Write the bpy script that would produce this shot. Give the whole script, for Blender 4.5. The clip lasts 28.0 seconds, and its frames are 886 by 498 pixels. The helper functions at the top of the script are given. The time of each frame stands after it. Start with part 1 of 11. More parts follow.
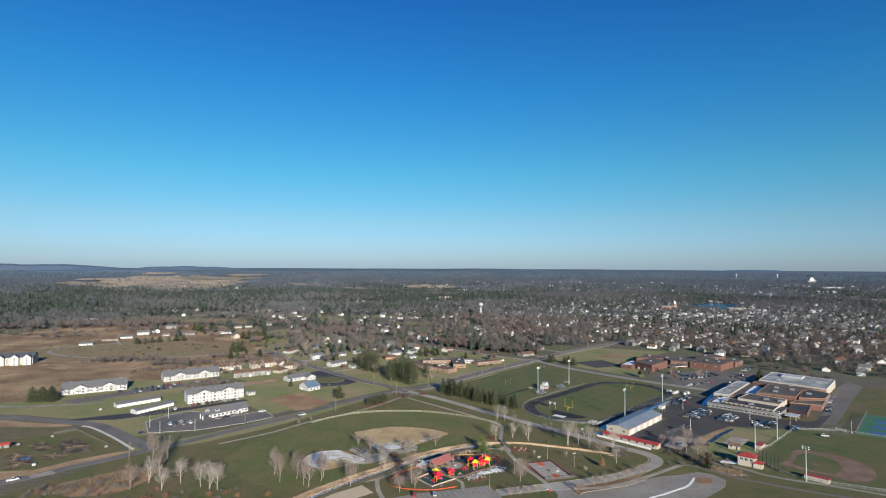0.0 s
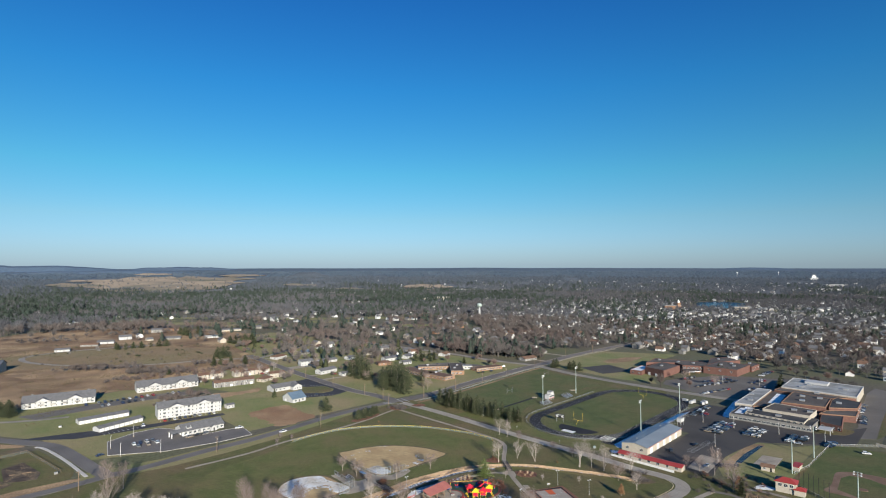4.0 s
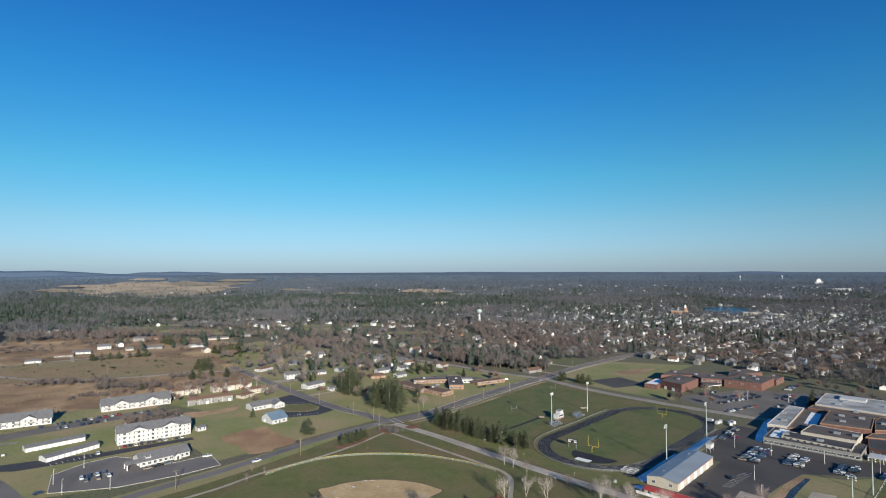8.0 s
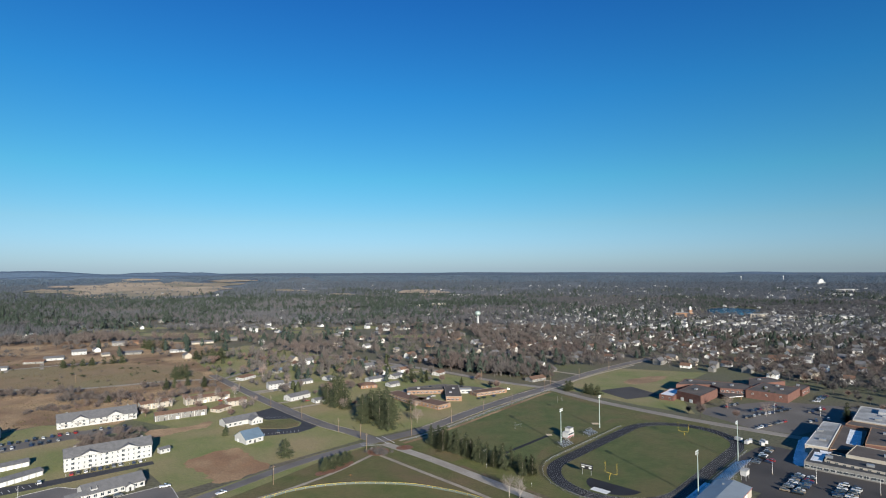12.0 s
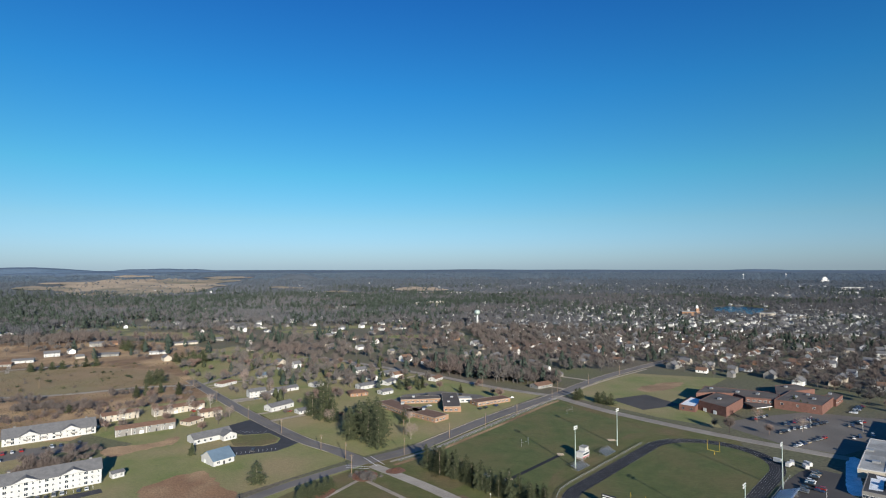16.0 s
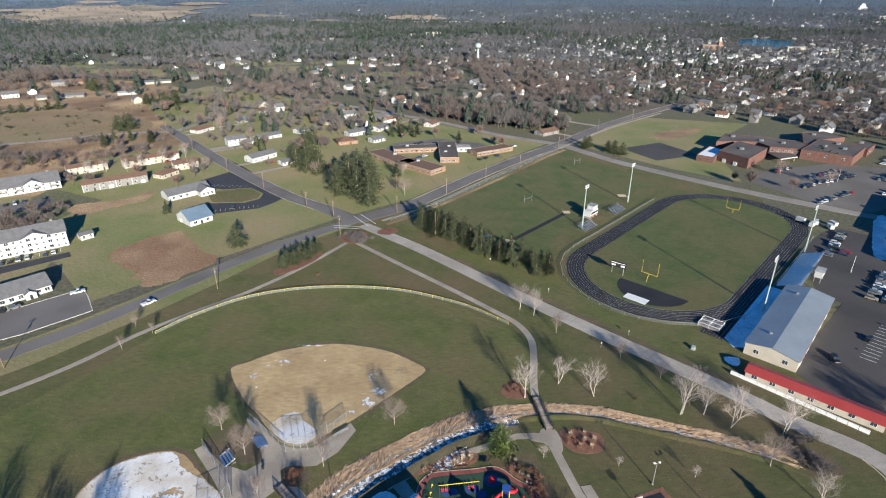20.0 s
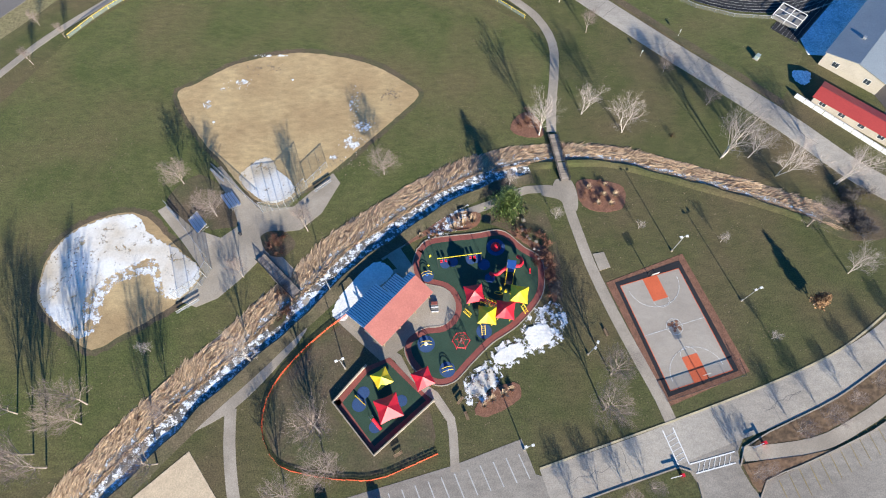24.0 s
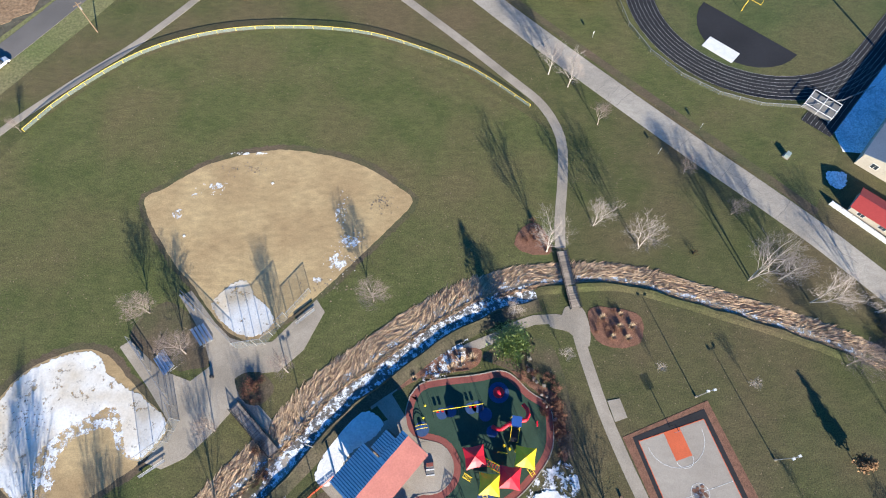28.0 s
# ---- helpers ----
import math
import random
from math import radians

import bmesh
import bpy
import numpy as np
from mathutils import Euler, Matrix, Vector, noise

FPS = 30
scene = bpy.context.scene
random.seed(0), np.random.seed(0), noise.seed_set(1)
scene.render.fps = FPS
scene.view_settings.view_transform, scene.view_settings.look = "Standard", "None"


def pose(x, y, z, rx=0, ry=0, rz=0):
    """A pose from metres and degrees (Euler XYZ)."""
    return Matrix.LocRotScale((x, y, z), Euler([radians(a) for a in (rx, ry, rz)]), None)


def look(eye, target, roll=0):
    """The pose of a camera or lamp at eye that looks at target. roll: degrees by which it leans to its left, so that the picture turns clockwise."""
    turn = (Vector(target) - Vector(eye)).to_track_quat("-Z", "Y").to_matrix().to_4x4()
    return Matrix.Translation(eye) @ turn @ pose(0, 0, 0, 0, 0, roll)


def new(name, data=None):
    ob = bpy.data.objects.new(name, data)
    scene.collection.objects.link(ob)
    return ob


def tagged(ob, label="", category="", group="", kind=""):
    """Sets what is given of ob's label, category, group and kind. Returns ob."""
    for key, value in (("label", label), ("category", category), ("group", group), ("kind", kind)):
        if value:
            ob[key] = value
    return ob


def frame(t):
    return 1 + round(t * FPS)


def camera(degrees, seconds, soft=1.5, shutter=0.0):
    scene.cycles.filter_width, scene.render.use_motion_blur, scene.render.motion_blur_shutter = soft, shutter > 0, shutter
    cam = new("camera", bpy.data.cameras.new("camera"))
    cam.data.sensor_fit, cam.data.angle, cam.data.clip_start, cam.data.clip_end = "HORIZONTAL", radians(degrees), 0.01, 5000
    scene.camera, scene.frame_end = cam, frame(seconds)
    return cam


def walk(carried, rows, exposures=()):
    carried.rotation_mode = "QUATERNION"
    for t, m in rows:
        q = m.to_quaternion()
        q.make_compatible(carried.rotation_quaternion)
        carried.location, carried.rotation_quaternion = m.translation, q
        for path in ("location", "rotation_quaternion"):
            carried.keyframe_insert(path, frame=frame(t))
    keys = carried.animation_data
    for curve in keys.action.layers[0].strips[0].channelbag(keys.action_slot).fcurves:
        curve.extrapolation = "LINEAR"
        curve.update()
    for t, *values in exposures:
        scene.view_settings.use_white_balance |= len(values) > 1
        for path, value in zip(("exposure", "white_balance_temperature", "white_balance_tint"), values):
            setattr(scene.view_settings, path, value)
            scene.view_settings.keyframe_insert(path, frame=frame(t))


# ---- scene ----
cam = camera(77.36, 28.0, soft=1.1)
# seconds, place, heading to the left, pitch and roll in degrees
FLIGHT = [
    (0, -3.34, 0, 116.54, 0.302, 1.676, 0.251),
    (1, -3.01, 9.75, 116.38, 0.253, 1.693, 0.103),
    (2, -2.66, 19.91, 116.42, 0.213, 1.674, 0.112),
    (3, -2.16, 30.67, 116.68, 0.128, 1.574, -0.014),
    (3.5, -1.92, 36.13, 116.79, 0.108, 1.575, -0.051),
    (5.5, -0.84, 59.12, 117.05, 0.038, 1.8, -0.127),
    (6, -0.63, 65.2, 117.11, 0.022, 1.832, -0.135),
    (7, -0.18, 77.38, 117.23, 0.031, 1.884, -0.115),
    (8, -0, 89.47, 117.33, 0, 2.035, -0.169),
    (9, 0.21, 101.02, 117.19, -0.093, 2.068, -0.151),
    (10, 0.53, 112.83, 117.21, -0.135, 2.091, -0.157),
    (11, 0.71, 124.73, 117.37, -0.183, 2.103, -0.153),
    (12, 1.25, 136.19, 117.37, -0.262, 2.065, -0.178),
    (12.5, 1.48, 142.01, 117.36, -0.29, 2.015, -0.211),
    (14.5, 1.86, 166.83, 117.18, -0.374, 1.841, -0.068),
    (15, 1.94, 172.84, 117.1, -0.405, 1.808, -0.143),
    (16, 2.12, 184.62, 116.91, -0.432, 1.766, -0.078),
    (17, 2.3, 196.34, 116.63, -0.483, 1.744, -0.123),
    (18, 2.57, 208.65, 116.19, -0.573, 1.729, -0.109),
    (18.5, 2.74, 215.26, 115.98, -0.567, -2.226, -0.02),
    (19, 2.94, 222.03, 115.82, -0.567, -9.753, 0.007),
    (19.5, 3.15, 228.79, 115.69, -0.624, -17.392, 0.016),
    (20, 3.27, 235.26, 115.6, -0.667, -25.081, -0.003),
    (20.5, 3.25, 241.28, 115.57, -0.693, -32.592, -0.126),
    (21, 3.17, 246.99, 115.59, -0.786, -39.871, -0.091),
    (21.5, 3.08, 252.59, 115.7, -0.778, -46.959, -0.169),
    (22.5, 3.33, 265.37, 116.76, -0.9, -59.3, -0.14),
    (23.5, 3.58, 278.14, 117.82, -1.019, -64.64, -0.113),
    (24, 3.71, 284.33, 118, -1.086, -64.81, -0.094),
    (24.5, 3.87, 290.3, 118.16, -1.188, -64.956, -0.023),
    (25, 4.01, 295.93, 118.28, -1.24, -65.114, 0.015),
    (25.5, 4.15, 301.04, 118.36, -1.319, -65.227, 0.064),
    (26, 4.27, 305.63, 118.4, -1.372, -65.29, 0.075),
    (26.5, 4.43, 309.79, 118.44, -1.438, -65.389, 0.123),
    (27, 4.59, 313.63, 118.48, -1.449, -65.534, 0.179),
    (27.5, 4.74, 317.07, 118.54, -1.469, -65.681, 0.221),
    (28, 4.86, 320.32, 118.62, -1.501, -65.907, 0.222),
]
PATH = [(t, pose(x, y, z, 90 + pitch, 0, yaw) @ pose(0, 0, 0, 0, 0, roll)) for t, x, y, z, yaw, pitch, roll in FLIGHT]
walk(cam, PATH, exposures=[(0.0, 0.6), (17.5, 0.62), (19.0, 0.62), (20.0, 0.98), (21.0, 1.22), (24.0, 1.36), (28.0, 1.42)])

# ---- light: low winter sun behind the flight, clear sky ----
SUN_DIR = Vector((0.317 * 0.956, -0.949 * 0.956, 0.292))
world = bpy.data.worlds.new("sky")
scene.world = world
world.use_nodes = True
wn = world.node_tree.nodes
sky = wn.new("ShaderNodeTexSky")
sky.sky_type, sky.sun_disc = "NISHITA", False
sky.sun_elevation, sky.sun_rotation = radians(17), radians(161.5)
sky.altitude, sky.air_density, sky.dust_density, sky.ozone_density = 300, 1.0, 0.2, 4.0
deep = wn.new("ShaderNodeHueSaturation")
deep.inputs["Saturation"].default_value = 1.12
way = wn.new("ShaderNodeTexCoord")
axes = wn.new("ShaderNodeSeparateXYZ")
rise = wn.new("ShaderNodeMapRange")
rise.inputs[1].default_value, rise.inputs[2].default_value = 0.0, 0.5
tint = wn.new("ShaderNodeValToRGB")
bands = tint.color_ramp.elements
for at, col in ((0.0, (0.44, 0.60, 0.99)), (0.07, (0.53, 0.67, 0.94)), (0.16, (0.58, 0.74, 0.83)), (0.32, (0.43, 0.86, 0.85)), (0.60, (0.25, 0.81, 0.98)), (0.9, (0.19, 0.66, 1.0))):
    e = bands[0] if at == 0.0 else bands.new(at)
    e.position, e.color = at, (*col, 1)
bands.remove(bands[len(bands) - 1])
both = wn.new("ShaderNodeMix")
both.data_type, both.blend_type = "RGBA", "MULTIPLY"
both.inputs[0].default_value = 1.0
wl = world.node_tree.links
wl.new(way.outputs["Generated"], axes.inputs[0])
wl.new(axes.outputs["Z"], rise.inputs[0])
wl.new(rise.outputs[0], tint.inputs["Fac"])
wl.new(sky.outputs[0], deep.inputs["Color"])
wl.new(deep.outputs[0], both.inputs[6])
wl.new(tint.outputs[0], both.inputs[7])
wl.new(both.outputs[2], wn["Background"].inputs[0])
wn["Background"].inputs[1].default_value = 0.083
sun = new("sun", bpy.data.lights.new("sun", "SUN"))
sun.data.energy, sun.data.angle, sun.data.color = 5.0, radians(0.53), (1.0, 0.925, 0.79)
sun.matrix_world = look(SUN_DIR * 200, (0, 0, 0))


# ---- materials ----
def mat(name, a, b, s1=0.4, s2=6.0, rough=0.85, bump=0.0, metal=0.0, vary=0.0, c=None, s3=0.03, fac=0.35, island=0.0, spec=0.3, streak=0.0, holes=0.0, hole_scale=1.0, shaggy=0.0):
    """Two colours mottled at a coarse and a fine scale in metres; c: a third colour in wide drifts; streak: combed marks; holes: share worn away; shaggy: how much the blades throw light back to the sun."""
    m = bpy.data.materials.new(name)
    m.use_nodes = True
    n, ln = m.node_tree.nodes, m.node_tree.links
    bsdf = n["Principled BSDF"]
    geo = n.new("ShaderNodeNewGeometry")

    def noise_at(scale, detail=4.0):
        t = n.new("ShaderNodeTexNoise")
        t.inputs["Scale"].default_value, t.inputs["Detail"].default_value = scale, detail
        ln.new(geo.outputs["Position"], t.inputs["Vector"])
        return t

    def mix(kind, x, y, f):
        k = n.new("ShaderNodeMix")
        k.data_type, k.blend_type = "RGBA", kind
        for v, i in ((f, 0), (x, 6), (y, 7)):
            if isinstance(v, (int, float)):
                k.inputs[i].default_value = v
            elif isinstance(v, tuple):
                k.inputs[i].default_value = (*v[:3], 1)
            else:
                ln.new(v, k.inputs[i])
        return k.outputs[2]

    def steep(out, lo, hi):
        r = n.new("ShaderNodeMapRange")
        r.inputs[1].default_value, r.inputs[2].default_value = lo, hi
        ln.new(out, r.inputs[0])
        return r.outputs[0]

    col = mix("MIX", a, b, steep(noise_at(s1).outputs[0], 0.3, 0.7))
    if c:
        col = mix("MIX", col, c, steep(noise_at(s3, 5.0).outputs[0], 0.42, 0.66))
    fine = noise_at(s2, 5.0)
    col = mix("MULTIPLY", col, mix("MIX", (1 - fac,) * 3, (1 + fac,) * 3, steep(fine.outputs[0], 0.28, 0.72)), 1.0)
    if streak:
        comb = n.new("ShaderNodeMapping")
        comb.inputs["Rotation"].default_value = (0, 0, 0.95)
        comb.inputs["Scale"].default_value = (0.35, 0.9, 0.6)
        ln.new(geo.outputs["Position"], comb.inputs["Vector"])
        t = noise_at(1.0, 5.0)
        ln.new(comb.outputs[0], t.inputs["Vector"])
        col = mix("MULTIPLY", col, mix("MIX", (1 - streak,) * 3, (1 + streak, 1 + streak * 0.9, 1 + streak * 0.8), steep(t.outputs[0], 0.3, 0.7)), 1.0)
    if holes:
        h = noise_at(hole_scale, 7.0)
        h.inputs["Roughness"].default_value = 0.76
        ln.new(steep(h.outputs[0], 0.30 + 0.4 * holes, 0.36 + 0.4 * holes), bsdf.inputs["Alpha"])
    if vary or island:
        if vary:
            who = n.new("ShaderNodeObjectInfo").outputs["Random"]
        else:
            who = geo.outputs["Random Per Island"]
        v = vary or island
        col = mix("MULTIPLY", col, mix("MIX", (1 - v,) * 3, (1 + v, 1 + v * 0.9, 1 + v * 0.7), who), 1.0)
    ln.new(col, bsdf.inputs["Base Color"])
    bsdf.inputs["Roughness"].default_value, bsdf.inputs["Metallic"].default_value = rough, metal
    bsdf.inputs["Specular IOR Level"].default_value = spec
    bsdf.inputs["Diffuse Roughness"].default_value = shaggy
    if bump:
        bn = n.new("ShaderNodeBump")
        bn.inputs["Strength"].default_value, bn.inputs["Distance"].default_value = 0.6, bump
        ln.new(fine.outputs[0], bn.inputs["Height"])
        ln.new(bn.outputs[0], bsdf.inputs["Normal"])
    return m


M = {}
M["lawn"] = mat("lawn", (0.066, 0.076, 0.025), (0.094, 0.094, 0.038), 0.16, 3.6, bump=0.08, c=(0.115, 0.090, 0.048), s3=0.035, fac=0.5, streak=0.16, shaggy=0.22)
M["turf"] = mat("turf", (0.070, 0.086, 0.026), (0.102, 0.107, 0.040), 0.12, 3.4, bump=0.07, c=(0.117, 0.102, 0.046), s3=0.04, fac=0.48, streak=0.17, shaggy=0.22)
M["field_turf"] = mat("field_turf", (0.060, 0.080, 0.026), (0.088, 0.100, 0.038), 0.12, 3.4, bump=0.07, c=(0.104, 0.096, 0.042), s3=0.03, fac=0.42, streak=0.14, shaggy=0.16)
M["meadow"] = mat("meadow", (0.183, 0.117, 0.070), (0.117, 0.078, 0.048), 0.06, 0.9, bump=0.3, c=(0.296, 0.211, 0.124), s3=0.02, fac=0.5, shaggy=0.22)
M["tan_field"] = mat("tan_field", (0.43, 0.335, 0.235), (0.34, 0.265, 0.185), 0.01, 0.2, c=(0.26, 0.215, 0.155), s3=0.006, shaggy=0.1)
M["ground"] = mat("ground", (0.118, 0.103, 0.078), (0.092, 0.082, 0.062), 0.03, 0.5, bump=0.2, c=(0.098, 0.104, 0.052), s3=0.007, shaggy=0.15)
M["asphalt"] = mat("asphalt", (0.165, 0.150, 0.138), (0.205, 0.188, 0.172), 0.1, 8.0, rough=0.9, c=(0.135, 0.124, 0.115), s3=0.05, fac=0.2)
M["fresh_asphalt"] = mat("fresh_asphalt", (0.045, 0.045, 0.050), (0.060, 0.060, 0.066), 0.15, 8.0, rough=0.88, fac=0.25)
M["lot"] = mat("lot", (0.068, 0.063, 0.060), (0.088, 0.081, 0.076), 0.06, 6.0, rough=0.9, c=(0.056, 0.052, 0.050), s3=0.03, fac=0.2)
M["pale_road"] = mat("pale_road", (0.268, 0.240, 0.206), (0.220, 0.198, 0.171), 0.14, 5.0, rough=0.9, c=(0.308, 0.280, 0.240), s3=0.05, fac=0.26, streak=0.12)
M["concrete"] = mat("concrete", (0.405, 0.351, 0.284), (0.324, 0.279, 0.225), 0.25, 6.0, rough=0.85, c=(0.270, 0.234, 0.189), s3=0.10, fac=0.22)
M["infield"] = mat("infield", (0.480, 0.360, 0.195), (0.395, 0.288, 0.152), 0.12, 4.0, bump=0.03, c=(0.360, 0.255, 0.135), s3=0.07, fac=0.18, streak=0.15, shaggy=0.08)
M["snow"] = mat("snow", (0.810, 0.810, 0.783), (0.702, 0.702, 0.675), 0.35, 2.5, rough=0.6, bump=0.08, fac=0.14)
M["ice"] = mat("ice", (0.84, 0.87, 0.88), (0.58, 0.63, 0.67), 1.1, 3.2, rough=0.4, bump=0.02, c=(0.90, 0.90, 0.90), s3=0.3, fac=0.3, spec=0.5, holes=0.47, hole_scale=0.7)
M["thin_ice"] = mat("thin_ice", (0.62, 0.66, 0.70), (0.34, 0.39, 0.44), 1.1, 3.2, rough=0.4, bump=0.02, fac=0.35, spec=0.5, holes=0.54, hole_scale=0.8)
M["water"] = mat("water", (0.012, 0.024, 0.045), (0.018, 0.030, 0.050), 0.2, 0.6, rough=0.15, spec=0.2, bump=1.2)
M["reed"] = mat("reed", (0.55, 0.41, 0.28), (0.40, 0.29, 0.195), 0.8, 6.0, fac=0.25, island=0.3)
M["reed_mat"] = mat("reed_mat", (0.37, 0.275, 0.182), (0.25, 0.19, 0.125), 0.7, 3.0, bump=0.1, c=(0.20, 0.17, 0.14), s3=0.5, fac=0.4)
M["mulch"] = mat("mulch", (0.235, 0.115, 0.075), (0.155, 0.080, 0.052), 0.8, 5.0, bump=0.06, fac=0.4)
M["track"] = mat("track", (0.020, 0.020, 0.023), (0.028, 0.028, 0.032), 0.1, 5.0, rough=0.85, fac=0.25)
M["white_paint"] = mat("white_paint", (0.78, 0.78, 0.76), (0.66, 0.66, 0.64), 0.6, 5.0, rough=0.7, fac=0.12)
M["yellow_paint"] = mat("yellow_paint", (0.72, 0.52, 0.06), (0.60, 0.43, 0.06), 0.6, 5.0, rough=0.6, fac=0.12)
M["white_siding"] = mat("white_siding", (0.49, 0.49, 0.485), (0.42, 0.42, 0.415), 0.3, 4.0, rough=0.65, fac=0.1)
M["cream_siding"] = mat("cream_siding", (0.46, 0.415, 0.345), (0.385, 0.345, 0.29), 0.3, 4.0, rough=0.7, fac=0.12)
M["grey_siding"] = mat("grey_siding", (0.235, 0.225, 0.21), (0.185, 0.178, 0.168), 0.3, 4.0, rough=0.7, fac=0.12)
M["brick"] = mat("brick", (0.170, 0.088, 0.071), (0.128, 0.066, 0.054), 0.4, 5.0, rough=0.9, fac=0.25)
M["tan_brick"] = mat("tan_brick", (0.30, 0.180, 0.115), (0.235, 0.140, 0.092), 0.4, 5.0, rough=0.9, fac=0.2)
M["grey_shingle"] = mat("grey_shingle", (0.165, 0.165, 0.170), (0.120, 0.120, 0.125), 0.5, 4.0, rough=0.9, fac=0.25)
M["brown_shingle"] = mat("brown_shingle", (0.19, 0.115, 0.080), (0.14, 0.085, 0.060), 0.5, 4.0, rough=0.9, fac=0.25)
M["red_metal"] = mat("red_metal", (0.36, 0.055, 0.050), (0.30, 0.045, 0.042), 0.2, 3.0, rough=0.5, fac=0.1)
M["rose_metal"] = mat("rose_metal", (0.40, 0.150, 0.125), (0.34, 0.125, 0.105), 0.3, 3.0, rough=0.6, fac=0.14)
M["blue_metal"] = mat("blue_metal", (0.165, 0.235, 0.305), (0.135, 0.195, 0.255), 0.2, 3.0, rough=0.45, metal=0.2, fac=0.08, streak=0.06)
M["steel_roof"] = mat("steel_roof", (0.30, 0.34, 0.37), (0.25, 0.285, 0.31), 0.1, 3.0, rough=0.5, metal=0.3, fac=0.1)
M["flat_roof"] = mat("flat_roof", (0.105, 0.088, 0.078), (0.078, 0.068, 0.062), 0.12, 3.0, rough=0.95, c=(0.135, 0.115, 0.10), s3=0.06, fac=0.25)
M["white_roof"] = mat("white_roof", (0.44, 0.44, 0.42), (0.32, 0.32, 0.31), 0.15, 2.0, rough=0.8, c=(0.22, 0.22, 0.21), s3=0.07, fac=0.25)
M["glass"] = mat("glass", (0.03, 0.04, 0.05), (0.045, 0.055, 0.07), 0.4, 3.0, rough=0.12, fac=0.1, spec=0.6)
M["steel"] = mat("steel", (0.50, 0.50, 0.50), (0.40, 0.40, 0.40), 0.4, 4.0, rough=0.45, metal=0.6, fac=0.15)
M["dark_metal"] = mat("dark_metal", (0.035, 0.035, 0.038), (0.05, 0.05, 0.055), 0.5, 5.0, rough=0.5, metal=0.4, fac=0.15)
M["pole_green"] = mat("pole_green", (0.42, 0.50, 0.46), (0.36, 0.43, 0.40), 0.3, 4.0, rough=0.5, metal=0.3, fac=0.1)
M["wood_pole"] = mat("wood_pole", (0.26, 0.18, 0.12), (0.19, 0.13, 0.085), 0.8, 6.0, rough=0.9, fac=0.25)
M["bark"] = mat("bark", (0.36, 0.30, 0.26), (0.26, 0.215, 0.185), 1.0, 6.0, rough=0.95, fac=0.25)
M["pale_bark"] = mat("pale_bark", (0.54, 0.475, 0.42), (0.39, 0.34, 0.30), 1.0, 6.0, rough=0.9, fac=0.25)
M["twig"] = mat("twig", (0.128, 0.118, 0.117), (0.092, 0.086, 0.086), 0.02, 0.5, rough=0.95, c=(0.124, 0.096, 0.090), s3=0.006, fac=0.25, island=0.25, shaggy=0.7)
# Twigs past the town, cooled in colour to stand for haze.
M["haze_twig"] = mat("haze_twig", (0.104, 0.110, 0.127), (0.075, 0.080, 0.095), 0.012, 0.3, rough=0.95, c=(0.100, 0.096, 0.104), s3=0.005, fac=0.2, island=0.2, shaggy=0.7)
M["pale_twig"] = mat("pale_twig", (0.37, 0.32, 0.29), (0.26, 0.22, 0.20), 1.0, 6.0, rough=0.95, fac=0.25)
M["brown_twig"] = mat("brown_twig", (0.27, 0.215, 0.19), (0.19, 0.145, 0.128), 1.0, 6.0, rough=0.95, fac=0.25)
M["needle"] = mat("needle", (0.036, 0.047, 0.024), (0.068, 0.078, 0.042), 0.3, 1.8, rough=0.85, fac=0.3, island=0.4)
# Needle green lightened and blued so the colour itself holds haze.
M["haze_needle"] = mat("haze_needle", (0.034, 0.052, 0.044), (0.052, 0.071, 0.059), 0.01, 0.3, rough=0.9, fac=0.22, island=0.25, shaggy=0.5)
M["dry_leaf"] = mat("dry_leaf", (0.26, 0.15, 0.075), (0.19, 0.11, 0.06), 0.6, 5.0, fac=0.3, island=0.3)
# Woods of the plain: distance haze is mixed into these four colours.
M["haze_blue_woods"] = mat("haze_blue_woods", (0.066, 0.098, 0.140), (0.088, 0.118, 0.156), 0.004, 0.05, rough=1.0, fac=0.2, island=0.2)
M["haze_grey_woods"] = mat("haze_grey_woods", (0.086, 0.097, 0.118), (0.064, 0.075, 0.095), 0.006, 0.1, rough=1.0, fac=0.2, island=0.2, shaggy=0.6)
M["haze_grey_pines"] = mat("haze_grey_pines", (0.044, 0.062, 0.055), (0.066, 0.083, 0.074), 0.006, 0.1, rough=1.0, fac=0.25, island=0.3)
M["haze_dim_woods"] = mat("haze_dim_woods", (0.072, 0.086, 0.109), (0.056, 0.072, 0.094), 0.005, 0.08, rough=1.0, fac=0.2, island=0.2, shaggy=0.5)
M["weed_patch"] = mat("weed_patch", (0.211, 0.129, 0.076), (0.156, 0.095, 0.058), 0.10, 1.2, bump=0.2, c=(0.273, 0.191, 0.116), s3=0.05, fac=0.4, streak=0.12, shaggy=0.22)
# Skyline ridges: blue distance haze put into the base colour.
M["haze_hill"] = mat("haze_hill", (0.070, 0.112, 0.170), (0.086, 0.126, 0.182), 0.004, 0.05, rough=1.0, fac=0.15)
M["rubber_green"] = mat("rubber_green", (0.028, 0.060, 0.040), (0.038, 0.074, 0.050), 0.3, 6.0, rough=0.9, fac=0.2)
M["rubber_red"] = mat("rubber_red", (0.27, 0.085, 0.070), (0.21, 0.066, 0.055), 0.4, 6.0, rough=0.9, fac=0.2)
M["court"] = mat("court", (0.355, 0.312, 0.262), (0.308, 0.270, 0.228), 0.2, 5.0, rough=0.85, c=(0.395, 0.352, 0.298), s3=0.1, fac=0.12, streak=0.06)
M["court_red"] = mat("court_red", (0.62, 0.135, 0.06), (0.54, 0.115, 0.05), 0.3, 5.0, rough=0.85, fac=0.12)
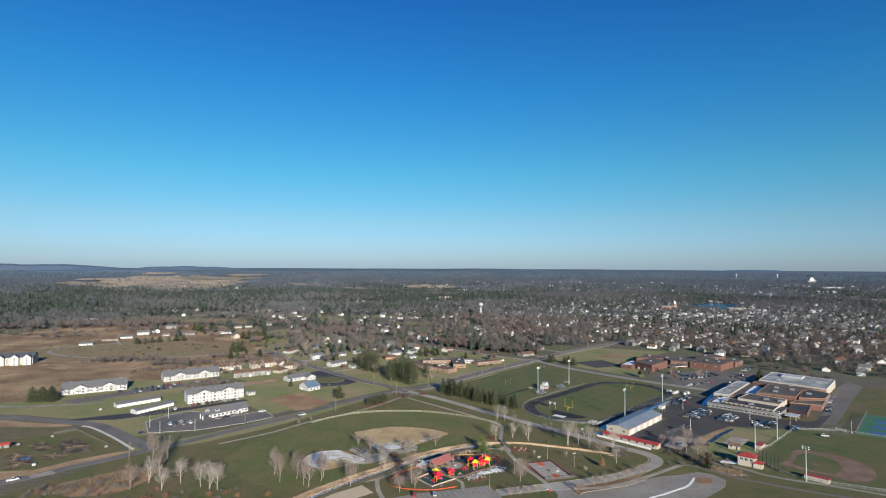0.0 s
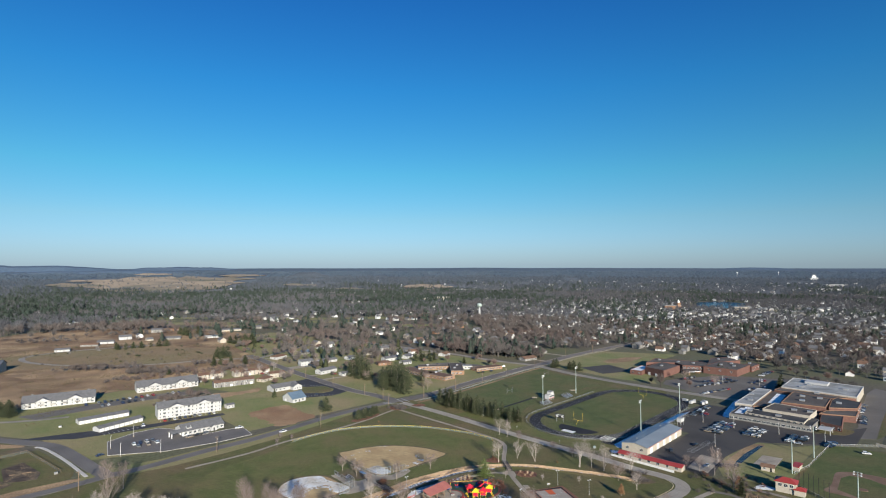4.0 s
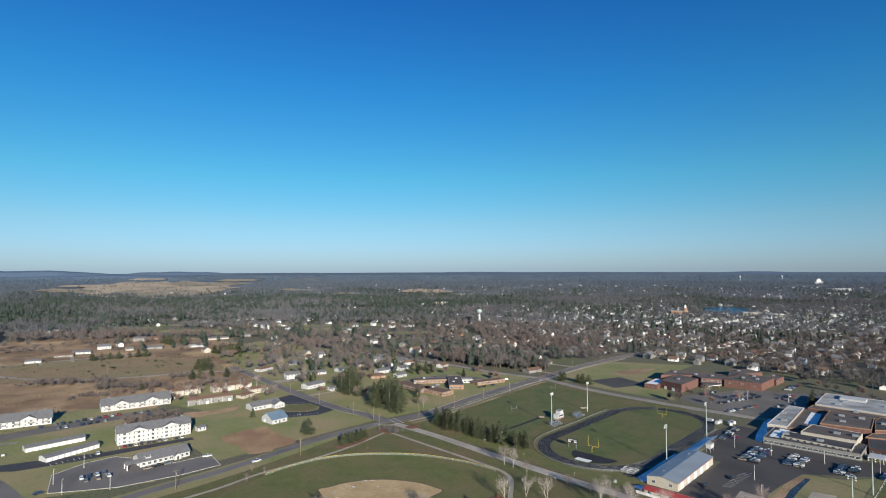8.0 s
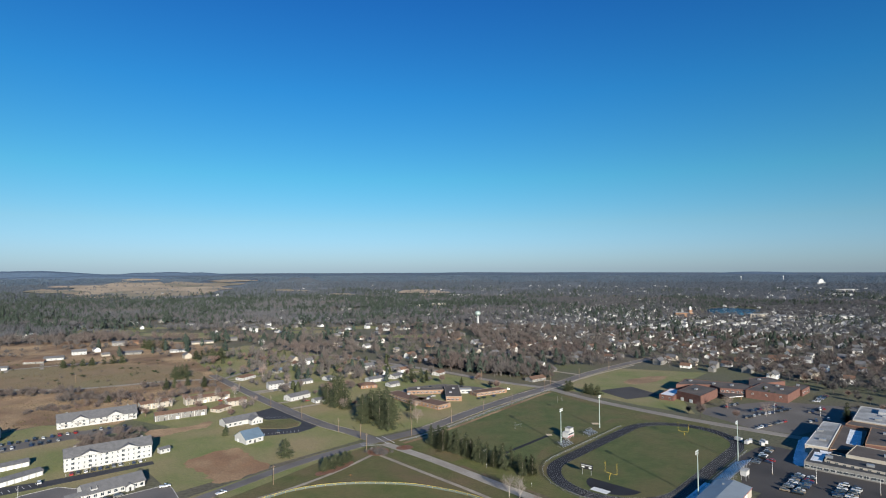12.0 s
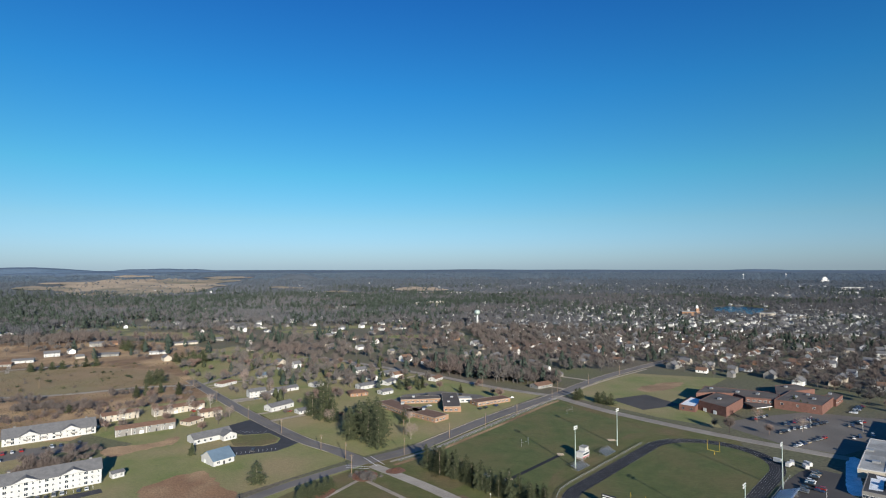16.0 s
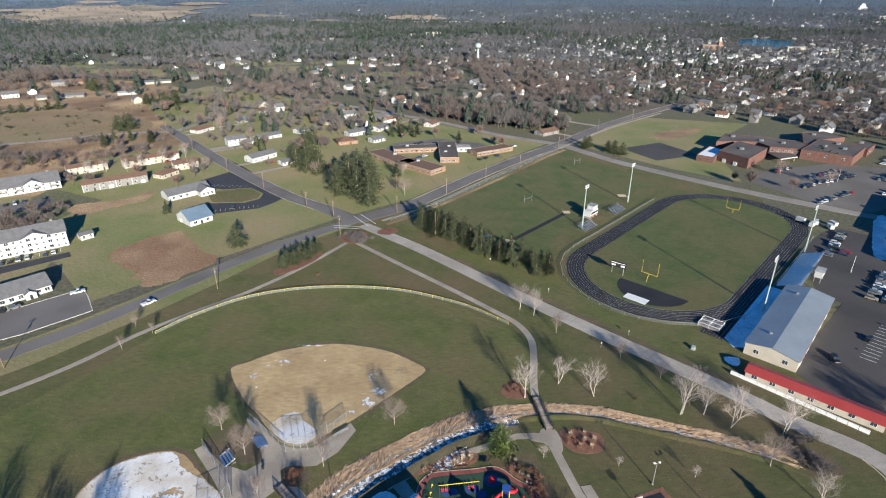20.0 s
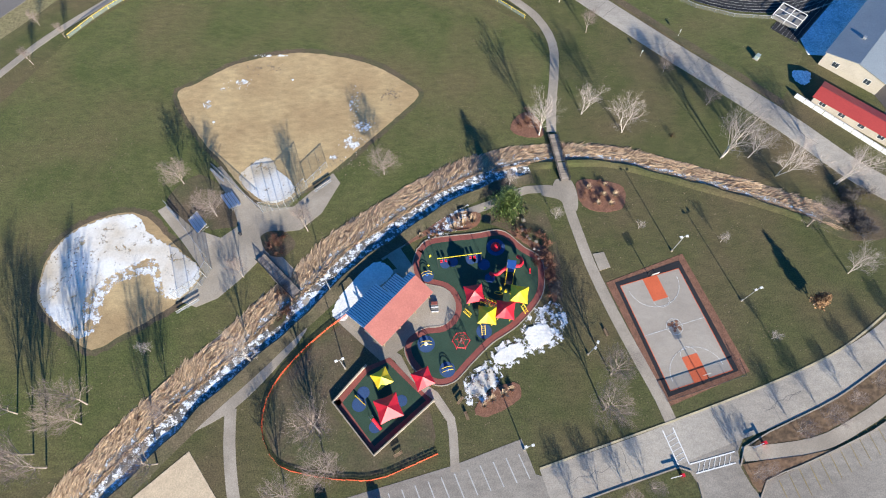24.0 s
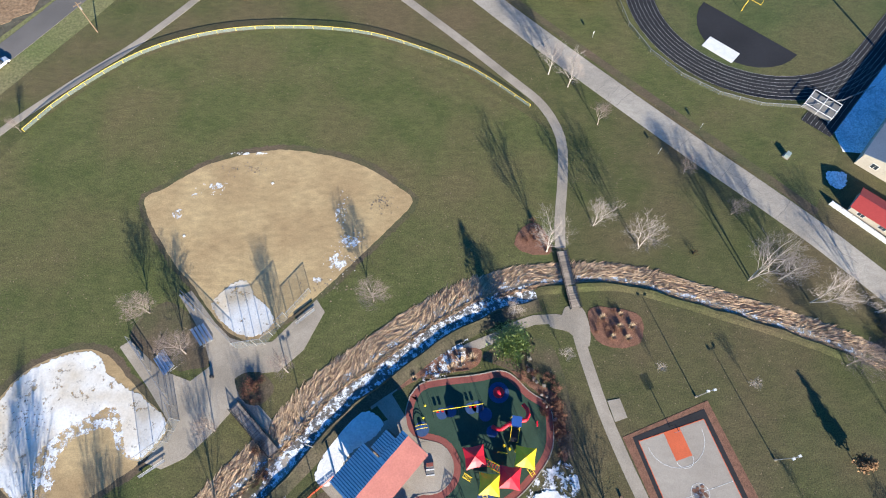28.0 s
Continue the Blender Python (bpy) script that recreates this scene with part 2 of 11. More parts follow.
M["sand"] = mat("sand", (0.60, 0.48, 0.33), (0.52, 0.41, 0.28), 0.4, 4.0, bump=0.05, fac=0.2)
M["plastic_red"] = mat("plastic_red", (0.66, 0.022, 0.045), (0.58, 0.018, 0.036), 0.6, 4.0, rough=0.45, fac=0.08)
M["plastic_yellow"] = mat("plastic_yellow", (0.80, 0.58, 0.03), (0.72, 0.52, 0.03), 0.6, 4.0, rough=0.45, fac=0.08)
M["plastic_blue"] = mat("plastic_blue", (0.03, 0.10, 0.34), (0.025, 0.085, 0.28), 0.6, 4.0, rough=0.45, fac=0.08)
M["net_mesh"] = mat("net_mesh", (0.62, 0.090, 0.035), (0.52, 0.08, 0.03), 0.8, 5.0, rough=0.7, fac=0.15, holes=0.3, hole_scale=4.0)
M["orange_net"] = mat("orange_net", (0.56, 0.060, 0.028), (0.46, 0.05, 0.024), 0.8, 5.0, rough=0.7, fac=0.15)
M["tyre"] = mat("tyre", (0.02, 0.02, 0.02), (0.028, 0.028, 0.028), 1.0, 8.0, rough=0.9, fac=0.1)
M["snow_dirt"] = mat("snow_dirt", (0.828, 0.819, 0.792), (0.738, 0.729, 0.693), 0.3, 2.5, rough=0.6, bump=0.02, c=(0.540, 0.450, 0.324), s3=0.09, fac=0.1, holes=0.18, hole_scale=0.4)
M["snow_ragged"] = mat("snow_ragged", (0.80, 0.80, 0.79), (0.66, 0.67, 0.67), 0.8, 3.0, rough=0.6, bump=0.02, fac=0.2, holes=0.44, hole_scale=0.55)
M["frost"] = mat("frost", (0.82, 0.84, 0.85), (0.52, 0.56, 0.58), 0.5, 2.2, rough=0.6, bump=0.04, c=(0.92, 0.93, 0.94), s3=0.12, fac=0.35)
M["frost_roof"] = mat("frost_roof", (0.810, 0.819, 0.828), (0.702, 0.720, 0.738), 0.4, 3.0, rough=0.6, fac=0.12)
M["kerb_pale"] = mat("kerb_pale", (0.60, 0.57, 0.52), (0.50, 0.47, 0.43), 0.3, 5.0, rough=0.85, fac=0.15)
M["lane_paint"] = mat("lane_paint", (0.50, 0.50, 0.49), (0.40, 0.40, 0.39), 0.6, 5.0, rough=0.7, fac=0.15)
M["dark_roof"] = mat("dark_roof", (0.050, 0.052, 0.056), (0.036, 0.038, 0.042), 0.12, 3.0, rough=0.95, c=(0.075, 0.075, 0.078), s3=0.06, fac=0.25)
M["dry_lawn"] = mat("dry_lawn", (0.118, 0.142, 0.050), (0.166, 0.162, 0.076), 0.05, 1.6, bump=0.06, c=(0.205, 0.170, 0.096), s3=0.016, fac=0.36, streak=0.14, shaggy=0.22)
M["aluminium"] = mat("aluminium", (0.84, 0.85, 0.86), (0.74, 0.75, 0.77), 0.6, 5.0, rough=0.5, metal=1.0, fac=0.08)
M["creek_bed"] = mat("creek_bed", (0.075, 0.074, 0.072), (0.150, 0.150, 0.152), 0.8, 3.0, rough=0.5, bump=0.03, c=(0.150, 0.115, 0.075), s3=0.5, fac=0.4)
M["needle_light"] = mat("needle_light", (0.170, 0.230, 0.080), (0.240, 0.300, 0.110), 0.6, 2.5, rough=0.8, fac=0.3, island=0.4)
M["grey_lot"] = mat("grey_lot", (0.148, 0.134, 0.118), (0.120, 0.109, 0.096), 0.06, 6.0, rough=0.9, c=(0.178, 0.162, 0.142), s3=0.03, fac=0.2)
M["drive_road"] = mat("drive_road", (0.360, 0.323, 0.276), (0.300, 0.272, 0.231), 0.14, 5.0, rough=0.9, c=(0.410, 0.373, 0.318), s3=0.05, fac=0.24, streak=0.1)
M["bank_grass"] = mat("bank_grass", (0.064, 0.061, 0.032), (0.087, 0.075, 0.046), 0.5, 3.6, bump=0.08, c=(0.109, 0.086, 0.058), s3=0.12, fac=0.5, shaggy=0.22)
M["brown_grass"] = mat("brown_grass", (0.199, 0.144, 0.088), (0.160, 0.121, 0.068), 0.05, 1.4, bump=0.1, c=(0.168, 0.140, 0.076), s3=0.012, fac=0.4, streak=0.12, shaggy=0.22)
M["dry_grass"] = mat("dry_grass", (0.312, 0.218, 0.132), (0.211, 0.144, 0.088), 0.07, 1.2, bump=0.2, c=(0.156, 0.105, 0.066), s3=0.03, fac=0.45, shaggy=0.22)
M["bare_earth"] = mat("bare_earth", (0.129, 0.095, 0.064), (0.094, 0.076, 0.048), 0.2, 3.0, bump=0.06, c=(0.078, 0.084, 0.036), s3=0.09, fac=0.38, streak=0.12, shaggy=0.22)
M["dull_reed"] = mat("dull_reed", (0.27, 0.205, 0.140), (0.19, 0.145, 0.10), 0.3, 4.0, fac=0.25, island=0.3)
M["worn_yellow"] = mat("worn_yellow", (0.34, 0.26, 0.10), (0.24, 0.19, 0.10), 0.3, 5.0, rough=0.8, fac=0.2)
M["soil"] = mat("soil", (0.080, 0.055, 0.042), (0.055, 0.040, 0.032), 0.25, 2.0, bump=0.15, c=(0.17, 0.13, 0.085), s3=0.12, fac=0.4)
M["slate"] = mat("slate", (0.085, 0.095, 0.115), (0.062, 0.070, 0.088), 0.5, 4.0, rough=0.85, fac=0.2)
M["tarp"] = mat("tarp", (0.05, 0.16, 0.50), (0.04, 0.13, 0.42), 0.6, 3.0, rough=0.5, fac=0.1)
M["town_white"] = mat("town_white", (0.76, 0.76, 0.75), (0.66, 0.66, 0.65), 0.3, 4.0, rough=0.65, vary=0.2, fac=0.1)
M["red_twig"] = mat("red_twig", (0.215, 0.155, 0.138), (0.165, 0.118, 0.105), 0.05, 0.8, rough=0.95, fac=0.25, island=0.3)


# ---- helpers of this scene ----
from mathutils.geometry import tessellate_polygon


def mesh_of(name, bm, material):
    me = bpy.data.meshes.new(name)
    bm.to_mesh(me)
    bm.free()
    me.materials.append(M[material] if isinstance(material, str) else material)
    return me


def part(name, bm, material, parent=None, label=""):
    """Links a bmesh, or a mesh that is shared, as one object under a thing or a part."""
    me = bm if isinstance(bm, bpy.types.Mesh) else mesh_of(name, bm, material)
    ob = new(name, me)
    if parent is not None:
        ob.parent = parent
    if label:
        ob["label"] = label
    return ob


def thing(name, m, label, category, group="", kind=""):
    ob = new(name)
    ob.empty_display_size = 0.1
    ob.matrix_world = m if isinstance(m, Matrix) else Matrix.Translation(m)
    return tagged(ob, label, category, group, kind)


def put(ob, m):
    ob.matrix_basis = m
    return ob


def box(bm, x0, y0, z0, x1, y1, z1, m=None):
    vs = [Vector((x, y, z)) for z in (z0, z1) for x, y in ((x0, y0), (x1, y0), (x1, y1), (x0, y1))]
    if m is not None:
        vs = [m @ v for v in vs]
    v = [bm.verts.new(p) for p in vs]
    for q in ((3, 2, 1, 0), (4, 5, 6, 7), (0, 1, 5, 4), (1, 2, 6, 5), (2, 3, 7, 6), (3, 0, 4, 7)):
        bm.faces.new([v[i] for i in q])
    return bm


def boxes(*rows):
    bm = bmesh.new()
    for r in rows:
        box(bm, *r)
    return bm


def tube(bm, p, q, r0, r1=None, sides=6, cap=True):
    """A tapered round bar from p to q."""
    p, q = Vector(p), Vector(q)
    r1 = r0 if r1 is None else r1
    turn = (q - p).to_track_quat("Z", "Y").to_matrix()
    rings = []
    for c, r in ((p, r0), (q, r1)):
        rings.append([bm.verts.new(c + turn @ Vector((r * math.cos(k * math.tau / sides), r * math.sin(k * math.tau / sides), 0))) for k in range(sides)])
    for k in range(sides):
        j = (k + 1) % sides
        bm.faces.new((rings[0][k], rings[0][j], rings[1][j], rings[1][k]))
    if cap:
        bm.faces.new(rings[0][::-1])
        bm.faces.new(rings[1])
    return bm


def smooth_line(pts, step=2.0, closed=False):
    """A rounded line through the given points."""
    pts = [Vector((p[0], p[1], 0)) for p in pts]
    n = len(pts)
    out = []
    for i in range(n if closed else n - 1):
        p0 = pts[(i - 1) % n] if closed or i else pts[0] * 2 - pts[1]
        p1, p2 = pts[i], pts[(i + 1) % n]
        p3 = pts[(i + 2) % n] if closed or i + 2 < n else pts[-1] * 2 - pts[-2]
        k = max(1, int((p2 - p1).length / step))
        for j in range(k):
            t = j / k
            out.append(0.5 * (2 * p1 + (p2 - p0) * t + (2 * p0 - 5 * p1 + 4 * p2 - p3) * t * t + (3 * p1 - p0 - 3 * p2 + p3) * t ** 3))
    if not closed:
        out.append(pts[-1])
    return out


def slab(pts, top, thick=0.12, curved=False, rough_edge=0.0, seed=1, step=2.0):
    """A flat sheet of that outline with a real edge."""
    line = smooth_line(pts, step, True) if curved else [Vector((p[0], p[1], 0)) for p in pts]
    if rough_edge:
        rnd = random.Random(seed)
        line = [p + Vector((rnd.uniform(-1, 1), rnd.uniform(-1, 1), 0)) * rough_edge for p in line]
    area = sum(a.x * b.y - a.y * b.x for a, b in zip(line, line[1:] + line[:1]))
    if area < 0:
        line.reverse()
    bm = bmesh.new()
    up = [bm.verts.new((p.x, p.y, top)) for p in line]
    lo = [bm.verts.new((p.x, p.y, top - thick)) for p in line]
    n = len(line)
    for i in range(n):
        bm.faces.new((lo[i], lo[(i + 1) % n], up[(i + 1) % n], up[i]))
    for tri in tessellate_polygon([[Vector((p.x, p.y, 0)) for p in line]]):
        a, b, c = (line[k] for k in tri)
        bm.faces.new([up[k] for k in (tri if (b - a).cross(c - a).z > 0 else tri[::-1])])
    return bm


def ribbon(pts, width, top, thick=0.12, curved=True, side=0.0, step=3.0, rise=None):
    """A strip of road or path along a line; side shifts it to the right."""
    line = smooth_line(pts, step) if curved else [Vector((p[0], p[1], 0)) for p in pts]
    bm = bmesh.new()
    rings = []
    for i, p in enumerate(line):
        d = (line[min(i + 1, len(line) - 1)] - line[max(i - 1, 0)]).normalized()
        r = Vector((d.y, -d.x, 0))
        w = width(i / (len(line) - 1)) if callable(width) else width
        z = top + (terrain(p.x, p.y) if rise else 0)
        a, b = p + r * (side - w / 2), p + r * (side + w / 2)
        rings.append([bm.verts.new(v) for v in ((a.x, a.y, z - thick), (a.x, a.y, z), (b.x, b.y, z), (b.x, b.y, z - thick))])
    for u, v in zip(rings, rings[1:]):
        for k in range(3):
            bm.faces.new((u[k], u[k + 1], v[k + 1], v[k]))
    for r in (rings[0], rings[-1][::-1]):
        bm.faces.new(r[::-1])
    return bm


def structure(name, bm, material, label="", category="", kind="structure"):
    return tagged(part(name, bm, material), label, category or name.split("_")[0], "", kind)



# ---- ground and the large structure ----
def terrain(x, y):
    """Flat round the park; far off it lifts to the horizon."""
    r = math.hypot(x, y - 150)
    if r < 2300:
        return 0.0
    return 86.0 * ((r - 2300) / 2400) ** 1.25


def ground_sheet():
    bm = bmesh.new()
    radii = [150, 400, 700, 1000, 1400, 1800] + list(range(2200, 4701, 100))
    seg = 120
    middle = bm.verts.new((0, 150, 0))
    last = None
    for r in radii:
        ring = []
        for k in range(seg):
            x, y = r * math.cos(k * math.tau / seg), 150 + r * math.sin(k * math.tau / seg)
            z = terrain(x, y)
            if r > 2500:
                z += 5.0 * (noise.noise((x * 0.0016, y * 0.0016, 3.0))) * min(1, (r - 2500) / 600)
            ring.append(bm.verts.new((x, y, z)))
        for k in range(seg):
            j = (k + 1) % seg
            if last is None:
                bm.faces.new((middle, ring[k], ring[j]))
            else:
                bm.faces.new((last[k], ring[k], ring[j], last[j]))
        last = ring
    for f in bm.faces:
        f.smooth = True
    return bm


land = structure("ground", ground_sheet(), "ground", "wide brownish winter land under woods and town", "ground")
# Ground rings take the hazed wood colours, bluer with distance.
for zone in ("haze_grey_woods", "haze_dim_woods", "haze_blue_woods"):
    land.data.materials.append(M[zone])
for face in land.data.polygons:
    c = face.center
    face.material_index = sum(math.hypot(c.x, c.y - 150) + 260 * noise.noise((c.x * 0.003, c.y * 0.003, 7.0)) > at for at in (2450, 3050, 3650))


def hills():
    """Wooded ridges on the skyline, their distance haze painted in."""
    for name, az0, az1, dist, high, seed in (("hill_backdrop", -52, -30.5, 4500, 62, 2), ("hill_backdrop_low", -30.5, -21, 4560, 30, 5), ("hill_backdrop_far", 27, 33, 4600, 14, 7), ("hill_backdrop_front", -40, -25, 4150, 26, 4), ("hill_backdrop_knob", -16.6, -11.8, 3500, 44, 9)):
        bm = bmesh.new()
        low = []
        n = 90
        for i in range(n + 1):
            t = i / n
            az = radians(az0 + (az1 - az0) * t)
            h = high * math.sin(math.pi * t) ** 0.7 * (0.72 + 0.38 * noise.noise((t * 4.0, seed, 0)) + 0.07 * noise.noise((t * 30, seed, 2)))
            x, y = dist * math.sin(az), 150 + dist * math.cos(az)
            z = terrain(x, y)
            low.append([bm.verts.new(v) for v in ((x * 0.97, y * 0.97, z - 12), (x * 0.985, y * 0.985, z + h * 0.7), (x, y, z + h), (x * 1.015, y * 1.015, z - 12))])
        for a, b in zip(low, low[1:]):
            for k in range(3):
                bm.faces.new((a[k], b[k], b[k + 1], a[k + 1]))
        structure(name, bm, "haze_dim_woods" if "knob" in name else "haze_hill", "long wooded ridge on the skyline painted in haze", "backdrop")


hills()


def lawns():
    structure("lawn_park", slab([(-190, 352), (-150, 398), (-112, 444), (-75, 492), (-44, 522), (-30, 522), (38, 610), (104, 684), (150, 620), (205, 566), (182, 480), (120, 372), (150, 345), (215, 395), (330, 385), (330, 240), (160, 200), (-120, 200), (-250, 230)], 0.03, 0.1), "lawn", "winter lawn of the park, green with brown patches", "lawn")
    structure("lawn_north", slab([(-222, 462), (-176, 470), (-140, 432), (-100, 474), (-52, 524), (-95, 572), (-140, 628), (-200, 690), (-262, 640), (-240, 575), (-200, 555)], 0.03, 0.1), "dry_lawn", "mown grass round the low houses", "lawn")
    structure("lawn_lots", slab([(-470, 420), (-330, 428), (-270, 414), (-222, 372), (-160, 400), (-178, 470), (-225, 470), (-245, 560), (-300, 560), (-360, 470)], 0.028, 0.1), "dry_lawn", "rough grass round the apartment blocks", "lawn")
    structure("lawn_school", slab([(112, 690), (172, 614), (206, 585), (218, 640), (235, 690), (300, 760), (210, 790), (165, 752)], 0.03, 0.1), "dry_lawn", "sloping grass beside the brick school", "lawn")
    structure("meadow_west", slab([(-1000, 560), (-620, 440), (-345, 435), (-360, 470), (-300, 560), (-245, 562), (-262, 640), (-200, 690), (-240, 752), (-330, 800), (-480, 850), (-800, 900)], 0.02, 0.1, True, step=12), "meadow", "brown winter meadow with tall dry grass", "meadow")
    structure("lawn_park_north", slab([(-205, 354), (-172, 378), (-136, 418), (-118, 441), (-99, 466), (-78, 492), (-46, 522), (-43, 512), (-60, 494), (-76, 474), (-94, 446), (-112, 420), (-134, 392), (-160, 366), (-196, 340)], 0.034, 0.1), "dry_lawn", "paler mown verge along the park road", "lawn")
    structure("meadow_loop", slab([(-520, 665), (-420, 672), (-330, 698), (-262, 742), (-300, 800), (-400, 830), (-500, 800), (-560, 730)], 0.05, 0.1, True, step=10), "brown_grass", "brownish short grass inside the loop lane", "meadow")
    structure("meadow_north", slab([(-700, 900), (-560, 870), (-480, 846), (-330, 796), (-238, 750), (-212, 800), (-226, 880), (-300, 960), (-420, 1040), (-560, 1070), (-700, 1010)], 0.024, 0.1, True, step=14), "meadow", "rough brown grass north of the meadow houses", "meadow")
    structure("meadow_tan", slab([(-470, 640), (-405, 653), (-383, 667), (-364, 682), (-345, 661), (-352, 640), (-377, 622), (-430, 610)], 0.06, 0.1, True, 2.5, 4, 6), "dry_grass", "pale tan patch of tall dry grass", "meadow")
    structure("meadow_slope", slab([(196, 700), (222, 712), (246, 738), (232, 742), (206, 728), (190, 712)], 0.06, 0.1, True, 1.2, 6, 3), "dry_grass", "worn tan slope above the play yard", "meadow")
    structure("meadow_patch", slab([(-153.5, 476.5), (-150.5, 490), (-139, 502), (-130, 503.5), (-115, 484), (-101, 474), (-110, 455.5), (-122.5, 445.5), (-137, 461)], 0.06, 0.1, True, 1.6, 4, 3), "weed_patch", "bare brown patch of dry weeds", "meadow")
    structure("meadow_strip", slab([(-212.5, 545), (-188, 556), (-178, 571), (-172.5, 556), (-187, 542), (-200, 529)], 0.06, 0.1, True, 1.2, 6), "dry_grass", "strip of tall tan grass before the row houses", "meadow")
    structure("lawn_quarter", slab([(-44, 530), (-12, 556), (30, 610), (74, 664), (100, 694), (54, 716), (10, 758), (-20, 784), (-76, 832), (-160, 900), (-300, 1000), (-330, 880), (-276, 796), (-234, 738), (-186, 682), (-142, 628), (-94, 572)], 0.03, 0.1), "dry_lawn", "grass and gardens between the street houses", "lawn")
    structure("turf_outfield", slab([(-101, 408), (-92, 419), (-76, 433), (-56, 441), (-34, 443), (-12, 439), (9, 429), (28, 412.5), (35.4, 404), (35.2, 392), (33.2, 380), (30, 368), (14, 364), (0, 357), (-12, 349), (-24, 336), (-36, 324), (-50, 310), (-64, 296), (-90, 290), (-128, 318), (-134, 352), (-112, 388)], 0.045, 0.1, True), "turf", "mown green outfield of the ball diamond", "turf")
    structure("turf_verge", slab([(8, 477), (30, 452), (50, 431), (70, 410), (84, 396), (97, 382), (108, 399), (97, 415), (75, 440), (60, 452), (40, 470), (22, 490)], 0.04, 0.1), "turf", "mown grass between the drive and the track", "turf")
    structure("verge_drive", ribbon([(13, 470.5), (33, 448.5), (51.5, 428.5), (72, 407), (85, 393.6), (97, 381)], 2.4, 0.05), "bare_earth", "worn brown strip beside the drive", "verge")
    structure("reed_field", slab([(-207, 295), (-193, 306), (-176, 321), (-165, 310), (-164, 298), (-171, 285), (-189, 279), (-198, 284)], 0.06, 0.1, True, 0.4, 3), "weed_patch", "field of tall tan reeds by the creek", "reeds")
    structure("turf_practice", slab([(-24, 522), (2, 500), (36, 470), (52, 462), (66, 498), (112, 548), (134, 572), (150, 578), (106, 664), (78, 640), (30, 586)], 0.045, 0.1), "field_turf", "green practice field inside the street fence", "turf")


lawns()

ROAD_WEST = [(-470, 440), (-400, 434), (-345, 424), (-311, 416), (-283, 410), (-263, 405), (-248, 398), (-224, 379.5), (-205, 364), (-188, 351)]
ROAD_PARK = [(-188, 351), (-172, 367), (-150, 394), (-131, 414), (-113, 438), (-95, 464), (-74, 489), (-42, 520)]
ROAD_SOUTH = [(-188, 351), (-202, 334), (-217, 319.5), (-227, 307), (-240, 294), (-262, 275), (-330, 246)]
STREET_NW = [(-42, 519), (-65, 541), (-92, 564), (-142, 620), (-186, 674), (-231.5, 731), (-253.5, 759)]
STREET_NE = [(-42, 520), (-8, 549), (34, 604), (78, 656), (105, 685), (164, 756), (232, 822), (320, 900)]
STREET_SCHOOL = [(105, 685), (134.4, 637.4), (164.4, 601.4), (194, 570), (224, 543), (250, 521)]
STREET_FAR = [(105, 685), (58, 719), (16, 762), (-14, 789), (-70, 836), (-150, 900)]
DRIVE = [(-37, 513.5), (-9, 486.5), (10, 466), (30, 443.5), (48.5, 423.5), (69, 402), (82, 389), (96, 374.5), (108.5, 360), (117.5, 352), (123, 345.5), (124.3, 338), (120.8, 330.6), (111.8, 322.6), (101.8, 315.4), (91.5, 310), (82.5, 306.4), (72.5, 302.5), (60.5, 298.7), (46.5, 294), (34.6, 290.4), (24, 287.4)]


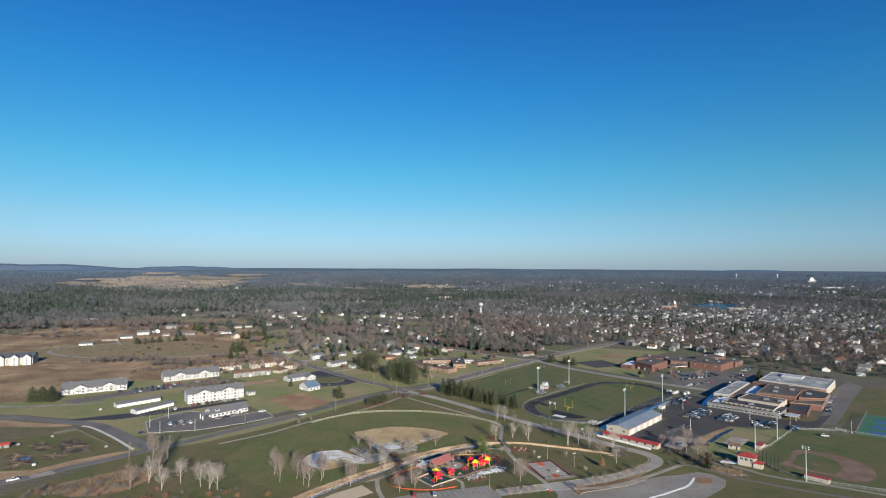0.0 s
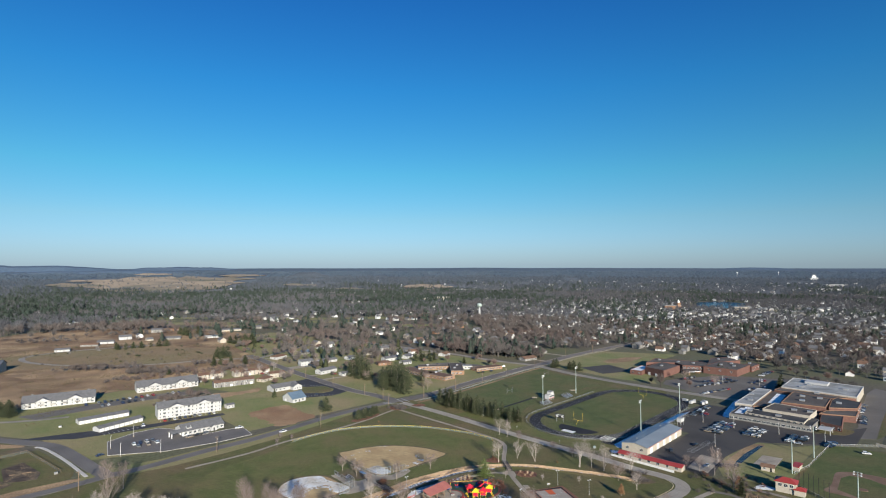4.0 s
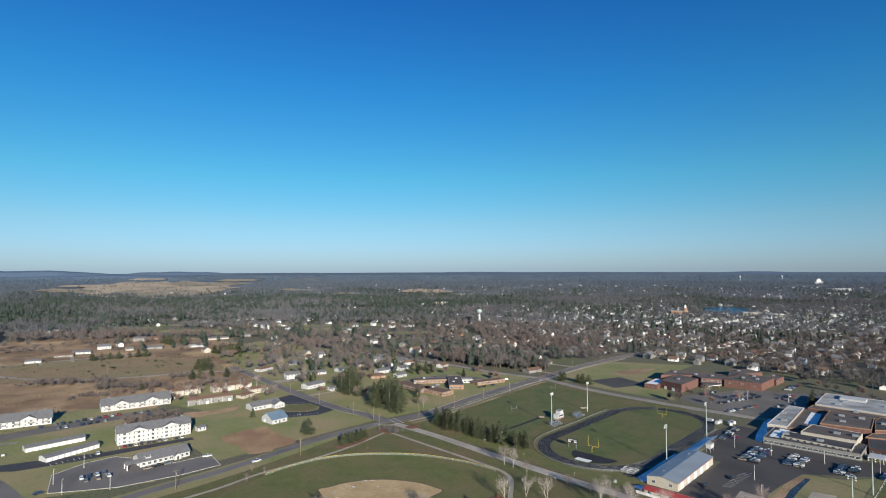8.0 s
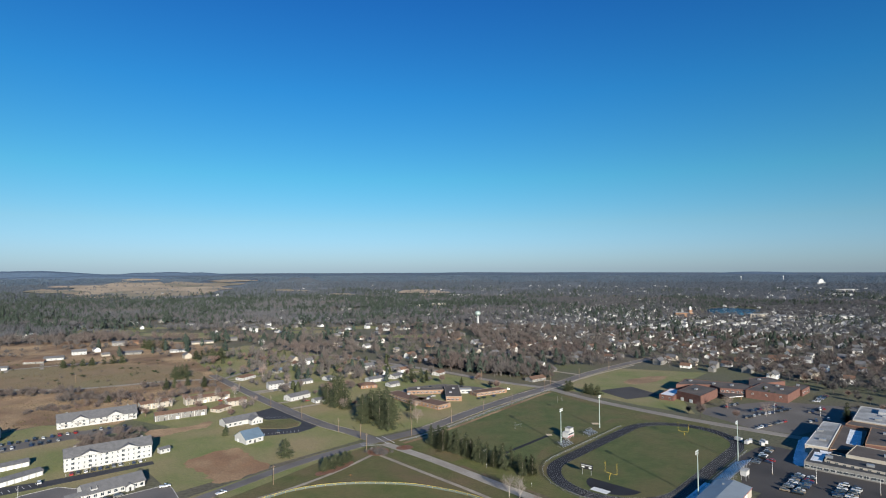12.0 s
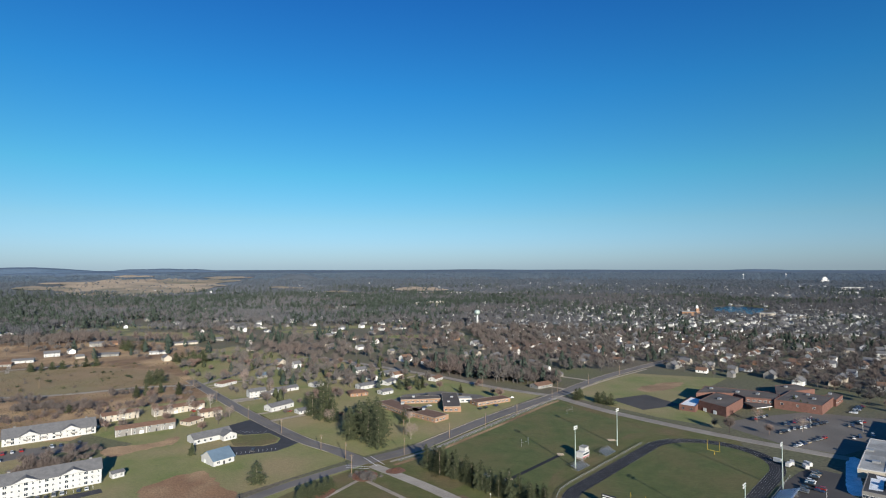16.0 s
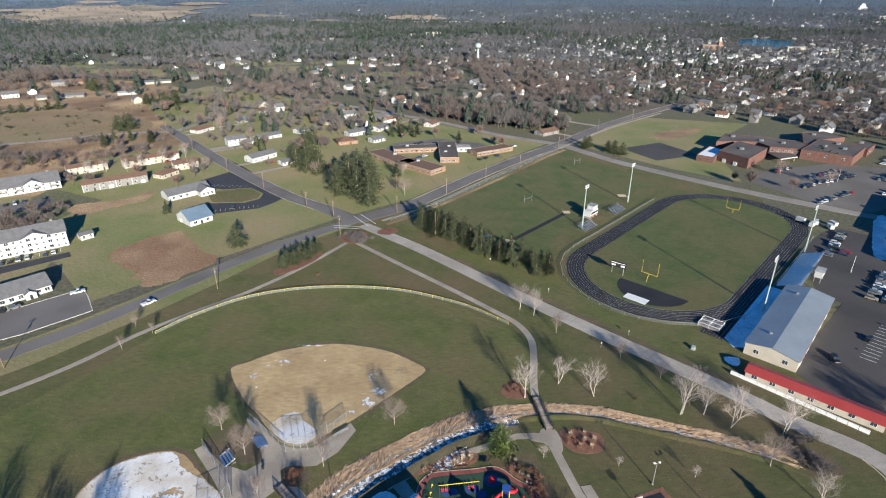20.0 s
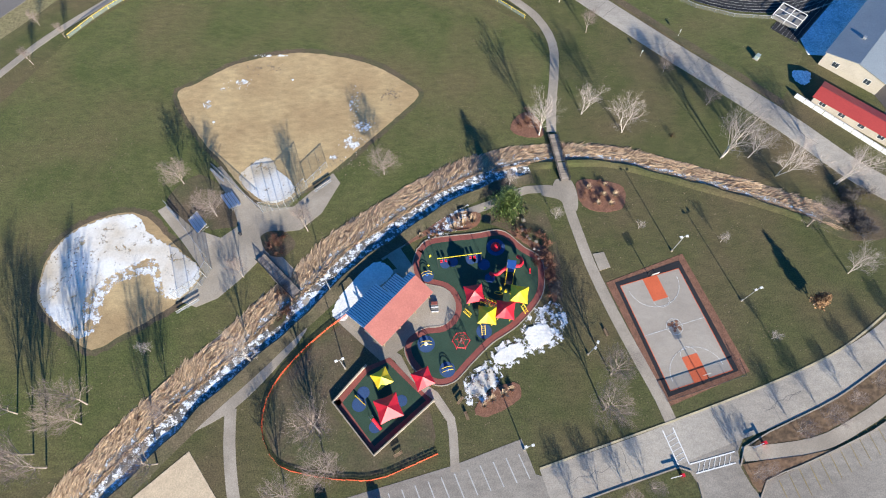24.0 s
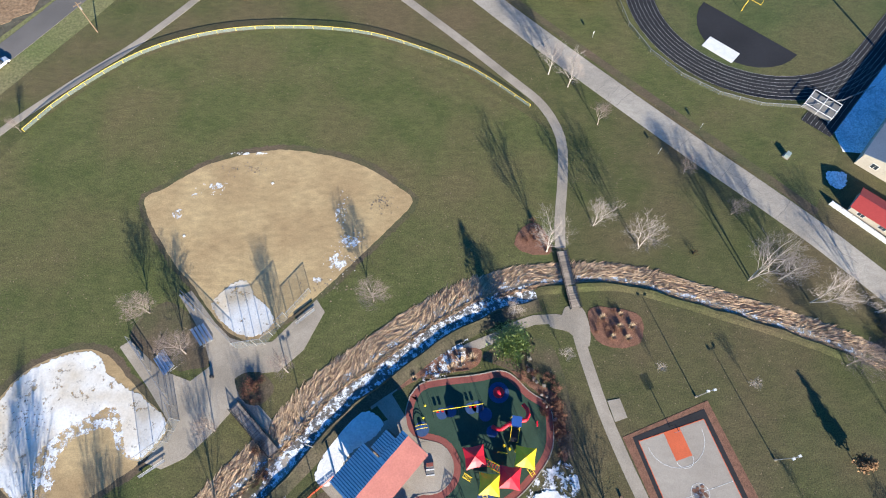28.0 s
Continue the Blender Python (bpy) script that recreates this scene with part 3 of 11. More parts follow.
def roads():
    for name, line, width, z, material, label in (
        ("road_west", ROAD_WEST, 8.5, 0.085, "asphalt", "worn grey asphalt road past the apartments"),
        ("road_park", ROAD_PARK, 7.5, 0.09, "asphalt", "worn grey asphalt road along the park"),
        ("road_south", ROAD_SOUTH, 7.0, 0.08, "asphalt", "grey asphalt side road"),
        ("road_northwest", STREET_NW, 9.5, 0.095, "asphalt", "grey asphalt street between houses"),
        ("road_northeast", STREET_NE, 11.0, 0.1, "asphalt", "wide grey asphalt street past the sports field"),
        ("road_school", STREET_SCHOOL, 9.0, 0.105, "pale_road", "pale worn street to the brick school"),
        ("road_far", STREET_FAR, 8.0, 0.085, "pale_road", "pale street under bare trees"),
        ("road_drive", DRIVE, lambda t: 7.0 + 0.7 * max(0, min(1, (t - 0.66) * 9)), 0.08, "drive_road", "pale cracked park drive"),
        ("lane_loop", [(-230, 737), (-285, 725.5), (-330, 701), (-376, 686), (-443, 688), (-500, 708), (-530, 740), (-520, 780), (-470, 824), (-420, 850)], 6.5, 0.07, "pale_road", "pale lane curving through the meadow"),
        ("lane_houses", [(-232, 738), (-218, 790), (-204, 832), (-190, 870), (-160, 905)], 6.0, 0.075, "pale_road", "pale lane between scattered houses"),
        ("lane_field", [(-470, 452), (-365, 452), (-322, 457), (-290, 470)], 5.0, 0.06, "pale_road", "pale farm lane"),
    ):
        structure(name, ribbon(line, width, z), material, label, "road")
    for name, line, width, z in (
        ("path_outfield", [(-150, 362), (-131, 379.5), (-119.6, 392), (-108, 408.5), (-93.5, 424), (-77, 440), (-59.6, 462), (-42, 491)], 2.3, 0.07),
        ("path_east", [(-41, 494), (-13.5, 465), (9.3, 441.5), (25.5, 424), (33.6, 414.5), (37.3, 404), (36.6, 393), (34.6, 381), (33.8, 373)], 2.5, 0.075),
        ("path_court", [(34.8, 357.5), (35.8, 350), (37.2, 343), (38.8, 335.5), (41.3, 327), (44, 319), (47, 311), (49.6, 304), (51, 299)], 2.5, 0.075),
        ("path_link", [(20, 353.5), (26, 355.6), (31, 355.8), (35, 355)], 2.2, 0.07),
        ("path_creek", [(-26.5, 328.5), (-27.2, 321), (-31, 315.5), (-35.5, 310), (-41, 304.5), (-47.5, 301), (-53, 297.5), (-59.5, 291), (-64, 284), (-68, 272)], 3.0, 0.075),
        ("path_north", [(22, 353.6), (15, 351.0), (8.5, 348.4), (2, 345.2), (-4, 342.4), (-10, 338)], 2.2, 0.072),
        ("path_volley", [(-40, 304), (-39.3, 297), (-37.6, 289), (-35, 281), (-31, 272)], 2.4, 0.07),
        ("path_play", [(-10, 317), (-5.5, 314), (-3.4, 310), (2.3, 306), (5.6, 301), (6.2, 291)], 1.8, 0.08),
        ("path_street", [(-27, 519.5), (-1, 544), (40, 597), (84, 652), (110, 682), (168, 748), (236, 812)], 2.2, 0.12),
        ("path_lot", [(64, 293.1), (69.2, 293.4), (76.3, 294.1), (82.4, 295.5), (89.2, 298.5), (97, 302.6), (111, 312), (124, 321), (136, 329.4)], 2.8, 0.082),
        ("path_corner", [(-263.5, 399.2), (-255, 396), (-228.1, 375.4), (-199, 350)], 1.9, 0.15),
    ):
        structure(name, ribbon(line, width, z), "kerb_pale" if name == "path_corner" else "concrete", "pale concrete footpath", "path")
    structure("path_strip", ribbon([(-24, 514), (2, 540), (46, 594), (88, 648), (106, 668)], 3.0, 0.05), "meadow", "worn tan strip along the fence", "verge")


roads()


def cracks():
    """Dark sealed cracks across the drive and the lots."""
    rnd = random.Random(15)
    line = smooth_line(DRIVE, 3.0)
    bm = bmesh.new()
    for k in range(26):
        i = rnd.randrange(4, len(line) - 4)
        p, d = line[i], (line[i + 1] - line[i]).normalized()
        r = Vector((d.y, -d.x, 0))
        q = [p + r * (-3.2 + 6.4 * j / 8) + d * rnd.uniform(-0.25, 0.25) for j in range(9)] if k % 3 else [p + r * rnd.uniform(-0.5, 0.5) + d * j * 1.2 for j in range(9)]
        for a, b in zip(q, q[1:]):
            n = (b - a).cross(Vector((0, 0, 1))).normalized() * 0.045
            bm.faces.new([bm.verts.new((v.x, v.y, 0.0865)) for v in (a + n, b + n, b - n, a - n)])
    tagged(part("road_cracks", bm, "asphalt"), "dark sealed cracks across the pale drive", "cracks", "", "stuff")


cracks()

# Stadium frame: u along the field, v across it.
FIELD, AX, AY = Vector((133.5, 488.0, 0)), Vector((0.6893, 0.7245, 0)), Vector((0.7245, -0.6893, 0))


def field_at(u, v, z=0.0):
    p = FIELD + AX * u + AY * v
    return Vector((p.x, p.y, z))


def oval(radius, half=46.5, n=28):
    out = []
    for k in range(n + 1):
        a = -math.pi / 2 + math.pi * k / n
        out.append((half + radius * math.cos(a), radius * math.sin(a)))
    for k in range(n + 1):
        a = math.pi / 2 + math.pi * k / n
        out.append((-half + radius * math.cos(a), radius * math.sin(a)))
    return [field_at(u, v) for u, v in out]


def ring(r0, r1, z, thick=0.05):
    bm = bmesh.new()
    a, b = oval(r0), oval(r1)
    n = len(a)
    va = [bm.verts.new((p.x, p.y, z)) for p in a]
    vb = [bm.verts.new((p.x, p.y, z)) for p in b]
    vc = [bm.verts.new((p.x, p.y, z - thick)) for p in b]
    for i in range(n):
        j = (i + 1) % n
        bm.faces.new((va[i], vb[i], vb[j], va[j]))
        bm.faces.new((vb[i], vc[i], vc[j], vb[j]))
    return bm


def stadium():
    structure("track_oval", ring(31.4, 39.6, 0.12), "track", "black rubber running track with white lanes", "track")
    structure("track_straight", slab([field_at(-80, 31.4), field_at(-30, 31.4), field_at(-30, 39.6), field_at(-80, 39.6)], 0.115), "track", "black sprint straight", "track")
    structure("turf_field", slab(oval(31.3), 0.10), "field_turf", "green football field inside the track", "turf")
    d = [(-60.5, 20)] + [(-60.5 - 14.5 * math.sin(a), 5 + 15 * math.cos(a)) for a in [k * math.pi / 14 for k in range(15)]]
    structure("track_jump_apron", slab([field_at(u, v) for u, v in d], 0.13), "track", "black half-round jumping apron", "track")
    structure("pad_white", slab([field_at(u, v) for u, v in ((-71.0, -1.5), (-75.5, -1.5), (-75.5, 8), (-71.0, 8))], 0.2, 0.2), "white_paint", "white covered landing pad", "pad")
    for k in range(8):
        r = 31.5 + k * 1.15
        structure("lane_line", ring(r, r + 0.045, 0.15, 0.02), "lane_paint", "white lane line", "marking")
    for k in range(8):
        v = 31.45 + k * 1.15
        structure("lane_line_straight", slab([field_at(-80, v), field_at(-46, v), field_at(-46, v + 0.04), field_at(-80, v + 0.04)], 0.15, 0.02), "lane_paint", "white lane line", "marking")
    structure("runway", slab([(41.5, 494), (43.3, 492.2), (77.3, 528.6), (75.5, 530.4)], 0.10), "track", "black long-jump runway", "track")
    for x, y, w in ((40.3, 491.0, 4.5), (77.6, 531.2, 4.0), (28.5, 497.5, 6.0), (118, 559, 5.0)):
        structure("sand_pit", slab([(x - w * 0.5, y - 2.2), (x + w * 0.5, y - 1.8), (x + w * 0.5, y + 2.0), (x - w * 0.5, y + 2.2)], 0.11), "sand", "sand pit", "pit")
    structure("track_apron_grey", slab([field_at(-78, 39.7), field_at(-82, 44), field_at(-70, 60), field_at(-24, 60), field_at(-24, 39.7)], 0.08), "frost", "frosty shaded ground beside the track", "apron")


stadium()


def diamonds():
    structure("infield_dirt", slab([(-66.2, 387.1), (-62, 391.2), (-52.5, 397.7), (-42.2, 400.9), (-33, 401.9), (-22.1, 399.9), (-12.8, 396.4), (-5.1, 390.9), (-0.9, 386.2), (-6.4, 379.2), (-13.4, 371.7), (-22, 362.9), (-30, 356), (-35.4, 352.5), (-40.9, 354.1), (-46.3, 359.6), (-51.4, 366), (-57.4, 372.6)], 0.075, 0.1, True, 0.12, 3, 1.0), "infield", "tan skinned infield with thawing edges", "infield")
    structure("infield_west", slab([(-87.7, 331.1), (-87.5, 340.2), (-83, 347), (-73.6, 351.1), (-66.7, 349.8), (-61.8, 345.2), (-57.1, 340.9), (-51, 334.8), (-54.8, 328.5), (-60.1, 324.3), (-66.4, 320.2), (-72.1, 317.2), (-78.5, 321.1), (-84.7, 326)], 0.075, 0.1, True, 0.12, 4, 1.0), "infield", "tan infield half under old snow", "infield")
    structure("infield_rim", slab([(-67.6, 387.4), (-62.6, 392.4), (-52.8, 399.2), (-42.4, 402.4), (-33, 403.4), (-21.6, 401.4), (-12.0, 397.8), (-4.2, 392.0), (0.8, 386.2), (-5.2, 378.4), (-12.4, 370.8), (-21, 362), (-29.6, 355.2), (-35.4, 351.6), (-41.8, 353.4), (-47.2, 359.2), (-52.4, 365.6), (-58.6, 372.4)], 0.06, 0.1, True, 0.3, 5, 0.7), "bare_earth", "worn brown edge round the infield", "infield")
    structure("infield_rim_west", slab([(-89.2, 330.9), (-89, 340.8), (-83.8, 348.3), (-73.6, 352.6), (-66.1, 351.2), (-60.9, 346.2), (-56.1, 341.7), (-50, 335), (-53.8, 327.5), (-59.6, 323), (-66, 318.8), (-72.1, 315.8), (-79.2, 319.9), (-86, 325.2)], 0.06, 0.1, True, 0.3, 6, 0.7), "bare_earth", "worn brown edge round the infield", "infield")
    structure("earth_play", slab([(-17, 322), (-22.8, 318.6), (-27.6, 313.2), (-31.2, 308.2), (-32.6, 303), (-31.8, 298), (-28.5, 293.5), (-20.5, 291.2), (-10.4, 290.5), (-3.6, 292.4), (1.8, 295.6), (1.0, 303), (-8, 313), (-14, 319)], 0.05, 0.1, True, 0.2, 3), "bare_earth", "bare brown earth round the small playground", "earth")
    structure("earth_creek", slab([(14, 348), (22, 351.6), (28, 351), (31, 345), (32, 334), (31, 326), (28.5, 331), (28.4, 338), (24, 343), (18, 345.4)], 0.045, 0.1, True, 0.25, 4), "bare_earth", "bare brown earth beside the playground", "earth")
    structure("earth_plaza", slab([(-56, 362), (-47, 354), (-45, 347), (-55, 347), (-63, 354)], 0.055, 0.1, True, 0.3, 4), "bare_earth", "bare brown earth under the plaza trees", "earth")
    structure("plaza", slab([(-53.5, 363), (-51, 364.2), (-44.5, 356.5), (-40.8, 353), (-36, 351.6), (-31.5, 352), (-22.5, 361.5), (-20.5, 358.5), (-24.5, 350), (-29.4, 345.5), (-34.7, 345), (-34.8, 340.5), (-26.5, 332), (-31, 329), (-38.3, 337.5), (-42, 333), (-46.5, 328.5), (-51, 326.5), (-54.5, 327.8), (-50.2, 334.5), (-57, 343), (-64.5, 351.5), (-62.5, 353), (-55, 346.5), (-48, 343.8), (-44.2, 347), (-46.8, 353.5)], 0.08), "concrete", "pale concrete between the two diamonds", "plaza")
    structure("plaza_round", slab([(-46, 501), (-40, 505), (-33, 502), (-33, 494), (-38, 489), (-45, 492)], 0.085, 0.1, True), "mulch", "reddish mulch bed at the street corner", "bed")


diamonds()

CREEK = [(-86, 262), (-76, 276), (-64, 292), (-50.8, 306.9), (-40.9, 316.7), (-32.6, 325.4), (-25.0, 333.2), (-18.0, 341.2), (-8.0, 348.2), (2.1, 355.4), (14.6, 362.0), (26, 365.4), (35.7, 366.1), (46.8, 366.0), (57.7, 362.8), (69.3, 358.6), (80.6, 354.5), (91.2, 350.0), (101, 345.0)]


def shade_berm(line, near, far, high):
    """Grassy bank added to shade the ice: steep towards it, long towards the park."""
    bm = bmesh.new()
    rows = []
    pts = smooth_line(line, 0.6)
    for i, p in enumerate(pts):
        d = (pts[min(i + 1, len(pts) - 1)] - pts[max(i - 1, 0)]).normalized()
        r = Vector((d.y, -d.x, 0))
        end = min(1.0, i / 8, (len(pts) - 1 - i) / 8)
        k = high * end * (0.9 + 0.25 * noise.noise((p.x * 0.12, p.y * 0.12, 2.0)) + 0.22 * noise.noise((p.x * 0.7, p.y * 0.7, 6.0)))
        rows.append([bm.verts.new(p + r * o + Vector((0, 0, z))) for o, z in ((near + 0.7 * noise.noise((p.x * 0.13, p.y * 0.13, 8.0)), 0.02), (near + 0.5 + 0.7 * noise.noise((p.x * 0.13, p.y * 0.13, 8.0)) + 0.15 * noise.noise((p.x * 0.3, p.y * 0.3, 5.0)), k + 0.04), (near + 1.1, k * 0.8 + 0.04), (far, 0.035))])
    for a, b in zip(rows, rows[1:]):
        for k in range(3):
            bm.faces.new((a[k], a[k + 1], b[k + 1], b[k]))
    return bm


def creek():
    west, east = CREEK[:12], CREEK[11:]
    structure("creek_bank", ribbon(CREEK, lambda t: 10.0 - 4.4 * max(0, min(1, (t - 0.55) * 6)), 0.055), "reed_mat", "flattened tan reed bank of the creek", "bank")
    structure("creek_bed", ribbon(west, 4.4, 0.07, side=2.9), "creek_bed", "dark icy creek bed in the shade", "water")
    structure("creek_ice_thin", ribbon(west, 1.9, 0.08, side=-0.4), "thin_ice", "thin ice between the flattened reeds", "water")
    structure("creek_ice", ribbon(west, 4.0, 0.085, side=3.1), "ice", "frozen creek with patches of blue ice", "water")
    structure("creek_ice_east", ribbon(east, 1.7, 0.085, side=1.0), "thin_ice", "narrow frozen ditch with broken ice", "water")
    # Banks added above the flat lawn to keep the ice in shade.
    structure("bank_south", shade_berm(west, 4.8, 8.0, 0.8), "bank_grass", "raised grassy south bank added to shade the ice", "bank")
    structure("bank_south_east", shade_berm(east, 2.1, 4.2, 0.45), "lawn", "low grassy bank added to shade the ditch", "bank")


creek()


def park_floor():
    structure("court_floor", slab([(43.9, 330.4), (59.7, 335.7), (67.3, 309.8), (51.2, 304.6)], 0.10), "track", "black surround of the basketball court", "court")
    structure("court_apron", slab([(41.9, 330.5), (60.8, 337.4), (69.6, 309.6), (50.8, 302.6)], 0.07), "mulch", "reddish brown bare earth round the court", "court")
    structure("play_floor", slab([(-1.3, 339.7), (1.9, 342.4), (12.3, 343.6), (18.9, 344.2), (23.7, 339.9), (27.4, 337), (27.8, 332), (26.4, 327), (21, 321), (15, 317), (10.5, 312.8), (6.1, 308.6), (1.5, 308.6), (-3.2, 313.5), (-3.6, 317.8), (0.2, 320.4), (4.4, 321), (7, 323.5), (7.2, 327), (5, 330), (-0.7, 331.8), (-2.2, 335.7)], 0.10, 0.12, True, step=1.0), "rubber_green", "dark green rubber play surface", "playground")
    structure("play_floor_small", slab([(-18.5, 304.9), (-12.4, 312.2), (-7.2, 314.2), (1.7, 304.8), (-10, 294.9)], 0.10), "rubber_green", "dark green rubber play surface", "playground")
    structure("volley_sand", slab([(-66, 279.5), (-47.2, 295.9), (-40, 286.6), (-58, 270)], 0.10), "sand", "pale sand volleyball court", "sand")
    structure("shelter_floor", slab([(-19.5, 323), (-15, 318.8), (-8.5, 312.8), (-5.5, 315.5), (7.2, 324), (6.5, 330.5), (-1.5, 334.2), (-7, 343), (-10, 340), (-6, 335), (-19, 331)], 0.085), "concrete", "concrete floor round the shelter", "pavement")
    structure("lot_south", slab([(-60, 262), (-27.7, 281.2), (-17, 286.2), (5.6, 292.1), (19.8, 296.9), (22.1, 290.2), (34, 286.6), (48.1, 291), (64.8, 296.2), (63.1, 293.6), (63, 290.4), (64.2, 287.3), (65.6, 285), (67.5, 288), (75.2, 290.7), (85.6, 294.5), (94.9, 298.6), (106, 306), (116, 311), (127, 313), (139.9, 317.7), (146.3, 314.4), (150.1, 306.3), (145.1, 297), (138, 291), (128, 282.5), (112, 266), (70, 240), (-40, 230)], 0.065), "pale_road", "pale worn parking lot with faded stalls", "parking")
    structure("verge_lot", slab([(66.5, 294.8), (70.3, 297), (78.2, 300.1), (86.4, 303.5), (95.2, 308.3), (104, 313.6), (112, 319.5), (104, 309.4), (96.5, 304.2), (89, 300.3), (82.2, 297.1), (76, 295.6), (69.4, 294.9)], 0.13, 0.15), "meadow", "brown grass between the drive and the path", "verge")
    structure("verge_hedge", slab([(63.4, 291.2), (67.7, 291.8), (76, 292.6), (83.2, 293.8), (85.6, 294.4), (77.6, 291.6), (70.3, 289.2), (67.3, 288.2), (65.6, 286), (64.4, 287.6)], 0.14, 0.16), "weed_patch", "narrow planted strip beside the lot", "verge")
    structure("lawn_island", slab([(123, 316), (131.5, 324.5), (138.4, 323.8), (140, 318.6), (128, 314.8)], 0.1, 0.12, True), "turf", "small green lawn at the end of the lot", "lawn")


park_floor()


def car_parks():
    structure("lot_stadium", slab([(126, 372), (146, 350), (168, 380), (182, 392), (204, 408), (262, 400), (300, 440), (256, 426), (212, 466), (234, 490), (218, 506), (206, 500), (182, 480), (163, 436), (168, 428), (122, 385)], 0.07), "lot", "grey asphalt parking lot of the high school", "parking")
    structure("lot_school", slab([(212, 586), (222, 603), (250, 615), (298, 628), (330, 610), (360, 602), (330, 560), (286, 545), (252, 528), (228, 546)], 0.07), "grey_lot", "grey asphalt parking lot of the brick school", "parking")
    structure("lot_play", slab([(152, 672), (190, 690), (206, 652), (168, 636)], 0.07), "lot", "asphalt play yard of the brick school", "parking")
    structure("lot_care", slab([(-44, 658), (-30, 692), (4, 706), (40, 690), (52, 664), (30, 672), (-4, 684), (-24, 668), (-34, 650)], 0.07), "grey_lot", "grey asphalt lot behind the care home", "parking")
    structure("frost_lot", slab([(213, 472), (236, 505), (252, 524), (256, 520), (240, 500), (220, 470)], 0.075, 0.1, True, 0.3, 4), "frost", "frosty shaded asphalt beside the high school", "parking")
    structure("lot_east", slab([(271, 416.5), (297, 444), (320, 484), (340, 503), (352, 512), (380, 545), (404, 566), (404, 545), (370, 508), (317, 449), (286, 414)], 0.068), "grey_lot", "grey asphalt lot behind the high school", "parking")
    structure("lawn_tennis", slab([(286, 413), (318, 450), (371, 509), (405, 545), (440, 520), (400, 470), (352, 428), (330, 444)], 0.05), "lawn", "grass between the lot and the tennis courts", "lawn")
    structure("lot_equipment", slab([(138, 363), (156, 385), (164, 376), (146, 355)], 0.08), "concrete", "pale concrete yard with stored stands", "pad")
    structure("lawn_entry", slab([(258, 430.5), (268, 439), (285, 433), (271, 422.5)], 0.16, 0.2, True), "lawn", "kerbed lawn before the school entrance", "lawn")
    structure("kerb_office", ribbon([(-224, 410), (-217, 430), (-206, 441), (-184, 436), (-170, 424), (-148, 444), (-142, 437), (-134, 426), (-150, 410), (-176, 392), (-208, 384), (-224, 410)], 0.4, 0.14, 0.14, False), "kerb_pale", "pale concrete kerb round the office lot", "kerb")
    structure("plough_west", slab([(-330, 388), (-311, 417), (-280, 402), (-270, 394), (-276, 384), (-289, 367), (-300, 362)], 0.05, 0.1, True, 0.5, 3), "bare_earth", "ploughed brown strip beside the road", "field")
    structure("lot_church", slab([(-155, 592), (-142, 611.5), (-112.1, 579.6), (-89, 560.5), (-94.9, 548.2), (-101, 539.4), (-122.7, 531.4), (-134, 548), (-126, 548.5), (-112, 549), (-105, 555.7), (-105.5, 565.5), (-116.6, 577), (-133, 573.5), (-146, 578)], 0.07), "fresh_asphalt", "fresh black parking lot bent round a lawn", "parking")
    structure("lawn_hall", slab([(-131.8, 550), (-114.7, 550), (-106.5, 556.5), (-107, 565.4), (-116.4, 576), (-133, 572), (-141, 566.5)], 0.08, 0.1), "lawn", "green lawn inside the black lot", "lawn")
    structure("lot_office", slab([(-224, 410), (-217, 430), (-206, 441), (-184, 436), (-170, 424), (-148, 444), (-142, 437), (-134, 426), (-150, 410), (-176, 392), (-208, 384)], 0.07), "asphalt", "grey parking lot of the low office", "parking")
    structure("lot_apartments", slab([(-290, 412), (-262, 428), (-218, 450), (-176, 481), (-172, 476), (-205, 448), (-228, 430), (-250, 416)], 0.074), "fresh_asphalt", "black driveway of the apartments", "parking")
    structure("lot_apartments_north", slab([(-330, 470), (-300, 505), (-262, 545), (-232, 560), (-226, 545), (-256, 525), (-290, 488), (-310, 462)], 0.07), "grey_lot", "grey parking lot between apartment blocks", "parking")


car_parks()


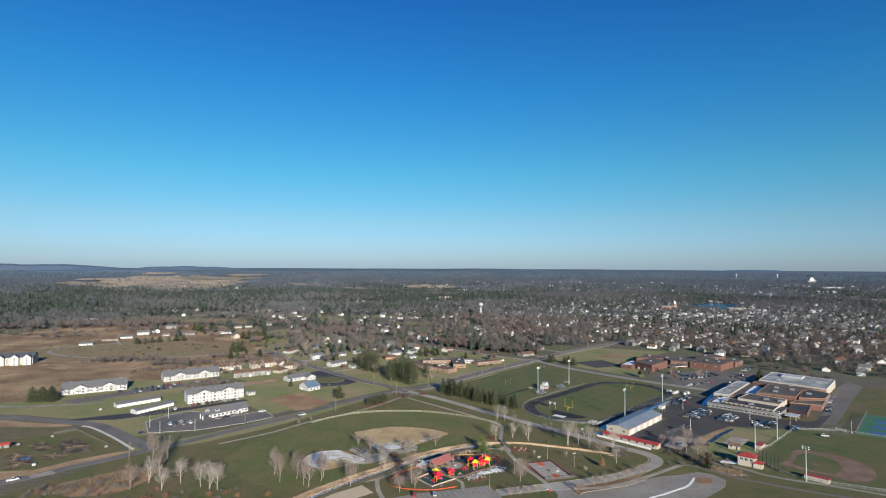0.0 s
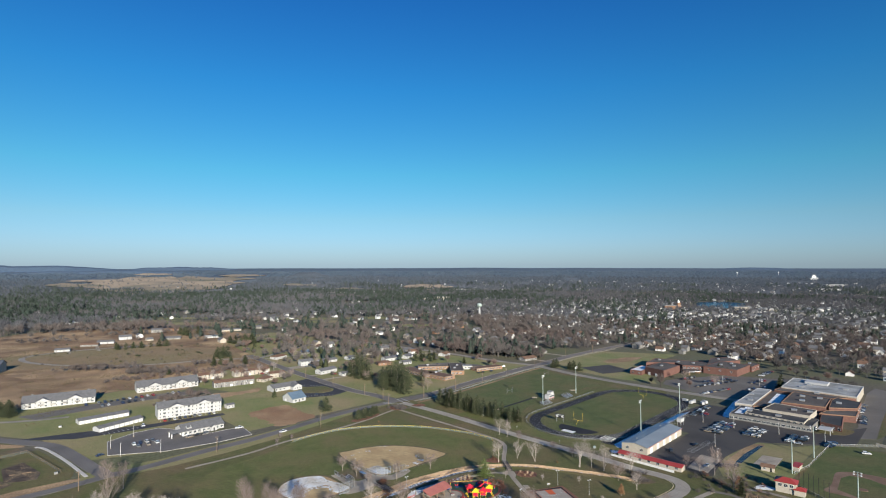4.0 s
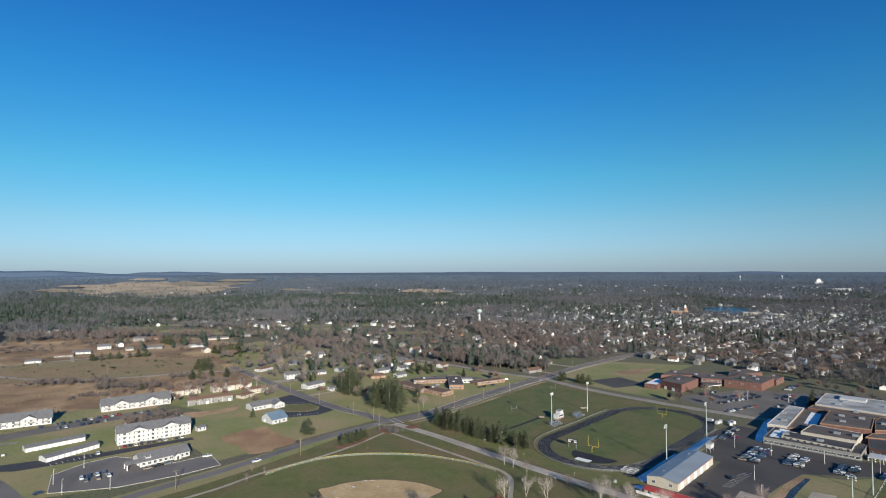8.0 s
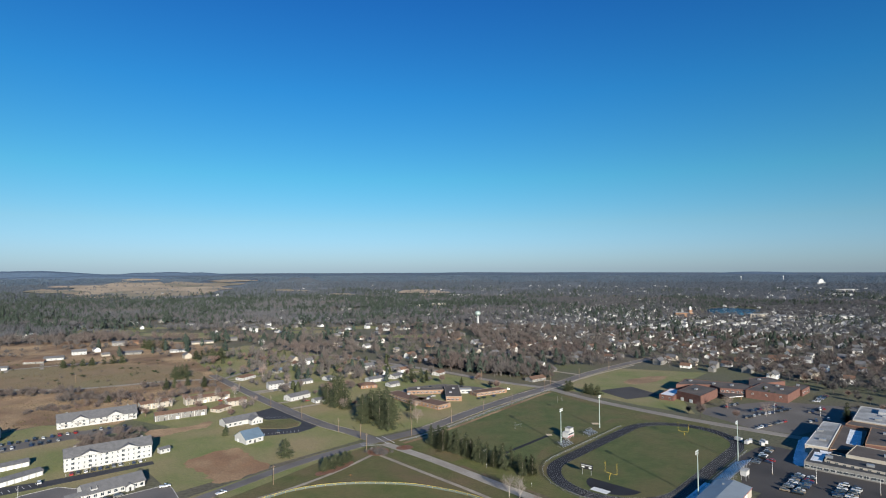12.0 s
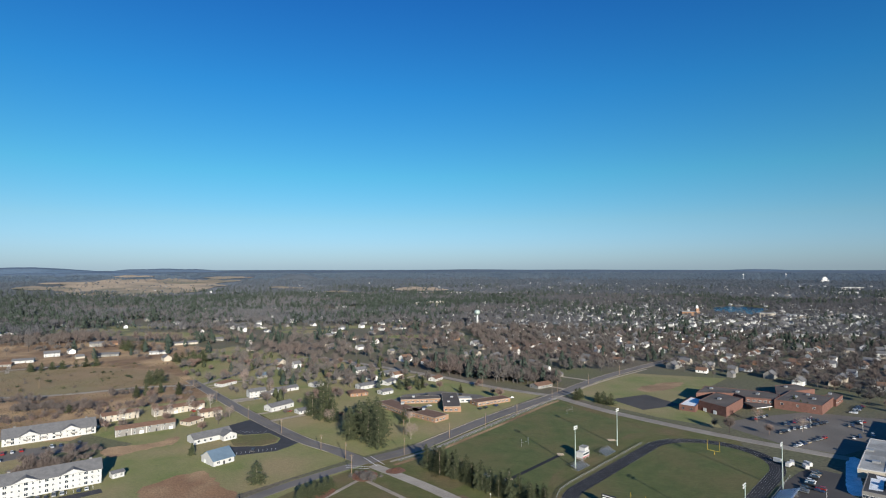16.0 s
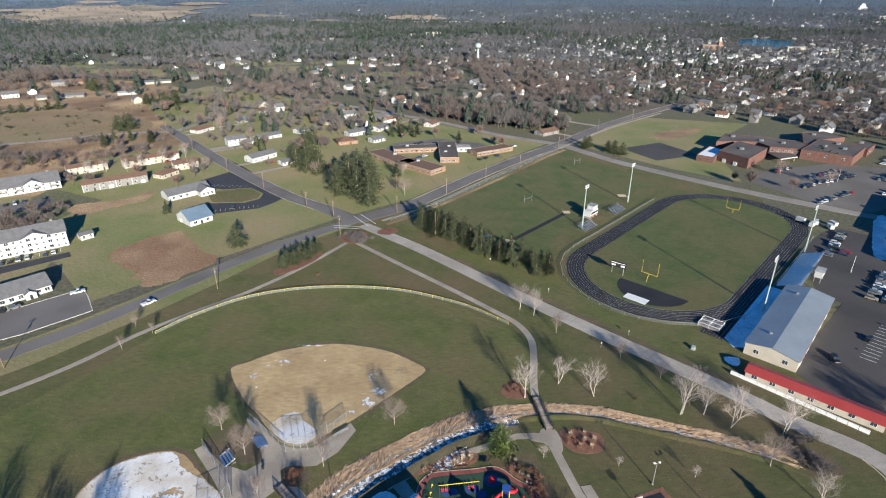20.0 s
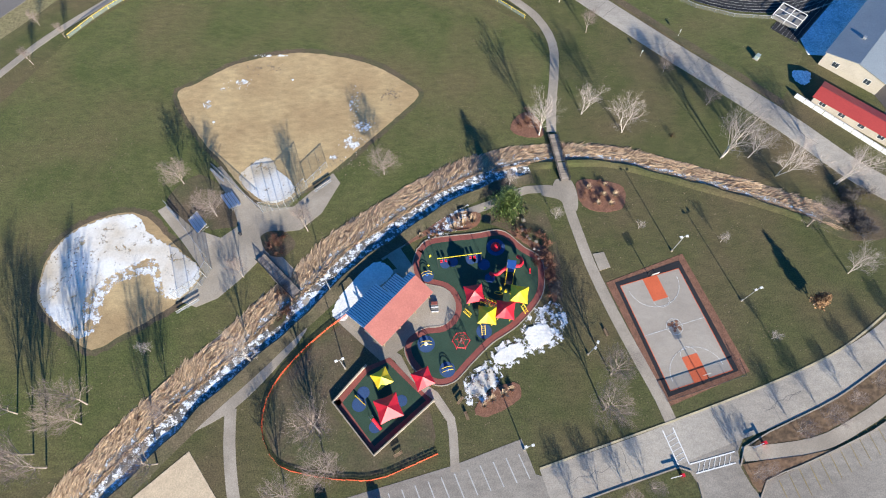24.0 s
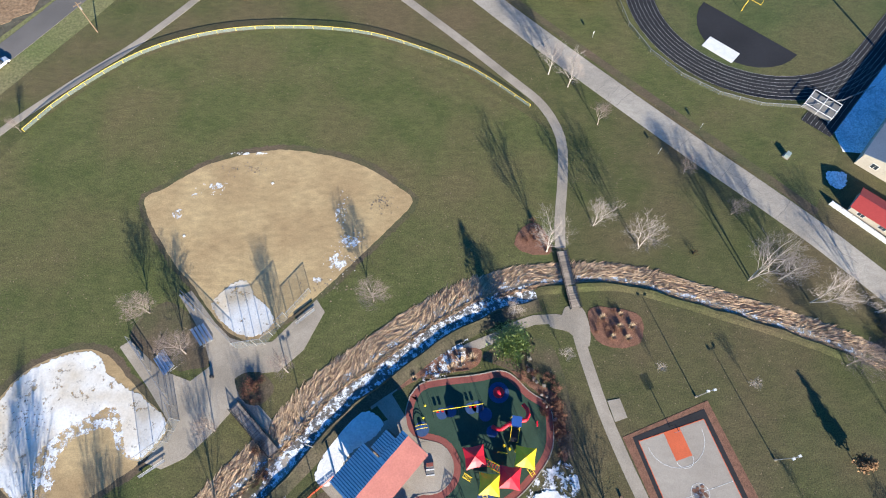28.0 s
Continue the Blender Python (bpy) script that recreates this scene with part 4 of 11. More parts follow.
# ---- trees ----
def bare_tree_mesh(name, seed, high, spread, material, stems=1, counts=(10, 7, 5, 4), thick=0.014, reach=1.2):
    """Leafless tree: tapered trunk, rising limbs, branches and fine twigs."""
    rnd = random.Random(seed)
    wood = bmesh.new()
    vs, fs = [], []

    def twig(p, q, r):
        d = (q - p).orthogonal().normalized() * r
        e = (q - p).cross(d).normalized() * r
        i = len(vs)
        vs.extend((tuple(p + d), tuple(p - d * 0.5 + e), tuple(p - d * 0.5 - e), tuple(q)))
        fs.extend(((i, i + 1, i + 3), (i + 1, i + 2, i + 3), (i + 2, i, i + 3)))

    def grow(base, way, length, radius, level):
        tip = base + way * length
        mid = base + way * length * 0.5 + Vector((rnd.uniform(-1, 1), rnd.uniform(-1, 1), rnd.uniform(-0.4, 0.4))) * length * 0.07
        if level < 2:
            sides = 7 if level == 0 else 4
            tube(wood, base, mid, radius, radius * 0.72, sides, False)
            tube(wood, mid, tip, radius * 0.72, radius * 0.3, sides, False)
        else:
            twig(base, mid, max(radius, 0.022))
            twig(mid - way * length * 0.05, tip, max(radius * 0.75, 0.017))
        if level >= len(counts):
            return
        n = counts[level]
        for k in range(n):
            t = (0.30 if level == 0 else 0.22) + 0.76 * (k + rnd.random() * 0.7) / n
            t = min(t, 0.98)
            p = base + (mid - base) * t * 2 if t < 0.5 else mid + (tip - mid) * (t * 2 - 1)
            a = k * 2.4 + rnd.uniform(-0.6, 0.6)
            side = Vector((math.cos(a), math.sin(a), 0))
            side = (side - way * side.dot(way)).normalized()
            d = (way * rnd.uniform(0.75, 1.1) + side * spread * rnd.uniform(0.7, 1.2) + Vector((0, 0, 0.22))).normalized()
            grow(p, d, length * rnd.uniform(0.46, 0.66) * (1.2 - 0.45 * t) * (reach if level == 0 else 1.0), max(radius * 0.46, 0.011), level + 1)

    for s in range(stems):
        lean = Vector((rnd.uniform(-0.22, 0.22), rnd.uniform(-0.22, 0.22), 1)).normalized() if stems > 1 else Vector((rnd.uniform(-0.05, 0.05), rnd.uniform(-0.05, 0.05), 1)).normalized()
        grow(Vector((rnd.uniform(-0.2, 0.2) * (stems - 1), rnd.uniform(-0.2, 0.2) * (stems - 1), 0)), lean, high * rnd.uniform(0.66, 0.74), high * thick * (0.8 if stems > 1 else 1), 0)
    crown = bpy.data.meshes.new(name + "_crown")
    crown.from_pydata(vs, [], fs)
    crown.materials.append(M["pale_twig" if material == "pale_bark" else "brown_twig"])
    return mesh_of(name, wood, material), crown


def clump_faces(rnd, verts, faces, centre, r, n, flat=0.8):
    for _ in range(n):
        d = Vector((rnd.gauss(0, 1), rnd.gauss(0, 1), rnd.gauss(0, 1))).normalized()
        c = centre + Vector((d.x, d.y, d.z * flat)) * r * rnd.uniform(0.5, 1)
        u = Vector((rnd.gauss(0, 1), rnd.gauss(0, 1), rnd.gauss(0, 1))).normalized()
        w = u.orthogonal().normalized()
        s = r * rnd.uniform(0.25, 0.5)
        i = len(verts)
        verts += [c + u * s, c - u * s * 0.6 + w * s * 0.5, c - u * s * 0.6 - w * s * 0.5]
        faces.append((i, i + 1, i + 2))


def conifer_mesh(name, seed, high, width, tiers=15, per=15, openness=0.0, taper=0.62, material="needle"):
    """Evergreen: dense whorls of boughs made of many small sprays."""
    rnd = random.Random(seed)
    verts, faces = [], []
    for t in range(tiers):
        f = t / (tiers - 1)
        z = high * (0.07 + 0.91 * f)
        reach = width * 0.5 * (1 - f) ** taper * rnd.uniform(0.82, 1.12) + 0.15
        for k in range(max(6, int(per * (1 - f * 0.55)))):
            if rnd.random() < openness:
                continue
            a = rnd.uniform(0, math.tau)
            out = Vector((math.cos(a), math.sin(a), 0))
            L = reach * rnd.uniform(0.7, 1.18)
            steps = 3 if L < 1.2 else 5
            for j in range(steps):
                g = 0.12 + 0.88 * j / (steps - 1)
                c = out * L * g + Vector((0, 0, z - L * g * 0.12 + rnd.uniform(-0.25, 0.25)))
                clump_faces(rnd, verts, faces, c, (0.62 + 0.03 * high) * (1.15 - 0.45 * f), 5, 0.55)
    me = bpy.data.meshes.new(name)
    me.from_pydata([tuple(v) for v in verts], [], faces)
    me.materials.append(M[material])
    return me


def trunk_mesh(name, high, radius, material):
    bm = bmesh.new()
    tube(bm, (0, 0, -0.1), (0, 0, high), radius, radius * 0.35, 7)
    return mesh_of(name, bm, material)


BARE = [bare_tree_mesh("trunk", 11, 11.0, 0.80, "pale_bark", 1, (10, 7, 5, 3)), bare_tree_mesh("trunk", 12, 12.0, 0.70, "pale_bark", 2, (7, 6, 4, 3)), bare_tree_mesh("trunk", 13, 9.0, 1.0, "bark", 1, (14, 7, 5, 2), 0.016, 1.45), bare_tree_mesh("trunk", 14, 13.5, 0.62, "bark", 1, (11, 7, 5, 3)), bare_tree_mesh("trunk", 15, 13.0, 0.80, "pale_bark", 3, (6, 5, 4, 3))]
PINE = [conifer_mesh("crown", 21, 11, 7.0, 14, 14), conifer_mesh("crown", 22, 14, 8.6, 13, 15, 0.3, 0.42), conifer_mesh("crown", 23, 9, 5.4, 13, 13, 0.05, 0.75), conifer_mesh("crown", 24, 9, 9.0, 15, 18, 0.05, 0.55, "needle_light"), conifer_mesh("crown", 25, 18, 11.5, 12, 17, 0.28, 0.40), conifer_mesh("crown", 26, 13, 11.0, 13, 18, 0.08, 0.33)]
PINE_TRUNK = [trunk_mesh("trunk", h * 0.9, 0.22, "bark") for h in (11, 14, 9, 9, 18, 12)]


def tree(x, y, kind, size=1.0, turn=0.0, label="", group=""):
    m = pose(x, y, 0, 0, 0, turn) @ Matrix.Scale(size, 4)
    t = thing("tree", m, label or "leafless winter tree with pale branches", "tree", group)
    t.matrix_basis = m
    wood, crown = BARE[kind]
    part("trunk", wood, None, t)
    part("crown", crown, None, t)
    return t


def conifer(x, y, kind, size=1.0, turn=0.0, label="", group=""):
    m = pose(x, y, 0, 0, 0, turn) @ Matrix.Scale(size, 4)
    t = thing("conifer", m, label or "dark green pine with dense boughs", "tree", group)
    part("trunk", PINE_TRUNK[kind], None, t)
    part("crown", PINE[kind], None, t)
    return t


# ---- buildings ----
def gable_walls(w, d, h, rise):
    bm = bmesh.new()
    x, y = w / 2, d / 2
    a = [bm.verts.new(v) for v in ((-x, -y, -0.1), (x, -y, -0.1), (x, y, -0.1), (-x, y, -0.1), (-x, -y, h), (x, -y, h), (x, y, h), (-x, y, h), (-x, 0, h + rise), (x, 0, h + rise))]
    for q in ((0, 1, 5, 4), (2, 3, 7, 6), (1, 2, 6, 9, 5), (3, 0, 4, 8, 7)):
        bm.faces.new([a[i] for i in q])
    return bm


def gable_roof(w, d, h, rise, over=0.5, thick=0.18):
    bm = bmesh.new()
    x, y = w / 2 + over, d / 2 + over
    low = h - rise * over / (d / 2)
    for s in (-1, 1):
        a = [bm.verts.new(v) for v in ((-x, s * y, low), (x, s * y, low), (x, 0, h + rise), (-x, 0, h + rise), (-x, s * y, low + thick), (x, s * y, low + thick), (x, 0, h + rise + thick), (-x, 0, h + rise + thick))]
        for q in ((0, 1, 2, 3), (4, 5, 6, 7), (0, 1, 5, 4), (0, 4, 7, 3), (1, 5, 6, 2)):
            bm.faces.new([a[i] for i in q])
    return bm


def hip_roof(w, d, h, rise, over=0.5, thick=0.18):
    bm = bmesh.new()
    x, y = w / 2 + over, d / 2 + over
    rx = max(x - y, 0.3)
    for z in (0, thick):
        pass
    a = [bm.verts.new(v) for v in ((-x, -y, h), (x, -y, h), (x, y, h), (-x, y, h), (-x, -y, h + thick), (x, -y, h + thick), (x, y, h + thick), (-x, y, h + thick), (-rx, 0, h + rise), (rx, 0, h + rise))]
    for q in ((3, 2, 1, 0), (0, 1, 5, 4), (1, 2, 6, 5), (2, 3, 7, 6), (3, 0, 4, 7), (4, 5, 9, 8), (6, 7, 8, 9), (5, 6, 9), (7, 4, 8)):
        bm.faces.new([a[i] for i in q])
    return bm


def pane_mesh(w, h):
    bm = boxes((-w / 2, -0.06, 0, w / 2, 0.02, h))
    return mesh_of("pane", bm, "glass")


def frame_mesh(w, h, material="white_paint"):
    t = 0.1
    bm = boxes((-w / 2 - t, -0.04, -t, w / 2 + t, 0.0, 0), (-w / 2 - t, -0.04, h, w / 2 + t, 0.0, h + t), (-w / 2 - t, -0.04, 0, -w / 2, 0.0, h), (w / 2, -0.04, 0, w / 2 + t, 0.0, h), (-0.03, -0.08, 0, 0.03, 0.0, h))
    return mesh_of("window_frame", bm, material)


PANES = {k: (pane_mesh(*k), frame_mesh(*k)) for k in ((1.0, 1.4), (1.6, 1.4), (0.8, 1.1), (2.4, 1.3))}
DOOR = mesh_of("door", boxes((-0.5, -0.05, 0, 0.5, 0.02, 2.05)), "dark_metal")
GARAGE_DOOR = mesh_of("garage_door", boxes((-1.3, -0.05, 0, 1.3, 0.02, 2.2), (-1.3, -0.065, 0.7, 1.3, -0.05, 0.74), (-1.3, -0.065, 1.4, 1.3, -0.05, 1.44)), "white_paint")


def window(parent, m, size=(1.0, 1.4)):
    w = put(part("window", PANES[size][1], None, parent), m)
    part("pane", PANES[size][0], None, w)
    return w


def from_corners(a, b, depth, z=0.0):
    """Pose of a building whose front runs from a to b (seen from the front, left to right), and its width."""
    a, b = Vector((*a, 0)), Vector((*b, 0))
    along = (b - a)
    ang = math.atan2(along.y, along.x)
    back = Vector((-math.sin(ang), math.cos(ang), 0))
    c = (a + b) / 2 + back * depth / 2
    return Matrix.Translation((c.x, c.y, z)) @ Matrix.Rotation(ang, 4, "Z"), along.length


def house(name, a, b, depth, h, rise, wall, roof, label, category="house", group="", win=3, storeys=1, door=True, hip=False, sides=True, over=0.5, size=(1.0, 1.4)):
    """A small building with a pitched roof; its front runs from a to b."""
    m, w = from_corners(a, b, depth)
    t = thing(name, m, label, category, group)
    part("wall", gable_walls(w, depth, h, 0.01 if hip else rise), wall, t)
    part("roof", (hip_roof if hip else gable_roof)(w, depth, h, rise, over), roof, t)
    step = h / storeys
    for s in range(storeys):
        for k in range(win):
            x = -w / 2 + w * (k + 0.5) / win
            if door and s == 0 and k == win // 2:
                put(part("door", DOOR, None, t), pose(x, -depth / 2, 0.05))
                continue
            window(t, pose(x, -depth / 2, s * step + 0.9), size)
        if sides:
            for sx, rz in ((-1, -90), (1, 90)):
                for y in (-depth / 4, depth / 4):
                    window(t, pose(sx * w / 2, y, s * step + 0.9, 0, 0, rz), size)
    return t


def flat_block(t, m, w, d, h, wall, roof, name="wing", label="", parapet=0.5):
    """A flat-roofed wing: walls, roof deck inside a parapet."""
    wing = put(part(name, boxes((-w / 2, -d / 2, -0.1, w / 2, d / 2, h)), wall, t, label), m)
    part("roof", boxes((-w / 2 + 0.35, -d / 2 + 0.35, h - 0.05, w / 2 - 0.35, d / 2 - 0.35, h + 0.08)), roof, wing)
    k = 0.3
    bm = boxes((-w / 2 - 0.05, -d / 2 - 0.05, h - 0.1, w / 2 + 0.05, -d / 2 + k, h + parapet), (-w / 2 - 0.05, d / 2 - k, h - 0.1, w / 2 + 0.05, d / 2 + 0.05, h + parapet), (-w / 2 - 0.05, -d / 2 + k, h - 0.1, -w / 2 + k, d / 2 - k, h + parapet), (w / 2 - k, -d / 2 + k, h - 0.1, w / 2 + 0.05, d / 2 - k, h + parapet))
    part("parapet", bm, "concrete", wing)
    return wing


# ---- buildings round the park ----
def apartments(a, b, depth, storeys, bays, label, balconies, tall=2.65, rise=3.6):
    """White block of flats: long wall, cross gables, windows, chimney boxes, balconies."""
    h = tall * storeys
    m, w = from_corners(a, b, depth)
    t = thing("apartment_block", m, label, "apartments", "white apartment blocks")
    part("wall", gable_walls(w, depth, h, rise), "white_siding", t)
    part("roof", gable_roof(w, depth, h, rise, 0.6), "grey_shingle", t)
    for cx in (-w * 0.22, w * 0.22):
        g = put(part("cross_gable", gable_walls(depth / 2 + 0.6, 11.0, 0.02, rise * 0.63), "white_siding", t), pose(cx, -depth / 4 - 0.35, h - 0.02, 0, 0, 90))
        part("gable_roof", gable_roof(depth / 2 + 0.6, 11.0, 0.02, rise * 0.63, 0.3), "grey_shingle", g)
    for s in range(storeys):
        for k in range(bays):
            x = -w / 2 + w * (k + 0.5) / bays
            window(t, pose(x, -depth / 2, s * tall + 0.9), (1.6, 1.4) if k % 3 == 1 else (0.8, 1.1))
        for y in (-depth / 4, depth / 4):
            window(t, pose(w / 2, y, s * tall + 0.9, 0, 0, 90), (0.8, 1.1))
            window(t, pose(-w / 2, y, s * tall + 0.9, 0, 0, -90), (0.8, 1.1))
    for s in range(balconies):
        for k in range(6):
            x = -w / 2 + w * (k + 0.5) / 6
            bal = put(part("balcony", boxes((-1.6, -1.5, -0.12, 1.6, 0, 0.0)), "concrete", t), pose(x, -depth / 2, tall * (s + 1)))
            part("railing", boxes((-1.6, -1.5, 0, 1.6, -1.45, 0.08), (-1.6, -1.5, 0.95, 1.6, -1.45, 1.02), (-1.6, -1.5, 0, -1.53, 0, 1.0), (1.53, -1.5, 0, 1.6, 0, 1.0), *[(-1.6 + 0.4 * i, -1.49, 0, -1.57 + 0.4 * i, -1.46, 1.0) for i in range(9)]), "dark_metal", bal)
    for x in (-w * 0.38, w * 0.4):
        put(part("vent_box", boxes((-0.7, -0.7, -1.5, 0.7, 0.7, 1.2)), "grey_siding", t), pose(x, 1.5, h + rise - 0.6))
    return t, m, w


apartments((-217.5, 462.5), (-180.5, 489), 15, 3, 16, "white three-storey apartment block with grey shingle roof", 0)
apartments((-281, 548.5), (-239, 579), 18, 2, 14, "long white apartment block with small balconies", 1, 2.5, 4.4)
apartments((-342, 490), (-299, 516), 18, 2, 14, "long white apartment block beside the meadow", 1, 2.5, 4.4)
house("entrance_annex", (-177.5, 494), (-173.5, 498.5), 5, 2.8, 0.8, "white_siding", "grey_shingle", "small white annex at the apartment block's end", "annex", win=2, door=False, sides=False)
for (a, b), lab in ((((-268.5, 449), (-246, 474)), "long white row of garages with a grey roof"), (((-242, 430.5), (-227, 459)), "low white garage row beside the black driveway")):
    m, w = from_corners(a, b, 8)
    t = thing("garage_row", m, lab, "garage", "garage rows")
    part("wall", gable_walls(w, 8, 2.7, 1.2), "white_siding", t)
    part("roof", gable_roof(w, 8, 2.7, 1.2, 0.4), "grey_shingle", t)
    for k in range(9):
        put(part("garage_door", GARAGE_DOOR, None, t), pose(-w / 2 + w * (k + 0.5) / 9, -4.0, 0))


def office():
    m, w = from_corners((-179.5, 422), (-160, 442.5), 14)
    t = thing("office_building", m, "low white office with dark grey roof and porch", "office")
    part("wall", gable_walls(w, 14, 3.2, 3.2), "white_siding", t)
    part("roof", gable_roof(w, 14, 3.2, 3.2, 0.6), "grey_shingle", t)
    for k in range(9):
        x = -w / 2 + w * (k + 0.5) / 9
        if k == 6:
            porch = put(part("porch", gable_walls(3, 4, 2.6, 1.2), "white_siding", t), pose(x, -7.6, 0, 0, 0, 90))
            part("roof", gable_roof(3, 4, 2.6, 1.2, 0.25), "grey_shingle", porch)
            put(part("door", DOOR, None, porch), pose(-1.5, 0, 0, 0, 0, -90))
            continue
        window(t, pose(x, -7, 0.9), (1.6, 1.4))
    can = put(part("canopy", gable_roof(9, 6, 3.3, 1.2, 0.3), "grey_shingle", t), pose(-w / 2 - 3.8, -4.5, 0))
    for x in (-3.6, 3.6):
        for y in (-2.3, 2.3):
            put(part("post", boxes((-0.25, -0.25, 0, 0.25, 0.25, 3.3)), "white_paint", can), pose(x, y, 0))
    put(part("dormer", gable_walls(3, 3, 0.5, 1.2), "white_siding", t), pose(-w / 2 + 4.5, -4.4, 4.3))


office()


def row_houses():
    """Two-storey rows: pale siding below a brown mansard roof."""
    for a, b, d, units, wall, lab in (((-219, 568.5), (-188.5, 590), 9, 4, "grey_siding", "grey and cream row houses with brown roof"), ((-249, 603), (-230.5, 619.5), 9, 3, "cream_siding", "cream row houses with rust-brown roof"), ((-219, 620), (-190.5, 644.5), 9, 4, "cream_siding", "cream row houses behind bare trees")):
        m, w = from_corners(a, b, d)
        t = thing("row_house", m, lab, "house", "row houses")
        part("wall", gable_walls(w, d, 4.9, 1.6), wall, t)
        part("roof", gable_roof(w, d, 4.9, 1.6, 0.5), "brown_shingle", t)
        for u in range(units):
            x0 = -w / 2 + w * u / units
            part("trim", boxes((x0 - 0.12, -d / 2 - 0.05, 0, x0 + 0.12, -d / 2, 4.9)), "white_paint", t)
            for f, z in ((0.25, 3.2), (0.75, 3.2), (0.22, 0.8)):
                window(t, pose(x0 + w / units * f, -d / 2, z), (1.0, 1.4))
            put(part("door", GARAGE_DOOR if u % 2 else DOOR, None, t), pose(x0 + w / units * 0.68, -d / 2, 0))
    house("row_house", (-180.5, 614), (-168, 624), 9, 4.6, 1.5, "cream_siding", "brown_shingle", "cream house with rust-brown roof", "house", "row houses", 4, 2)
    house("row_house", (-181, 595), (-175.5, 608), 9, 2.8, 2.0, "cream_siding", "brown_shingle", "low cream house with hipped brown roof", "house", "row houses", 3, 1, hip=True)
    house("garden_shed", (-246, 591.5), (-243, 595.5), 3.5, 2.2, 0.9, "white_siding", "grey_shingle", "small white garden shed", "shed", win=1, door=True, sides=False)


row_houses()


def church():
    m, w = from_corners((-158, 551.5), (-140, 569.5), 12)
    t = thing("parish_hall", m, "white hall with grey roof and front wing", "hall")
    part("wall", gable_walls(w, 12, 3.4, 2.6), "white_siding", t)
    part("roof", gable_roof(w, 12, 3.4, 2.6), "grey_shingle", t)
    wing = put(part("wing", gable_walls(10, 9, 3.4, 2.2), "white_siding", t), pose(w / 2 - 4, -7.0, 0, 0, 0, 90))
    part("roof", gable_roof(10, 9, 3.4, 2.2), "grey_shingle", wing)
    for x in (-w / 2 + 3, -w / 2 + 7, -w / 2 + 11):
        window(t, pose(x, -6, 1.0), (1.6, 1.4))
    for y in (-2.5, 0, 2.5):
        window(wing, pose(-5, y, 1.0, 0, 0, -90), (1.0, 1.4))
    m, w = from_corners((-129.3, 511.8), (-120.8, 521.5), 15)
    t = thing("barn_garage", m, "white garage with a pale blue metal roof", "garage")
    part("wall", gable_walls(w, 15, 3.4, 4.2), "white_siding", t)
    part("roof", gable_roof(w, 15, 3.4, 4.2, 0.6), "blue_metal", t)
    for x in (-3.5, 3.5):
        window(t, pose(x, -7.55, 1.0), (1.6, 1.4))
    put(part("door", DOOR, None, t), pose(0, -7.5, 0))
    put(part("garage_door", GARAGE_DOOR, None, t), pose(-w / 2, 3.0, 0, 0, 0, -90))


church()

